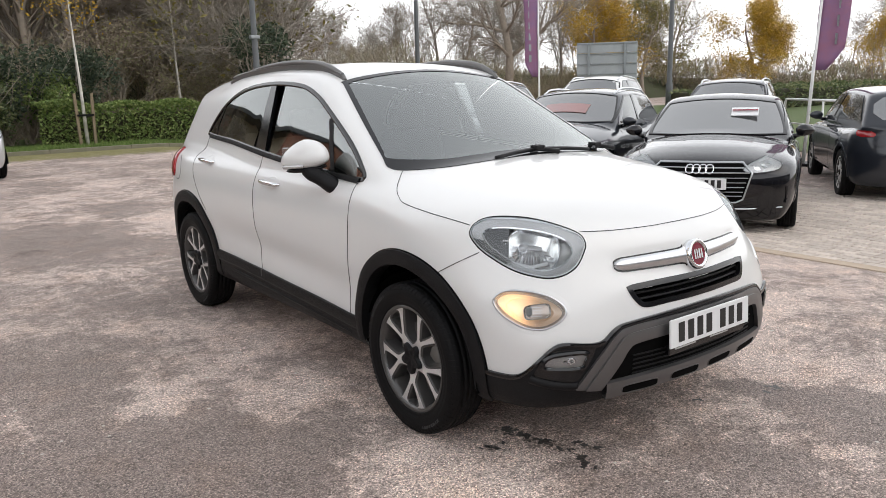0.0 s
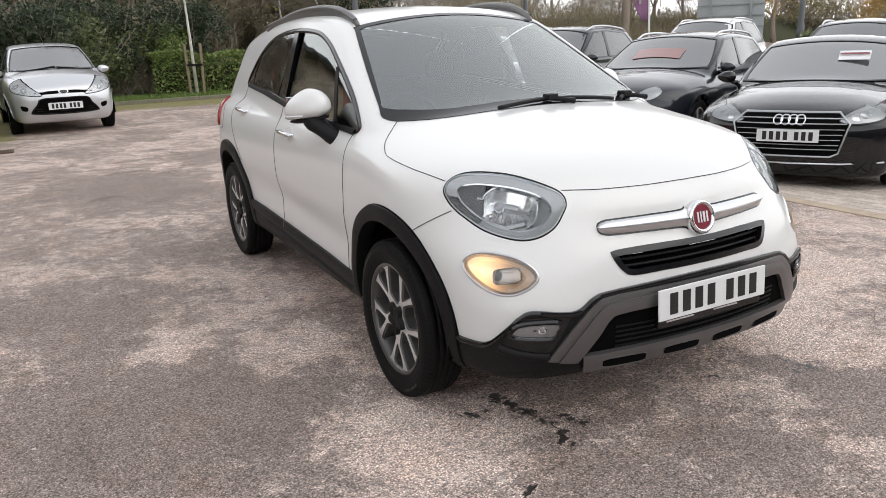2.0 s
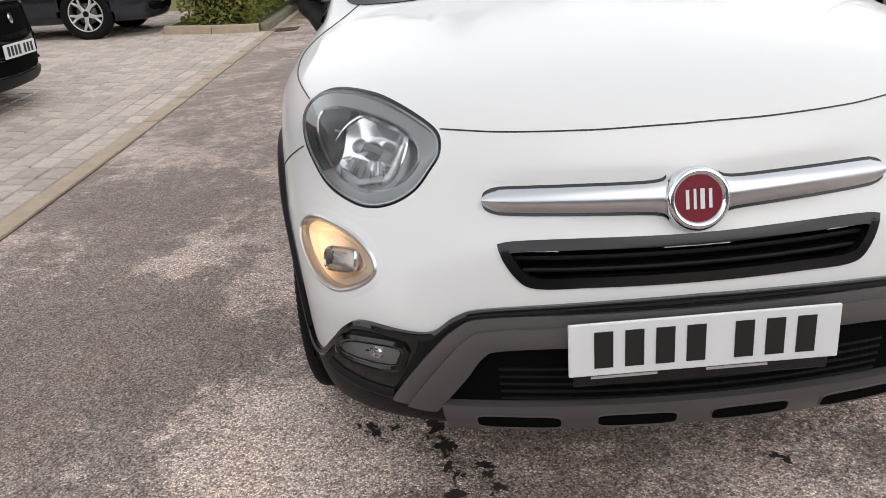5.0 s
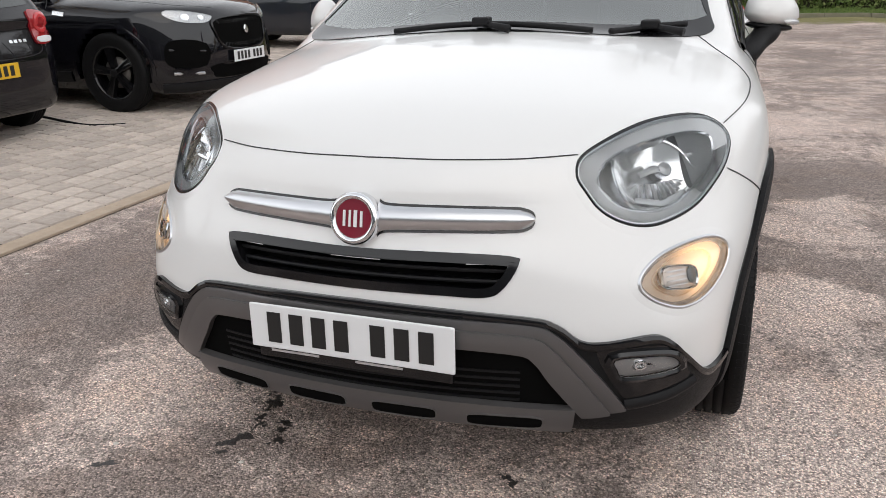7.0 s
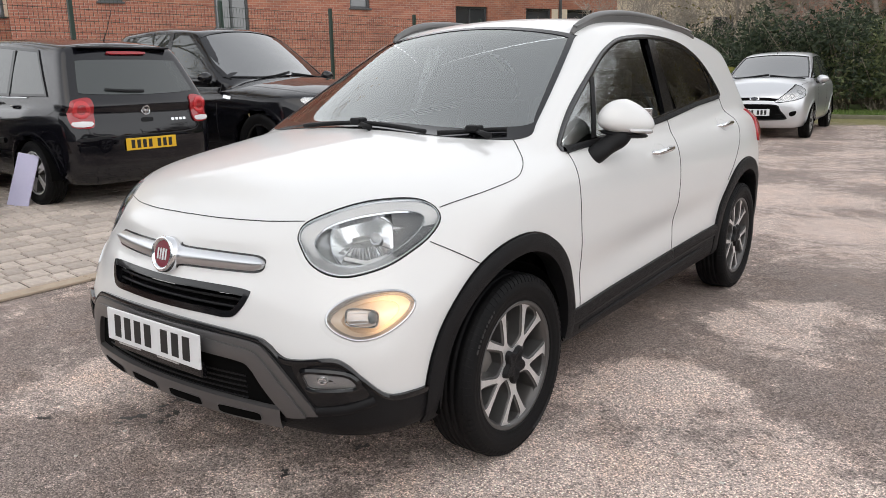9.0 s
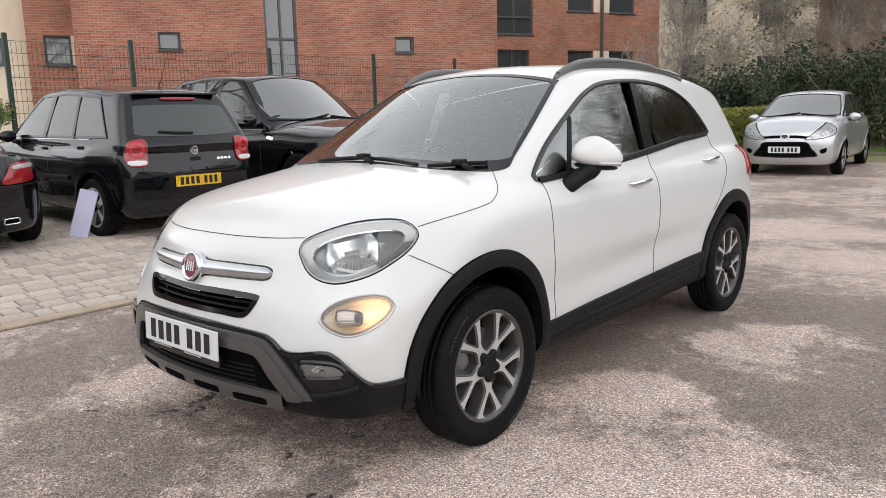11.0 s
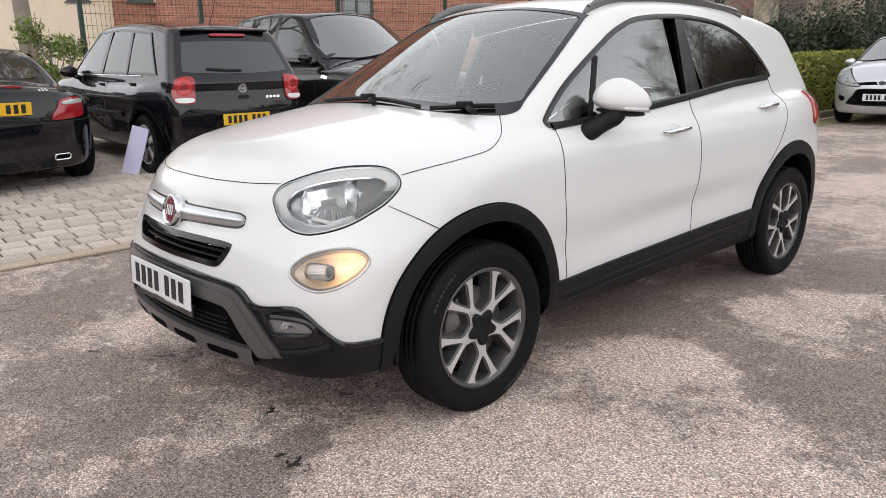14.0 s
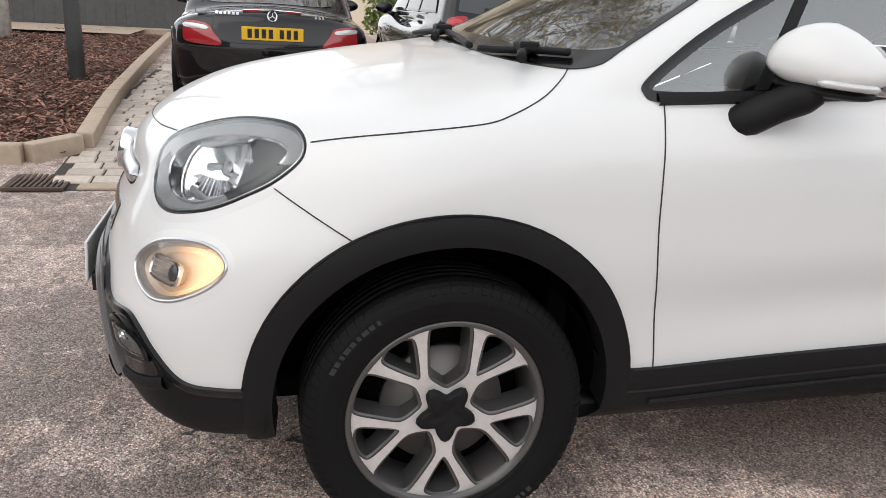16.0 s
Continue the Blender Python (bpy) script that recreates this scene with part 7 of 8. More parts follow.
def far_car(name, label, spec, paint, at, yaw, axles, r, style="five", rails=False, card=False):
    c = Parked(name, label, spec, paint, at, yaw, axles, r, style, ALLOY, None, 0.06)
    c.mirror(spec["sy0"] + 0.42, spec["belt"] + 0.06)
    c.door_lines((spec["sy0"] + 0.35, 0.42))
    CF = Fan(c.sh, 0, -spec["half"] + 0.7)
    for sx in (-1, 1):
        hl = smooth([(sx * 0.50, 0.74), (sx * 0.66, 0.80), (sx * 0.84, 0.83), (sx * 0.86, 0.78), (sx * 0.70, 0.70), (sx * 0.54, 0.69)], 3)
        h = c.add("head_lamp", panel(CF, hl, 0.004, 0.02, 4), LAMPGREY)
        c.add("lens", panel(CF, hl, 0.012, 0.004, 3), LENS, "", h)
        t = spec["half"]
        tl = smooth([(t - 0.34, 0.93), (t - 0.20, 0.925), (t - 0.17, 0.85), (t - 0.30, 0.86)], 3)
        c.add("tail_lamp", panel(c.left if sx > 0 else c.right, tl, 0.010, 0.03, 3, 0.006), REDLAMP)
        if rails:
            p = [(sx * 0.56, spec["sy1"] + 0.1 + k * (spec["roof_y"] - spec["sy1"] - 0.2) / 8, 0) for k in range(9)]
            line = []
            for i, (x, y, _) in enumerate(p):
                q, n = c.above.at(x, y, 0.035 if 0 < i < 8 else 0.0)
                line.append((q.x, q.y, q.z, 0.016))
            put("roof_rail", mesh_of("roof_rail", *tube_mesh([line], 8)), SATIN, c.root)
    c.add("grille", panel(c.front, smooth([(-0.42, 0.74), (0.42, 0.74), (0.40, 0.58), (-0.40, 0.58)], 3), 0.004, 0.02, 3), DARK)
    c.add("grille_bar", strip(c.front, [(-0.42, 0.745), (0, 0.75), (0.42, 0.745)], 0.014, 0.012, 0.01), CHROME)
    c.add("lower_intake", panel(c.front, smooth([(-0.45, 0.46), (0.45, 0.46), (0.42, 0.34), (-0.42, 0.34)], 3), 0.004, 0.02, 3), DARK)
    c.add("rear_window", panel(c.back, smooth([(-0.5, spec["dz"] + 0.03), (0.5, spec["dz"] + 0.03), (0.46, spec["height"] - 0.16), (-0.46, spec["height"] - 0.16)], 3), 0.004, 0.01, 4), FARGLASS)
    plate_part(c.root, (0, -spec["half"] - 0.012, 0.50), 0, 0, PLATE, "XXXX XXX")
    if card:
        c.add("sale_card", panel(c.above, [(-0.34 + 0.04 * k, spec["sy0"] + 0.30) for k in range(18)] + [(0.34, spec["sy0"] + 0.33 + 0.03 * k) for k in range(7)] + [(0.34 - 0.04 * k, spec["sy0"] + 0.54) for k in range(18)] + [(-0.34, spec["sy0"] + 0.51 - 0.03 * k) for k in range(7)], 0.012, 0.004, 3), SALE, "red and white sale card behind the windscreen")
    return c


SALE = mat("red_sale_card", (0.24, 0.10, 0.09), 0.3, 0, 1.0)
ESTATE = spec_of(2.35, 1.49, 1.85, 0.82, 1.02, 0.95, -1.02, -0.15, 1.80, 2.2, 1.02)
SUV = spec_of(2.15, 1.62, 1.83, 0.92, 1.08, 1.02, -1.02, -0.20, 1.60, 2.0, 1.1, 0.22)
far_car("estate_car", "dark grey estate car with chrome roof rails", ESTATE, NAVY, (6.3, 4.4), -66, (-1.42, 1.36), 0.33, "five", True, True)
far_car("sport_utility_car", "dark blue sports utility car in the row of bays", SUV, NAVY, (6.5, 7.4), -66, (-1.3, 1.3), 0.35, "five", True)
far_car("hatchback_car", "dark hatchback in the row of bays", spec_of(2.0, 1.47, 1.74, 0.82, 1.0, 0.95, -1.05, -0.3, 1.5, 1.85, 1.0), BLACK, (6.8, 10.4), -66, (-1.2, 1.3), 0.31)
far_car("sport_utility_car", "white sports utility car with black glass in the rear row", spec_of(2.25, 1.72, 1.86, 0.98, 1.12, 1.08, -1.02, -0.20, 1.70, 2.1, 1.15, 0.22), WHITE, (11.4, 8.6), -66, (-1.35, 1.35), 0.36, "five", True)
far_car("sport_utility_car", "dark sports utility car with bright roof rails", SUV, NAVY, (11.2, 4.9), -66, (-1.3, 1.3), 0.35, "five", True)
far_car("hatchback_car", "dark grey hatchback parked facing the grass", spec_of(2.1, 1.50, 1.80, 0.86, 1.02, 0.98, -1.05, -0.3, 1.5, 1.95, 1.03), NAVY, (9.75, 1.30), 125, (-1.28, 1.32), 0.33, "ten")
far_car("sport_utility_car", "grey sports utility car parked nose to the lane", SUV, NAVY, (-6.45, 8.80), 90, (-1.25, 1.3), 0.36, "split", False)


# ---- fence, posts, signs ----
fence = tagged(new("mesh_fence"), "dark green welded mesh fence with steel posts", "fence")
FX = -10.6
for y in (1.2, 3.27, 6.27, 9.27, 12.27, 15.27, 18.27, 21.27, 24.27):
    z = gz(FX, y)
    part("post", box_bm(0.07, 0.07, 2.5, (FX, y, z + 1.25), 0.008), GREENSTEEL, fence)
ends = (1.2, 3.27, 6.27, 9.27, 12.27, 15.27, 18.27, 21.27, 24.27)
for y0, y1 in zip(ends, ends[1:]):
    paths = []
    z = gz(FX, y0) + 0.05
    n = int((y1 - y0) / 0.075)
    for k in range(1, n):
        y = y0 + (y1 - y0) * k / n
        paths.append([(FX + 0.02, y, z, 0.0035), (FX + 0.02, y, z + 2.32, 0.0035)])
    for k in range(13):
        zz = z + 0.05 + k * 0.19
        paths.append([(FX + 0.026, y0, zz, 0.0045), (FX + 0.026, y1, zz, 0.0045)])
    put("mesh_panel", mesh_of("mesh_panel", *tube_mesh(paths, 3), smooth=False), GREENSTEEL, fence)

GALV = mat("galvanised_steel", (0.30, 0.32, 0.33), 0.5, 0.6, grain=(6, (0.22, 0.235, 0.24), 0.8))
SIGNBACK = mat("grey_sign_back", (0.36, 0.38, 0.39), 0.5, 0.2, grain=(2, (0.28, 0.30, 0.31), 0.7))
POSTGREY = mat("grey_painted_steel", (0.085, 0.09, 0.092), 0.55, 0.1, grain=(5, (0.055, 0.058, 0.06), 0.7))
MIDGREY = mat("mid_grey_cladding", (0.16, 0.175, 0.18), 0.5, 0.2, grain=(5, (0.08, 0.09, 0.095), 0.7))
FLAG = mat("purple_banner", (0.20, 0.12, 0.24), 0.75, grain=(0.8, (0.30, 0.12, 0.18), 1.0))
WHITEPAINT = mat("white_painted_steel", (0.75, 0.75, 0.74), 0.4)
TIMBER = mat("weathered_stake", (0.22, 0.17, 0.11), 0.85, grain=(14, (0.14, 0.11, 0.07), 0.8))
DARKTIMBER = mat("dark_stained_boards", (0.075, 0.075, 0.077), 0.75, grain=(9, (0.11, 0.11, 0.11), 0.8))


def polar(az, dist, eye=(-2.29, -4.10)):
    return eye[0] + dist * math.cos(radians(az)), eye[1] + dist * math.sin(radians(az))


def lamp_column(name, label, x, y, h, r=0.07, heads=()):
    z = gz(x, y)
    root = put(name, mesh_of(name, *tube_mesh([[(x, y, z, r * 1.3), (x, y, z + 1.2, r * 1.3), (x, y, z + 1.22, r), (x, y, z + h, r * 0.7)]], 12)), POSTGREY)
    tagged(root, label, "lamp post")
    for dz, w in heads:
        part("lamp_head", box_bm(w, 0.16, 0.10, (x, y, z + dz), 0.03), GALV, root)
    return root


x, y = polar(67.3, 20.6)
lamp_column("camera_post", "grey steel post with a small white camera head", x, y, 5.2, 0.085, ((2.80, 0.26),))
x, y = polar(55.3, 33)
lamp_column("lamp_post", "tall plain grey lamp column", x, y, 10.0, 0.10)
x, y = polar(64.5, 60)
lamp_column("lamp_post", "tall grey street lamp by the trees", x, y, 6.6, 0.09, ((6.55, 0.9),))
x, y = polar(37.0, 40)
lamp_column("lamp_post", "tall buff street lamp column", x, y, 9.0, 0.13)

sx0, sy0 = polar(43.54, 40)
sx1, sy1 = polar(39.27, 40)
sign = new("road_sign")
sw = math.hypot(sx1 - sx0, sy1 - sy0)
sign.matrix_basis = pose((sx0 + sx1) / 2, (sy0 + sy1) / 2, 0, 0, 0, math.degrees(math.atan2(sy1 - sy0, sx1 - sx0)))
tagged(sign, "grey back of a large road sign on steel posts", "road sign")
for k in range(5):
    part("panel", box_bm(sw, 0.03, 0.50, (0, 0, 1.12 + k * 0.52), 0.006), SIGNBACK, sign)
for k in range(6):
    part("rail", box_bm(sw * 0.98, 0.06, 0.05, (0, -0.05, 0.90 + k * 0.50), 0.004), GALV, sign)
for k in (-0.3, 0.3):
    part("post", box_bm(0.12, 0.14, 4.4, (k * sw, -0.12, 1.25), 0.01), GALV, sign)


def banner(x, y, tall, lean, yaw, mast=3.4):
    z = gz(x, y)
    root = put("feather_banner", mesh_of("banner_pole", *tube_mesh([[(x, y, z, 0.035), (x + lean * 0.3, y, z + 1.8, 0.03), (x + lean, y, z + tall, 0.012)]], 8)), WHITEPAINT)
    tagged(root, "purple feather banner on a white pole", "banner")
    v, f = [], []
    n = 16
    for i in range(n + 1):
        t = i / n
        zz = z + 1.75 + (tall - 1.75) * t
        px = x + lean * (zz - z) / tall
        wide = 0.44 * min(1.0, 0.45 + 5 * t) * (1 if t < 0.9 else 1 - 6 * (t - 0.9))
        for k in range(5):
            u = k / 4
            v.append((px + math.cos(radians(yaw)) * wide * u, y + math.sin(radians(yaw)) * wide * u + 0.05 * math.sin(5 * t + 3 * u), zz))
    for i in range(n):
        for k in range(4):
            f.append((i * 5 + k, i * 5 + k + 1, i * 5 + k + 6, i * 5 + k + 5))
    ob = put("cloth", mesh_of("cloth", v, f), FLAG, root)
    mo = ob.modifiers.new("thick", "SOLIDIFY")
    mo.thickness = 0.004
    for k in range(7):
        zz = z + 2.3 + k * 0.32
        part("letter_bar", box_bm(0.10, 0.012, 0.20, (x + lean * (zz - z) / tall + 0.28 * math.cos(radians(yaw)), y + 0.28 * math.sin(radians(yaw)) - 0.03, zz)), GALV, root)
    part("foot", box_bm(0.5, 0.5, 0.05, (x, y, z + 0.025), 0.01), CLAD, root)


banner(11.5, 3.50, 4.9, 0.45, -60)
bx, by = polar(46.6, 24)
banner(bx, by, 5.2, -0.1, 140)

handrail = tagged(put("handrail", mesh_of("handrail", *tube_mesh([
    [(11.2, 2.2, 0, 0.024), (11.2, 2.2, 0.95, 0.024), (11.25, 2.25, 1.0, 0.024), (13.5, 5.0, 1.0, 0.024), (13.55, 5.05, 0.95, 0.024), (13.55, 5.05, 0, 0.024)],
    [(12.4, 3.65, 0, 0.02), (12.4, 3.65, 1.0, 0.02)], [(11.2, 2.2, 0.5, 0.018), (13.5, 5.0, 0.5, 0.018)]], 8)), WHITEPAINT), "white tubular steel handrail beside the grass", "handrail")


# ---- kerbs, planter, drains ----
def kerb_run(parent, x0, y0, x1, y1, h, w=0.125, lift=0.0, stone=None):
    n = max(1, round(math.hypot(x1 - x0, y1 - y0) / 0.915))
    yaw = math.degrees(math.atan2(y1 - y0, x1 - x0))
    ln = math.hypot(x1 - x0, y1 - y0) / n
    for i in range(n):
        t = (i + 0.5) / n
        x, y = x0 + (x1 - x0) * t, y0 + (y1 - y0) * t
        ux, uy = (x1 - x0) / (n * ln) * ln / 2, (y1 - y0) / (n * ln) * ln / 2
        za, zb = gz(x - ux, y - uy), gz(x + ux, y + uy)
        part("kerb_stone", box_bm(ln - 0.006, w, h + 0.15, (0, 0, 0), 0.012, 2), stone or KERB, parent, m=pose(x, y, (za + zb) / 2 + h / 2 - 0.075 + lift, 0, -math.degrees(math.atan2(zb - za, ln)), yaw))


verge_kerb = tagged(new("kerb"), "row of concrete kerb stones along the grass verge", "kerb", kind="structure")
kerb_run(verge_kerb, -12, 15.85, 30, 15.85, 0.09, stone=OLDKERB)
hedge_kerb = tagged(new("kerb"), "mossy concrete kerb round the hedge bed", "kerb", kind="structure")
kerb_run(hedge_kerb, -2.82, 8.45, -2.82, 15.75, 0.13, stone=OLDKERB)
kerb_run(hedge_kerb, -2.9, 8.42, -4.3, 8.42, 0.13, stone=KERB)
slab("hedge_bed", -4.3, -2.88, 8.48, 15.8, 0.10, SOIL, "dark leaf-strewn soil of the hedge bed", "soil", 6, 14)
planter = tagged(new("planter_bed"), "bark-mulched bed edged with concrete kerb stones", "planter")
kerb_run(planter, -3.62, -2.92, -16, -3.55, 0.13)
kerb_run(planter, -3.30, -3.25, -3.25, -9.0, 0.13)
kerb_run(planter, -3.30, -3.22, -3.60, -2.95, 0.13)
v, f = grid_sheet(np.linspace(-16, -3.4, 24), np.linspace(-9, -3.3, 14), 0.06)
v = np.array(v)
v[:, 2] += 0.03 * np.sin(v[:, 0] * 2.1) * np.cos(v[:, 1] * 1.7)
v[:, 1] += (v[:, 0] + 3.6) * 0.05 + 0.28
put("soil", mesh_of("soil", v, f), mat("peaty_soil", (0.05, 0.028, 0.02), 0.95, grain=(20, (0.09, 0.05, 0.035), 0.8), bump=0.6, bump_scale=50), planter)
BARK = mat("bark_mulch", (0.085, 0.038, 0.026), 0.9)
nt = BARK.node_tree
geo, rp = nt.nodes.new("ShaderNodeNewGeometry"), nt.nodes.new("ShaderNodeValToRGB")
rp.color_ramp.elements[0].color, rp.color_ramp.elements[1].color = (0.05, 0.025, 0.02, 1), (0.38, 0.20, 0.145, 1)
nt.links.new(geo.outputs["Random Per Island"], rp.inputs[0])
nt.links.new(rp.outputs[0], nt.nodes["Principled BSDF"].inputs["Base Color"])
rng = random.Random(3)
v, f = [], []
for _ in range(30000):
    x = -3.38 - 12.6 * rng.random() ** 1.7
    y = -3.0 + (x + 3.6) * 0.05 - 4.2 * rng.random() ** 1.1
    if x > -3.75 and y > -3.35:
        continue
    z = gz(x, y) + 0.06 + 0.03 * math.sin(x * 2.1) * math.cos(y * 1.7) + rng.uniform(0.0, 0.045)
    ln, wd, a = rng.uniform(0.012, 0.040), rng.uniform(0.005, 0.013), rng.uniform(0, math.pi)
    d = Vector((math.cos(a), math.sin(a), rng.uniform(-0.5, 0.5))) * ln
    s = Vector((-math.sin(a), math.cos(a), rng.uniform(-0.6, 0.6))) * wd
    c, b = Vector((x, y, z)), len(v)
    v += [c - d - s, c + d - s * 0.6, c + d * 0.9 + s, c - d + s * 0.8, c + Vector((0, 0, -0.012))]
    f += [(b, b + 1, b + 2, b + 3), (b, b + 4, b + 1), (b + 1, b + 4, b + 2), (b + 2, b + 4, b + 3), (b + 3, b + 4, b)]
tagged(put("bark_chips", mesh_of("bark_chips", v, f, False), BARK), "loose reddish-brown bark chips in the bed", "mulch", kind="stuff")

post = put("steel_post", mesh_of("steel_post", *tube_mesh([[(-6.9, -3.62, 0.2, 0.085), (-6.95, -3.64, 3.6, 0.085)]], 14)), MIDGREY)
tagged(post, "plain grey steel post standing in the mulch bed", "post")


def drain(x0, x1, y0, y1, n, label, along=True):
    root = tagged(new("drain_grate"), label, "drain", kind="structure")
    z = gz((x0 + x1) / 2, (y0 + y1) / 2)
    for a, b, c, d in ((x0, x0 + 0.03, y0, y1), (x1 - 0.03, x1, y0, y1), (x0 + 0.03, x1 - 0.03, y0, y0 + 0.03), (x0 + 0.03, x1 - 0.03, y1 - 0.03, y1)):
        part("frame", box_bm(b - a, d - c, 0.02, ((a + b) / 2, (c + d) / 2, z + 0.004), 0.003), IRON, root)
    part("pit", box_bm(x1 - x0 - 0.06, y1 - y0 - 0.06, 0.004, ((x0 + x1) / 2, (y0 + y1) / 2, z + 0.004)), DARK, root)
    for k in range(n):
        t = (k + 0.5) / n
        part("bar", box_bm(x1 - x0 - 0.06, (y1 - y0) / n * 0.5, 0.014, ((x0 + x1) / 2, y0 + 0.03 + (y1 - y0 - 0.06) * t, z + 0.010), 0.002), IRON, root)


IRON = mat("rusty_cast_iron", (0.075, 0.06, 0.05), 0.7, 0.5, grain=(15, (0.13, 0.08, 0.05), 0.8))
drain(-3.05, -2.62, -3.22, -2.86, 9, "rusty cast iron drain grate by the planter kerb")
drain(-2.78, -2.34, 8.35, 8.75, 9, "cast iron drain grate in the worn asphalt")

board = part("leaning_board", box_bm(0.23, 0.012, 0.50, (0, 0, 0.25), 0.003), mat("lilac_board", (0.68, 0.66, 0.86), 0.5, grain=(5, (0.60, 0.58, 0.80), 0.6)), m=pose(-5.10, -0.33, gz(-5.10, -0.33), -17, 9, 22))
tagged(board, "blank pale lilac board leaning on a black car's wheel", "board")
hose = put("cable", mesh_of("cable", *tube_mesh([[tuple(p) for p in curve_pts([(-5.0, 1.45, gz(-5, 1.45) + 0.10, 0.012), (-4.75, 1.58, gz(-4.75, 1.5) + 0.03, 0.012), (-4.5, 1.62, gz(-4.5, 1.6) + 0.013, 0.012), (-4.28, 1.80, gz(-4.28, 1.8) + 0.013, 0.012)], 6)]], 8)), RUBBER)
tagged(hose, "short black cable trailing on the block paving", "cable")

yard = tagged(new("timber_fence"), "dark stained vertical board fence behind the bed", "fence")
for k in range(60):
    y = -16 + k * 0.22
    part("board", box_bm(0.03, 0.218, 2.1, (-17.5, y, 1.35), 0.004), DARKTIMBER, yard)
part("plinth", box_bm(0.5, 14, 0.28, (-17.2, -9.5, 0.32), 0.02), KERB, yard)
gravel = slab("gravel_path", -17.3, -14.6, -16, -4.2, 0.12, mat("buff_gravel", (0.50, 0.40, 0.31), 0.9, grain=(60, (0.34, 0.27, 0.21), 0.9), bump=0.5, bump_scale=90), "buff gravel strip between bed and board fence", "gravel", 12, 12)


# ---- trees, hedges, undergrowth ----
BARKS = [mat("grey_bark", (0.40, 0.355, 0.305), 0.9, grain=(8, (0.26, 0.23, 0.20), 0.8)), mat("brown_bark", (0.31, 0.26, 0.21), 0.9, grain=(8, (0.19, 0.16, 0.13), 0.8))]
BIRCH = mat("birch_bark", (0.40, 0.37, 0.33), 0.8, grain=(14, (0.12, 0.11, 0.10), 0.75))


def leaf_mat(name, a, b, c):
    m = mat(name, a, 0.6)
    nt = m.node_tree
    g, r = nt.nodes.new("ShaderNodeNewGeometry"), nt.nodes.new("ShaderNodeValToRGB")
    r.color_ramp.elements[0].color, r.color_ramp.elements[1].color = (*a, 1), (*c, 1)
    e = r.color_ramp.elements.new(0.55)
    e.color = (*b, 1)
    nt.links.new(g.outputs["Random Per Island"], r.inputs[0])
    p = nt.nodes["Principled BSDF"]
    nt.links.new(r.outputs[0], p.inputs["Base Color"])
    tl, mx = nt.nodes.new("ShaderNodeBsdfTranslucent"), nt.nodes.new("ShaderNodeMixShader")
    nt.links.new(r.outputs[0], tl.inputs[0])
    mx.inputs[0].default_value = 0.3
    nt.links.new(p.outputs[0], mx.inputs[1])
    nt.links.new(tl.outputs[0], mx.inputs[2])
    nt.links.new(mx.outputs[0], nt.nodes["Material Output"].inputs[0])
    return m


HEDGE = leaf_mat("laurel_leaf", (0.08, 0.125, 0.03), (0.17, 0.245, 0.06), (0.32, 0.36, 0.13))
LIMEHEDGE = leaf_mat("yellowing_hedge_leaf", (0.13, 0.16, 0.03), (0.26, 0.29, 0.06), (0.36, 0.30, 0.09))
YELLOW = leaf_mat("autumn_leaf", (0.35, 0.20, 0.015), (0.55, 0.34, 0.03), (0.40, 0.30, 0.06))
SHRUB = leaf_mat("shrub_leaf", (0.06, 0.09, 0.035), (0.13, 0.16, 0.065), (0.24, 0.25, 0.12))
OLIVE = leaf_mat("thin_olive_leaf", (0.10, 0.10, 0.03), (0.19, 0.17, 0.05), (0.28, 0.22, 0.06))
IVY = leaf_mat("dark_evergreen_leaf", (0.018, 0.032, 0.018), (0.045, 0.066, 0.036), (0.11, 0.135, 0.08))
DEADLEAF = leaf_mat("winter_twig_leaf", (0.22, 0.18, 0.135), (0.33, 0.27, 0.195), (0.28, 0.28, 0.14))


def leaf_cloud(pts, size, rng, up=0.4):
    v, f = [], []
    for p in pts:
        c = Vector(p)
        d = Vector((rng.gauss(0, 1), rng.gauss(0, 1), rng.gauss(0, 1) * 0.7)).normalized()
        s = d.orthogonal().normalized()
        s = (s * math.cos(a := rng.uniform(0, 6.28)) + d.cross(s) * math.sin(a)).normalized()
        k = size * rng.uniform(0.6, 1.25)
        n = d.cross(s) * k * 0.16
        b = len(v)
        v += [c - d * k, c - n + s * k * 0.42, c + d * k, c - n - s * k * 0.42]
        f += [(b, b + 1, b + 2), (b, b + 2, b + 3)]
    return v, f


def limb(paths, tips, p, d, length, r, level, rng, spread, droop):
    n = 4 if level < 3 else 3
    pts = [(p.x, p.y, p.z, r)]
    q, e = p.copy(), d.copy()
    for i in range(n):
        e = (e + Vector((rng.gauss(0, 0.13), rng.gauss(0, 0.13), rng.gauss(0, 0.10) + droop))).normalized()
        q = q + e * (length / n)
        pts.append((q.x, q.y, q.z, r * (1 - 0.62 * (i + 1) / n)))
        if level < 4 and (i > 0 or level > 0):
            for _ in range(2 if level < 2 else (2 if rng.random() < 0.75 else 1)):
                ax = e.orthogonal().normalized()
                ax.rotate(Matrix.Rotation(rng.uniform(0, 6.28), 3, e))
                nd = (e * math.cos(sp := spread * rng.uniform(0.6, 1.3)) + ax * math.sin(sp)).normalized()
                limb(paths, tips, q, nd, length * rng.uniform(0.48, 0.68), r * (1 - 0.6 * (i + 1) / n) * 0.62, level + 1, rng, spread, droop)
    paths.append((level, pts))
    if level >= 3:
        tips.append(q.copy())
        tips.append((q + p) / 2)


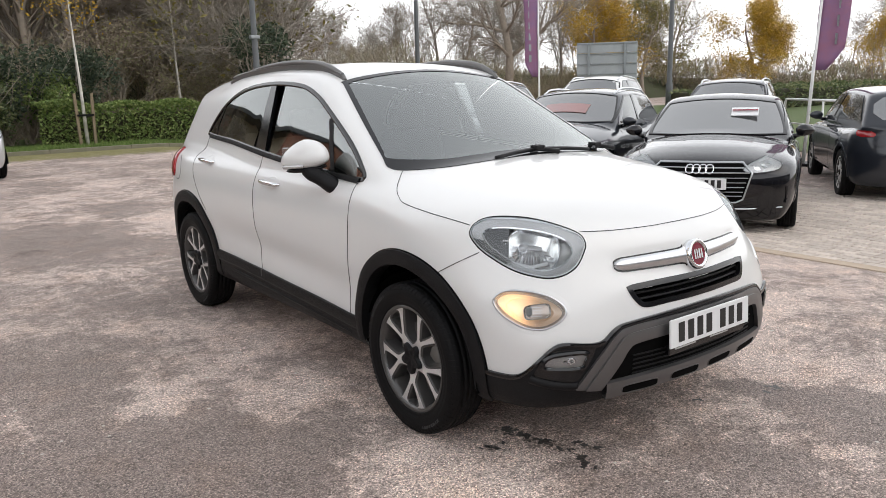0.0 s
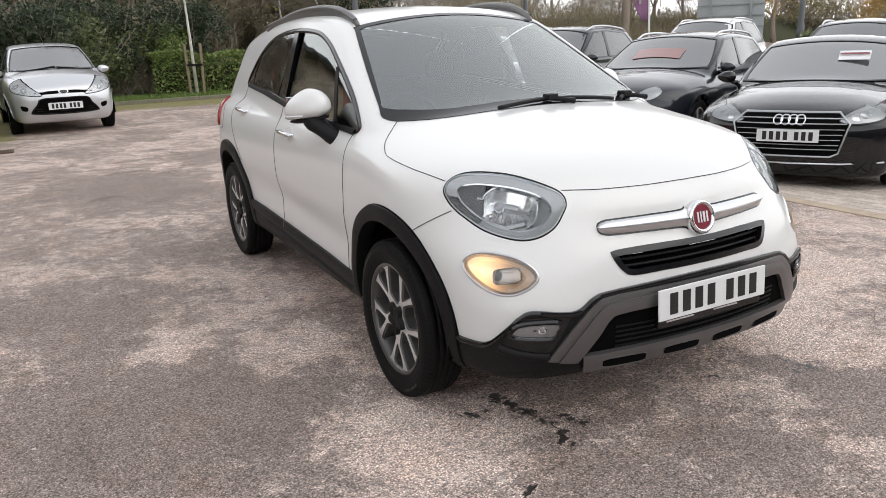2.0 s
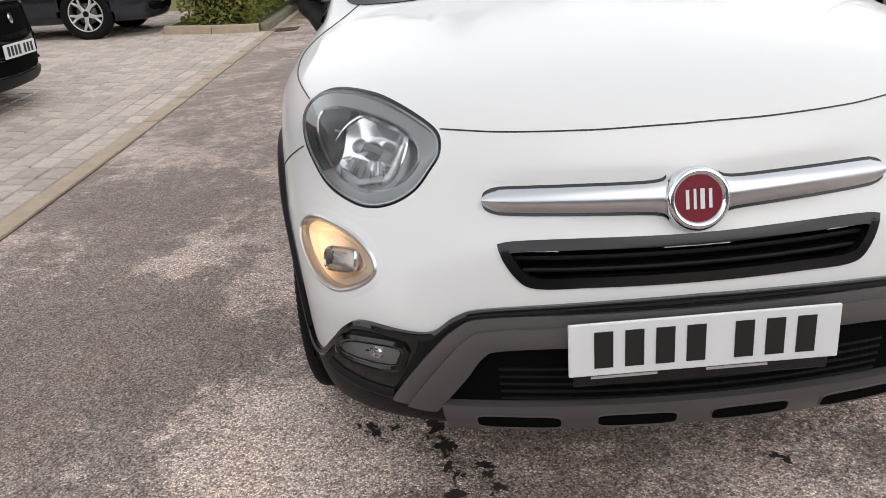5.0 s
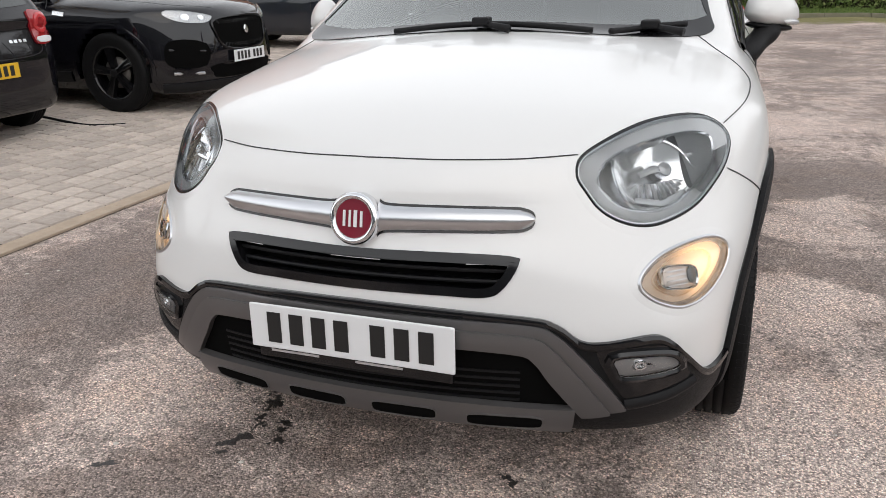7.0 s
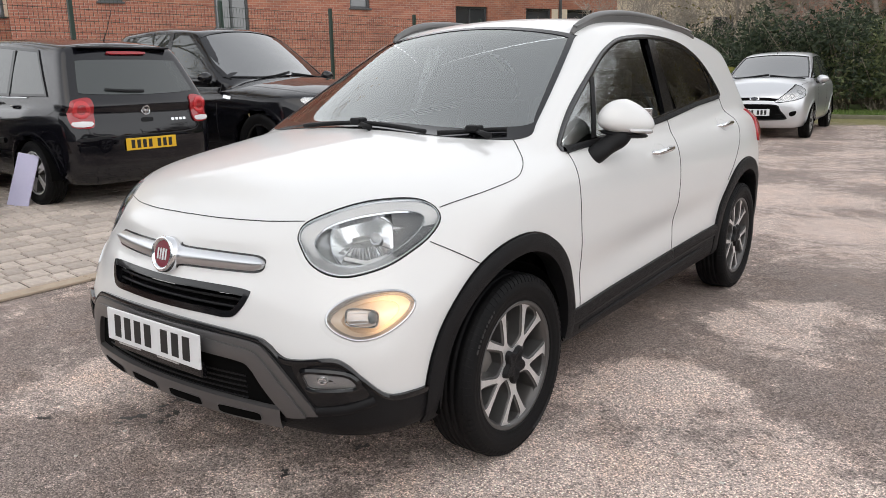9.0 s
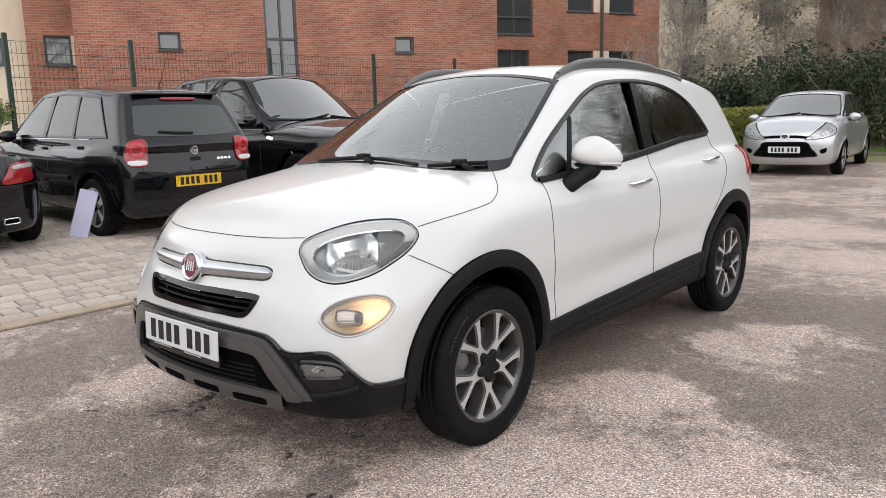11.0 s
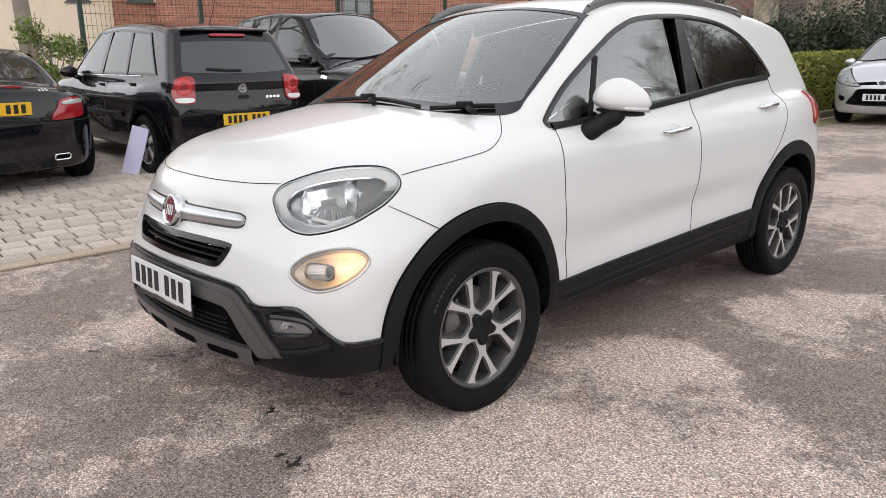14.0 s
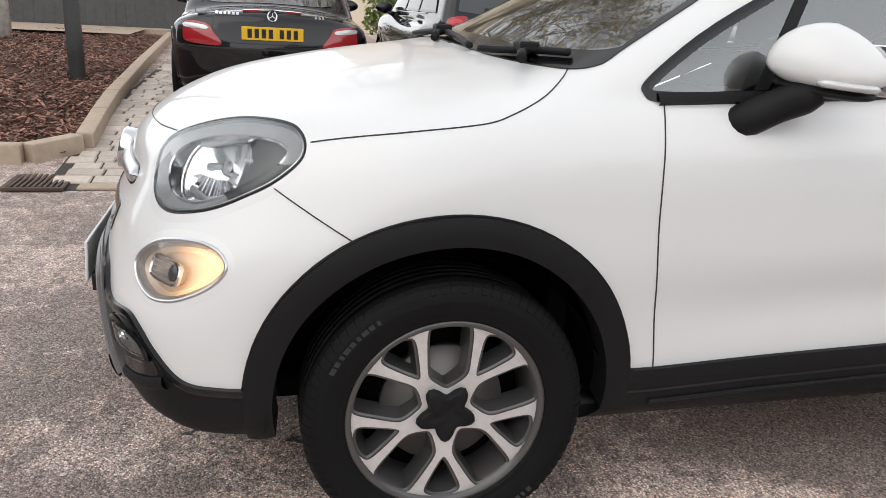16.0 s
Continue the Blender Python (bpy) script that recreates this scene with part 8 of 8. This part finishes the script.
def tree_mesh(seed, h, r, spread=0.75, droop=0.02, bare=0.25):
    rng = random.Random(seed)
    paths, tips = [], []
    trunk = []
    p = Vector((0, 0, 0))
    d = Vector((rng.gauss(0, 0.05), rng.gauss(0, 0.05), 1)).normalized()
    n = 7
    for i in range(n + 1):
        t = i / n
        trunk.append((p.x, p.y, p.z - 0.15 * (i == 0), r * (1 - 0.75 * t) * (1.25 if i == 0 else 1)))
        if t > bare:
            for _ in range(2):
                a = rng.uniform(0, 6.28)
                nd = Vector((math.cos(a) * math.sin(spread), math.sin(a) * math.sin(spread), math.cos(spread) * rng.uniform(0.6, 1.3))).normalized()
                limb(paths, tips, p, nd, h * rng.uniform(0.28, 0.42) * (1.15 - 0.6 * t), r * (1 - 0.75 * t) * 0.5, 1, rng, 0.62, droop)
        d = (d + Vector((rng.gauss(0, 0.09), rng.gauss(0, 0.09), 0))).normalized()
        p = p + d * (h * 0.82 / n)
    verts, faces = [], []
    for level, pts in paths:
        pts = [(a, b, c, max(q, 0.007)) for a, b, c, q in pts]
        v, f = tube_mesh([pts], {1: 6, 2: 4}.get(level, 3))
        o = len(verts)
        verts += v
        faces += [tuple(i + o for i in q) for q in f]
    return (mesh_of("trunk", *tube_mesh([trunk], 9)), mesh_of("branchwork", verts, faces)), tips


TREES = [tree_mesh(11 + k, h, r, sp, 0.02, ba) for k, (h, r, sp, ba) in enumerate(((9.5, 0.13, 0.55, 0.2), (11, 0.16, 0.65, 0.25), (8, 0.10, 0.5, 0.12), (12.5, 0.30, 0.95, 0.22), (7, 0.08, 0.6, 0.1)))]


DRESSED = {}


def plant(kind, x, y, scale, yaw, name, label, bark=0, leaves=None, count=0, size=0.09, seed=0, spread=0.5):
    me, tips = TREES[kind]
    root = new(name)
    root.matrix_basis = Matrix.Translation((x, y, gz(x, y))) @ Matrix.Rotation(radians(yaw), 4, "Z") @ Matrix.Scale(scale, 4)
    tagged(root, label, "tree", group="trees")
    for nm, geo_ in zip(("trunk", "branchwork"), me):
        key = (geo_.name, bark)
        if key not in DRESSED:
            DRESSED[key] = geo_.copy()
            DRESSED[key].materials.append(BARKS[bark])
        put(nm, DRESSED[key], BARKS[bark], root)
    if leaves:
        rng = random.Random(seed)
        pts = []
        for _ in range(count):
            q = rng.choice(tips)
            pts.append((q.x + rng.gauss(0, spread), q.y + rng.gauss(0, spread), q.z + rng.gauss(0, spread * 0.8)))
        put("crown", mesh_of("crown", *leaf_cloud(pts, size, rng), smooth=False), leaves, root)
    return root


def hedge(name, label, x0, x1, y0, y1, h, count, leaf, size, seed, cat="hedge", flank=False):
    rng = random.Random(seed)
    pts = []
    for _ in range(count):
        x, y = rng.uniform(x0, x1), rng.uniform(y0, y1)
        hh = h * (1 + 0.05 * math.sin(x * 1.7) + 0.04 * math.sin(x * 4.3 + 1))
        side = rng.random()
        if side < 0.45:
            if flank and rng.random() < 0.8:
                x = x1 - abs(rng.gauss(0, 0.10))
            else:
                y = y0 + abs(rng.gauss(0, 0.10))
            z = rng.uniform(0.05, hh)
        elif side < 0.8:
            z = hh - abs(rng.gauss(0, 0.07))
        else:
            z = rng.uniform(0.1, hh)
        pts.append((x, y, gz(x, y) + z))
    root = tagged(new(name), label, cat)
    put("foliage", mesh_of("foliage", *leaf_cloud(pts, size, rng), smooth=False), leaf, root)
    # solid dark box behind the leaves, for the shade inside the hedge
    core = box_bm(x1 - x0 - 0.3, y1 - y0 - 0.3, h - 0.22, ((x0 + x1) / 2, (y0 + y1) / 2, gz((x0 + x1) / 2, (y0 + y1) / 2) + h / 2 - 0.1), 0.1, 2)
    part("shade_core", core, HEDGESHADE, root)
    return root


# the hedge's inner shade, put into the colour of its core
HEDGESHADE = mat("shaded_hedge_core", (0.022, 0.022, 0.012), 0.95, grain=(9, (0.05, 0.045, 0.02), 0.8))
hedge("hedge", "clipped green laurel hedge behind the grass verge", 0.9, 9.5, 17.3, 18.4, 1.15, 17000, HEDGE, 0.055, 5)
hedge("hedge", "clipped yellow-green hedge with brown lower leaves", -4.15, -3.0, 8.75, 15.6, 1.12, 15000, LIMEHEDGE, 0.05, 6, flank=True)


def shrub(x, y, w, h, count, leaf, size, seed, name="shrub", label="loose evergreen shrub under the trees"):
    rng = random.Random(seed)
    root = tagged(new(name), label, "shrub", group="shrubs")
    z0 = gz(x, y)
    lobes = [(x + rng.gauss(0, w * 0.35), y + rng.gauss(0, w * 0.3), z0 + h * rng.uniform(0.3, 0.75), w * rng.uniform(0.25, 0.5)) for _ in range(9)]
    pts, paths = [], []
    for _ in range(count):
        a, b, c, r = rng.choice(lobes)
        d = Vector((rng.gauss(0, 1), rng.gauss(0, 1), rng.gauss(0, 1))).normalized() * r * rng.random() ** 0.4
        pts.append((a + d.x, b + d.y, max(z0 + 0.05, c + d.z * 0.9)))
    for a, b, c, r in lobes:
        for _ in range(6):
            paths.append([(x + rng.gauss(0, w * 0.12), y + rng.gauss(0, w * 0.12), z0 - 0.05, 0.02), ((x + a) / 2 + rng.gauss(0, 0.1), (y + b) / 2, (z0 + c) / 2, 0.013), (a + rng.gauss(0, r * 0.6), b + rng.gauss(0, r * 0.6), c + rng.uniform(0, r * 1.3), 0.005)])
    put("stem_clump", mesh_of("stem_clump", *tube_mesh(paths, 4)), BARKS[1], root)["kind"] = "stuff"
    put("foliage", mesh_of("foliage", *leaf_cloud(pts, size, rng), smooth=False), leaf, root)
    return root


rng = random.Random(21)
for i, (x, y, w, h, n, lf) in enumerate(((-0.6, 18.0, 1.6, 2.6, 2600, SHRUB), (-3.0, 18.6, 2.0, 2.2, 3200, SHRUB), (1.0, 18.9, 1.5, 2.6, 2400, HEDGE), (-5.5, 18.3, 2.0, 1.9, 3600, SHRUB), (-8.5, 18.5, 2.2, 1.7, 3600, SHRUB),
                                          (-1.5, 21.0, 2.4, 2.2, 3600, SHRUB), (-6.5, 21, 2.2, 1.9, 3200, SHRUB), (9.5, 26, 2.8, 5.6, 4200, SHRUB), (4, 23, 2.4, 4.6, 2600, DEADLEAF), (1, 23, 2.4, 3.6, 2600, DEADLEAF), (-4, 23, 2.2, 1.6, 1600, DEADLEAF), (8, 22.5, 2.4, 4.0, 2600, DEADLEAF))):
    shrub(x, y, w, h, round(n * 2.2), lf, 0.062, 100 + i)
for i, (x, y, w, h, n) in enumerate(((-3.6, 17.4, 1.5, 2.6, 5200), (-1.6, 17.6, 1.6, 3.0, 5600), (0.2, 18.6, 1.5, 2.9, 4600), (-5.8, 17.6, 1.6, 2.4, 4600), (2.2, 19.6, 1.6, 2.9, 4200), (-8.0, 17.8, 1.6, 2.2, 3800), (7.4, 19.2, 1.5, 4.4, 4200))):
    shrub(x, y, w, h, n, IVY, 0.075, 160 + i, "evergreen_shrub", "dense dark evergreen shrub against the flats")
shrub(-10.9, 0.70, 0.6, 2.1, 2600, HEDGE, 0.05, 140, "shrub", "leafy garden shrub beside the fence")
shrub(-9.3, -1.2, 0.8, 1.1, 1500, SHRUB, 0.05, 141, "shrub", "low dark shrub between the parked cars")

# thicket and bare woodland behind the hedge
v, f = [], []
rng = random.Random(8)
for _ in range(110000):
    x = rng.uniform(-3, 40)
    y = 27 + rng.uniform(0, 9) + 0.10 * abs(x)
    top = 3.1 + 0.7 * math.sin(x * 0.35) + 0.5 * math.sin(x * 0.9 + 2) - max(0, (x - 12) * 0.05)
    z = gz(x, y) + top * rng.random() ** 0.8
    a, ln = rng.uniform(0, 6.28), rng.uniform(0.25, 0.8)
    d = Vector((math.cos(a) * 0.5, math.sin(a) * 0.5, rng.uniform(-0.2, 1.0))).normalized() * ln
    s = Vector((-math.sin(a), math.cos(a), 0)) * rng.uniform(0.004, 0.016)
    c, b = Vector((x, y, z)), len(v)
    v += [c - s, c + d, c + s]
    f.append((b, b + 1, b + 2))
for _ in range(50000):
    x, y = polar(rng.uniform(18, 68), rng.uniform(64, 72))
    z = gz(x, y) + (2.2 + 0.5 * math.sin(x * 0.5) + 0.4 * math.sin(y * 0.8)) * rng.random() ** 0.8
    a, ln = rng.uniform(0, 6.28), rng.uniform(0.3, 0.9)
    d = Vector((math.cos(a) * 0.6, math.sin(a) * 0.6, rng.uniform(-0.2, 1.0))).normalized() * ln
    s = Vector((-math.sin(a), math.cos(a), 0)) * rng.uniform(0.02, 0.06)
    c, b = Vector((x, y, z)), len(v)
    v += [c - s, c + d, c + s]
    f.append((b, b + 1, b + 2))
tagged(put("thicket", mesh_of("thicket", v, f, False), DEADLEAF), "dense brown winter undergrowth of the wood edge", "undergrowth", kind="stuff")
bank = put("earth_bank", mesh_of("earth_bank", [(-2, 33, 0), (60, 33, 0), (-1, 36, 3.0), (60, 36, 1.6), (-1, 60, 3.2), (60, 60, 1.6)], [(0, 1, 3, 2), (2, 3, 5, 4)]), SOIL)
tagged(bank, "dark earth bank under the wood", "bank", kind="structure")
rng = random.Random(31)
spots = []
for k in range(46):
    az = rng.uniform(69, 94)
    spots.append((az, rng.uniform(27, 46)))
spots += [(109, 27), (113, 26), (118, 27), (97, 26.5), (102, 26)]
for k, (az, dist) in enumerate(spots):
    x, y = polar(az, dist, (0, -4))
    if y < 20:
        continue
    kind = rng.choice((0, 1, 2, 4, 0, 2)) if az < 95 else 4
    leafy = rng.random() < 0.45
    plant(kind, x, y, rng.uniform(0.8, 1.25) if az < 95 else 0.75, rng.uniform(0, 360), "bare_tree", "bare winter tree at the edge of the wood", k % 2, OLIVE if leafy else None, 900 if leafy else 0, 0.10, k)
for k in range(24):
    x, y = polar(rng.uniform(22, 66), rng.uniform(62, 110))
    plant(rng.choice((0, 1, 3)), x, y, rng.uniform(0.5, 0.85), rng.uniform(0, 360), "bare_tree", "distant bare tree beyond the road", 1)
for k, (az, dist, sc) in enumerate(((44.5, 54, 0.95), (46.5, 58, 1.0), (49.5, 60, 1.05), (51.5, 55, 0.9), (53.5, 60, 1.0), (56.5, 57, 0.85), (40.5, 66, 0.9), (36.5, 70, 0.9))):
    x, y = polar(az, dist)
    plant((0, 1, 2)[k % 3], x, y, sc, 50 * k, "bare_tree", "bare roadside tree with a dense twiggy crown", k % 2)
x, y = polar(48.6, 46)
plant(3, x, y, 0.98, 40, "bare_tree", "large spreading bare oak by the road", 1)
for az, dist, sc, n, sd in ((31.5, 50, 0.46, 24000, 1), (42.3, 52, 0.54, 15000, 2), (38.6, 58, 0.60, 12000, 3), (24.0, 62, 0.45, 8000, 4)):
    x, y = polar(az, dist)
    plant(3 if sd < 4 else 1, x, y, sc, 70 * sd, "autumn_tree", "tree with thinning yellow autumn leaves", 1, YELLOW if sd != 3 else OLIVE, n, 0.15, sd, 0.5)


PALEBIRCH = mat("white_birch_bark", (0.66, 0.63, 0.58), 0.8, grain=(10, (0.20, 0.18, 0.16), 0.6))


def young_birch(x, y, h, seed, label, leaf=None, n=0, thick=1.0, bark=None):
    rng = random.Random(seed)
    z = gz(x, y)
    paths = [[(x, y, z - 0.05, 0.05), (x - 0.02, y, z + h * 0.25, 0.036), (x - 0.05, y, z + h * 0.45, 0.022), (x - 0.06, y, z + h * 0.6, 0.012), (x - 0.08, y, z + h, 0.005)]]
    root = tagged(put("young_birch", mesh_of("trunk", *tube_mesh([[(a, b, c, q * thick) for a, b, c, q in p] for p in paths], 10)), bark or BIRCH), label, "tree", group="trees")
    tw, pts = [], []
    for _ in range(34):
        t = rng.uniform(0.45, 0.98)
        a, ln = rng.uniform(0, 6.28), rng.uniform(0.5, 1.3) * (1.2 - t)
        p = Vector((x - 0.07 * t, y, z + h * t))
        q = p + Vector((math.cos(a) * ln, math.sin(a) * ln, ln * 0.9))
        tw.append([(p.x, p.y, p.z, 0.009), ((p.x + q.x) / 2, (p.y + q.y) / 2, (p.z + q.z) / 2 + 0.04, 0.006), (q.x, q.y, q.z, 0.003)])
        pts += [(q.x + rng.gauss(0, 0.25), q.y + rng.gauss(0, 0.25), q.z + rng.gauss(0, 0.25)) for _ in range(n // 34)]
    put("twigs", mesh_of("twigs", *tube_mesh(tw, 4)), BARKS[1], root)["kind"] = "stuff"
    if leaf:
        put("crown", mesh_of("crown", *leaf_cloud(pts, 0.06, rng), smooth=False), leaf, root)


x, y = polar(78.8, 21.5)
young_birch(x, y, 6.0, 4, "slender young birch tied between two stakes", YELLOW, 900, bark=PALEBIRCH)
for dx in (-0.17, 0.17):
    st = part("tree_stake", box_bm(0.07, 0.07, 1.42, (0, 0, 0.65), 0.01), TIMBER, m=pose(x + dx, y - 0.05, gz(x, y), 0, dx * 8, 0))
    tagged(st, "weathered timber stake holding the young birch", "stake", group="tree stakes")
part_tie = part("tree_tie", box_bm(0.40, 0.03, 0.05, (x, y - 0.10, gz(x, y) + 0.82), 0.006), RUBBER)
tagged(part_tie, "black rubber strap between the two stakes", "strap")
x, y = polar(72.5, 23)
young_birch(x, y, 5.0, 9, "slender young tree rising from the hedge", OLIVE, 400)
young_birch(-12.5, -5.9, 6.0, 12, "pale birch trunk at the back of the bed", thick=2.6, bark=PALEBIRCH)
plant(1, -12.2, 0.90, 1.0, 30, "autumn_tree", "tall tree with thin yellow leaves beside the fence", 1, YELLOW, 9000, 0.06, 17, 0.3)
hedge("far_hedge", "long dark clipped hedge along the road", 24, 60, 14, 16, 1.05, 6000, SHRUB, 0.12, 44)
lawn = slab("lawn", 13.8, 60, -6, 15.5, 0.03, GRASS, "wide mown grass beyond the car park", "grass", 12, 8)

# grass blades on the verge
v, f = [], []
rng = random.Random(77)
for _ in range(26000):
    x, y = rng.uniform(-4, 10), 15.95 + 1.6 * rng.random() ** 1.2
    z = gz(x, y) + 0.08
    a, h = rng.uniform(0, 6.28), rng.uniform(0.03, 0.085)
    b = len(v)
    v += [(x, y, z), (x + 0.012 * math.cos(a), y + 0.012 * math.sin(a), z), (x + rng.gauss(0, 0.02), y + rng.gauss(0, 0.02), z + h)]
    f.append((b, b + 1, b + 2))
tagged(put("grass_blades", mesh_of("grass_blades", v, f, False), leaf_mat("grass_blade", (0.08, 0.14, 0.025), (0.14, 0.22, 0.045), (0.23, 0.28, 0.09))), "short green grass blades on the verge", "grass", kind="stuff")

# pale grit and wet drip marks on the asphalt
rng = random.Random(5)
v, f = [], []
for _ in range(420):
    x, y = rng.uniform(-2.6, 3.2), rng.uniform(-4.5, 9)
    if abs(x) < 0.75 and abs(y) < 1.9:
        continue
    r, b = rng.uniform(0.003, 0.011), len(v)
    z = gz(x, y)
    k = 6
    v += [(x + r * rng.uniform(0.6, 1.3) * math.cos(6.28 * i / k), y + r * rng.uniform(0.6, 1.3) * math.sin(6.28 * i / k), z + 0.001) for i in range(k)] + [(x, y, z + r * 0.5)]
    f += [(b + i, b + (i + 1) % k, b + k) for i in range(k)]
tagged(put("grit", mesh_of("grit", v, f, False), mat("pale_grit", (0.6, 0.57, 0.52), 0.8)), "scattered pale grit and leaf scraps on asphalt", "grit", kind="stuff")
WET = mat("wet_asphalt", (0.035, 0.031, 0.029), 0.35, bump=0.5, bump_scale=160)
v, f = [], []
for x0, y0, x1, y1, n, w in ((-0.57, -1.52, -0.49, -1.84, 46, 0.016), (-0.47, -1.84, -0.55, -2.04, 12, 0.012), (-0.43, -1.78, -0.40, -1.93, 10, 0.010), (-0.74, -1.58, -0.66, -1.68, 9, 0.016), (0.36, -1.60, 0.44, -1.61, 8, 0.007), (0.27, -1.86, 0.33, -1.89, 8, 0.007), (0.55, -2.06, 0.78, -2.02, 10, 0.018), (-0.86, -2.18, -0.80, -2.14, 6, 0.012)):
    for _ in range(n):
        t = rng.random()
        x, y, r = rng.gauss(x0 + (x1 - x0) * t, w), rng.gauss(y0 + (y1 - y0) * t, w), 0.003 + 0.013 * rng.random() ** 2
        k, b, tw = 13, len(v), rng.uniform(0, 3.1)
        ring_ = []
        for i in range(k):
            q = r * rng.uniform(0.35, 1.5)
            px, py = 1.7 * q * math.cos(6.28 * i / k), q * math.sin(6.28 * i / k)
            ring_.append((x + px * math.cos(tw) - py * math.sin(tw), y + px * math.sin(tw) + py * math.cos(tw), 0.0012))
        v += ring_ + [(x, y, 0.0014)]
        f += [(b + i, b + (i + 1) % k, b + k) for i in range(k)]
tagged(put("wet_drips", mesh_of("wet_drips", v, f, False), WET), "dark wet drip marks under the car's nose", "puddle", kind="stuff")


# ---- paving blocks, the nearest as pieces ----
nt = BLOCK.node_tree
oi, hs = nt.nodes.new("ShaderNodeObjectInfo"), nt.nodes.new("ShaderNodeHueSaturation")
ge, ad, mr = nt.nodes.new("ShaderNodeNewGeometry"), nt.nodes.new("ShaderNodeMath"), nt.nodes.new("ShaderNodeMapRange")
ad.operation = "ADD"
nt.links.new(oi.outputs["Random"], ad.inputs[0])
nt.links.new(ge.outputs["Random Per Island"], ad.inputs[1])
mr.inputs[2].default_value, mr.inputs[3].default_value, mr.inputs[4].default_value = 2.0, 0.68, 1.30
nt.links.new(ad.outputs[0], mr.inputs[0])
nt.links.new(mr.outputs[0], hs.inputs["Value"])
pb = nt.nodes["Principled BSDF"]
src = pb.inputs["Base Color"].links[0].from_socket
nt.links.new(src, hs.inputs["Color"])
nt.links.new(hs.outputs[0], pb.inputs["Base Color"])


def block_geo(ln, wd):
    a, b, c = ln / 2 - 0.0055, wd / 2 - 0.0055, 0.007
    v = [(-b, -a, 0), (b, -a, 0), (b, a, 0), (-b, a, 0), (-b + c, -a + c, 0.011), (b - c, -a + c, 0.011), (b - c, a - c, 0.011), (-b + c, a - c, 0.011)]
    f = [(4, 5, 6, 7), (0, 1, 5, 4), (1, 2, 6, 5), (2, 3, 7, 6), (3, 0, 4, 7)]
    return v, f


PIECES = {ln: mesh_of("block", *block_geo(ln, 0.155), smooth=False) for ln in (0.13, 0.19, 0.24)}
for me in PIECES.values():
    me.materials.append(BLOCK)


def lay(parent, x0, x1, y0, y1, near, seed):
    rng = random.Random(seed)
    v, f, single = [], [], 0
    x = x0
    while x < x1 - 0.05:
        y = y0 + rng.uniform(-0.1, 0)
        while y < y1:
            ln = rng.choice((0.13, 0.19, 0.24))
            cx, cy = x + 0.0775, y + ln / 2
            z = gz(cx, cy) + 0.005 + rng.uniform(-0.001, 0.002)
            if near(cx, cy) and single < 300:
                ob = new("block", PIECES[ln])
                ob.parent = parent
                ob.location = (cx, cy, z)
                ob.rotation_euler = (rng.gauss(0, 0.006), -(gz(cx + 0.05, cy) - gz(cx - 0.05, cy)) / 0.1, 0)
                single += 1
            else:
                bv, bf = block_geo(ln, 0.155)
                o = len(v)
                v += [(cx + p[0], cy + p[1], gz(cx + p[0], cy) + p[2] + z - gz(cx, cy)) for p in bv]
                f += [tuple(i + o for i in q) for q in bf]
            y += ln
        x += 0.155
    rest = put("blocks", mesh_of("blocks", v, f, False), BLOCK, parent)
    rest["kind"] = "stuff"


lay(paving_west, -9.3, -2.80, -2.9, 12.0, lambda x, y: x > -4.3 and -2.2 < y < 2.6, 1)
lay(paving_east, 3.46, 8.6, -6.0, 12.0, lambda x, y: x < 5.2 and -2.0 < y < 2.2, 2)
for nm, x, a, b in (("edging_west", -2.73, -2.8, 12.0), ("edging_east", 3.39, -6.0, 12.0)):
    e = tagged(new(nm), "flush buff concrete edging of the paving", "edging", kind="structure")
    n = round((b - a) / 0.9)
    for i in range(n):
        y = a + (b - a) * (i + 0.5) / n
        part("edging_stone", box_bm(0.13, (b - a) / n - 0.005, 0.10, (0, 0, 0), 0.006), KERB, e, m=pose(x, y, gz(x, y) - 0.036))


# an unseen showroom added behind the camera, plain, to close the place and its reflections
showroom = tagged(new("unseen_showroom"), "plain grey unseen showroom added behind the camera with a glazed front", "building")
part("wall", box_bm(46, 0.4, 6.0, (6, -19, 3.0)), MIDGREY, showroom)
part("roof", box_bm(47, 12, 0.4, (6, -25, 6.2), 0.03), FRAMEGREY, showroom)
for k in range(9):
    part("window", box_bm(4.2, 0.1, 3.4, (-14 + 5 * k, -18.76, 1.9), 0.02), PANE, showroom)
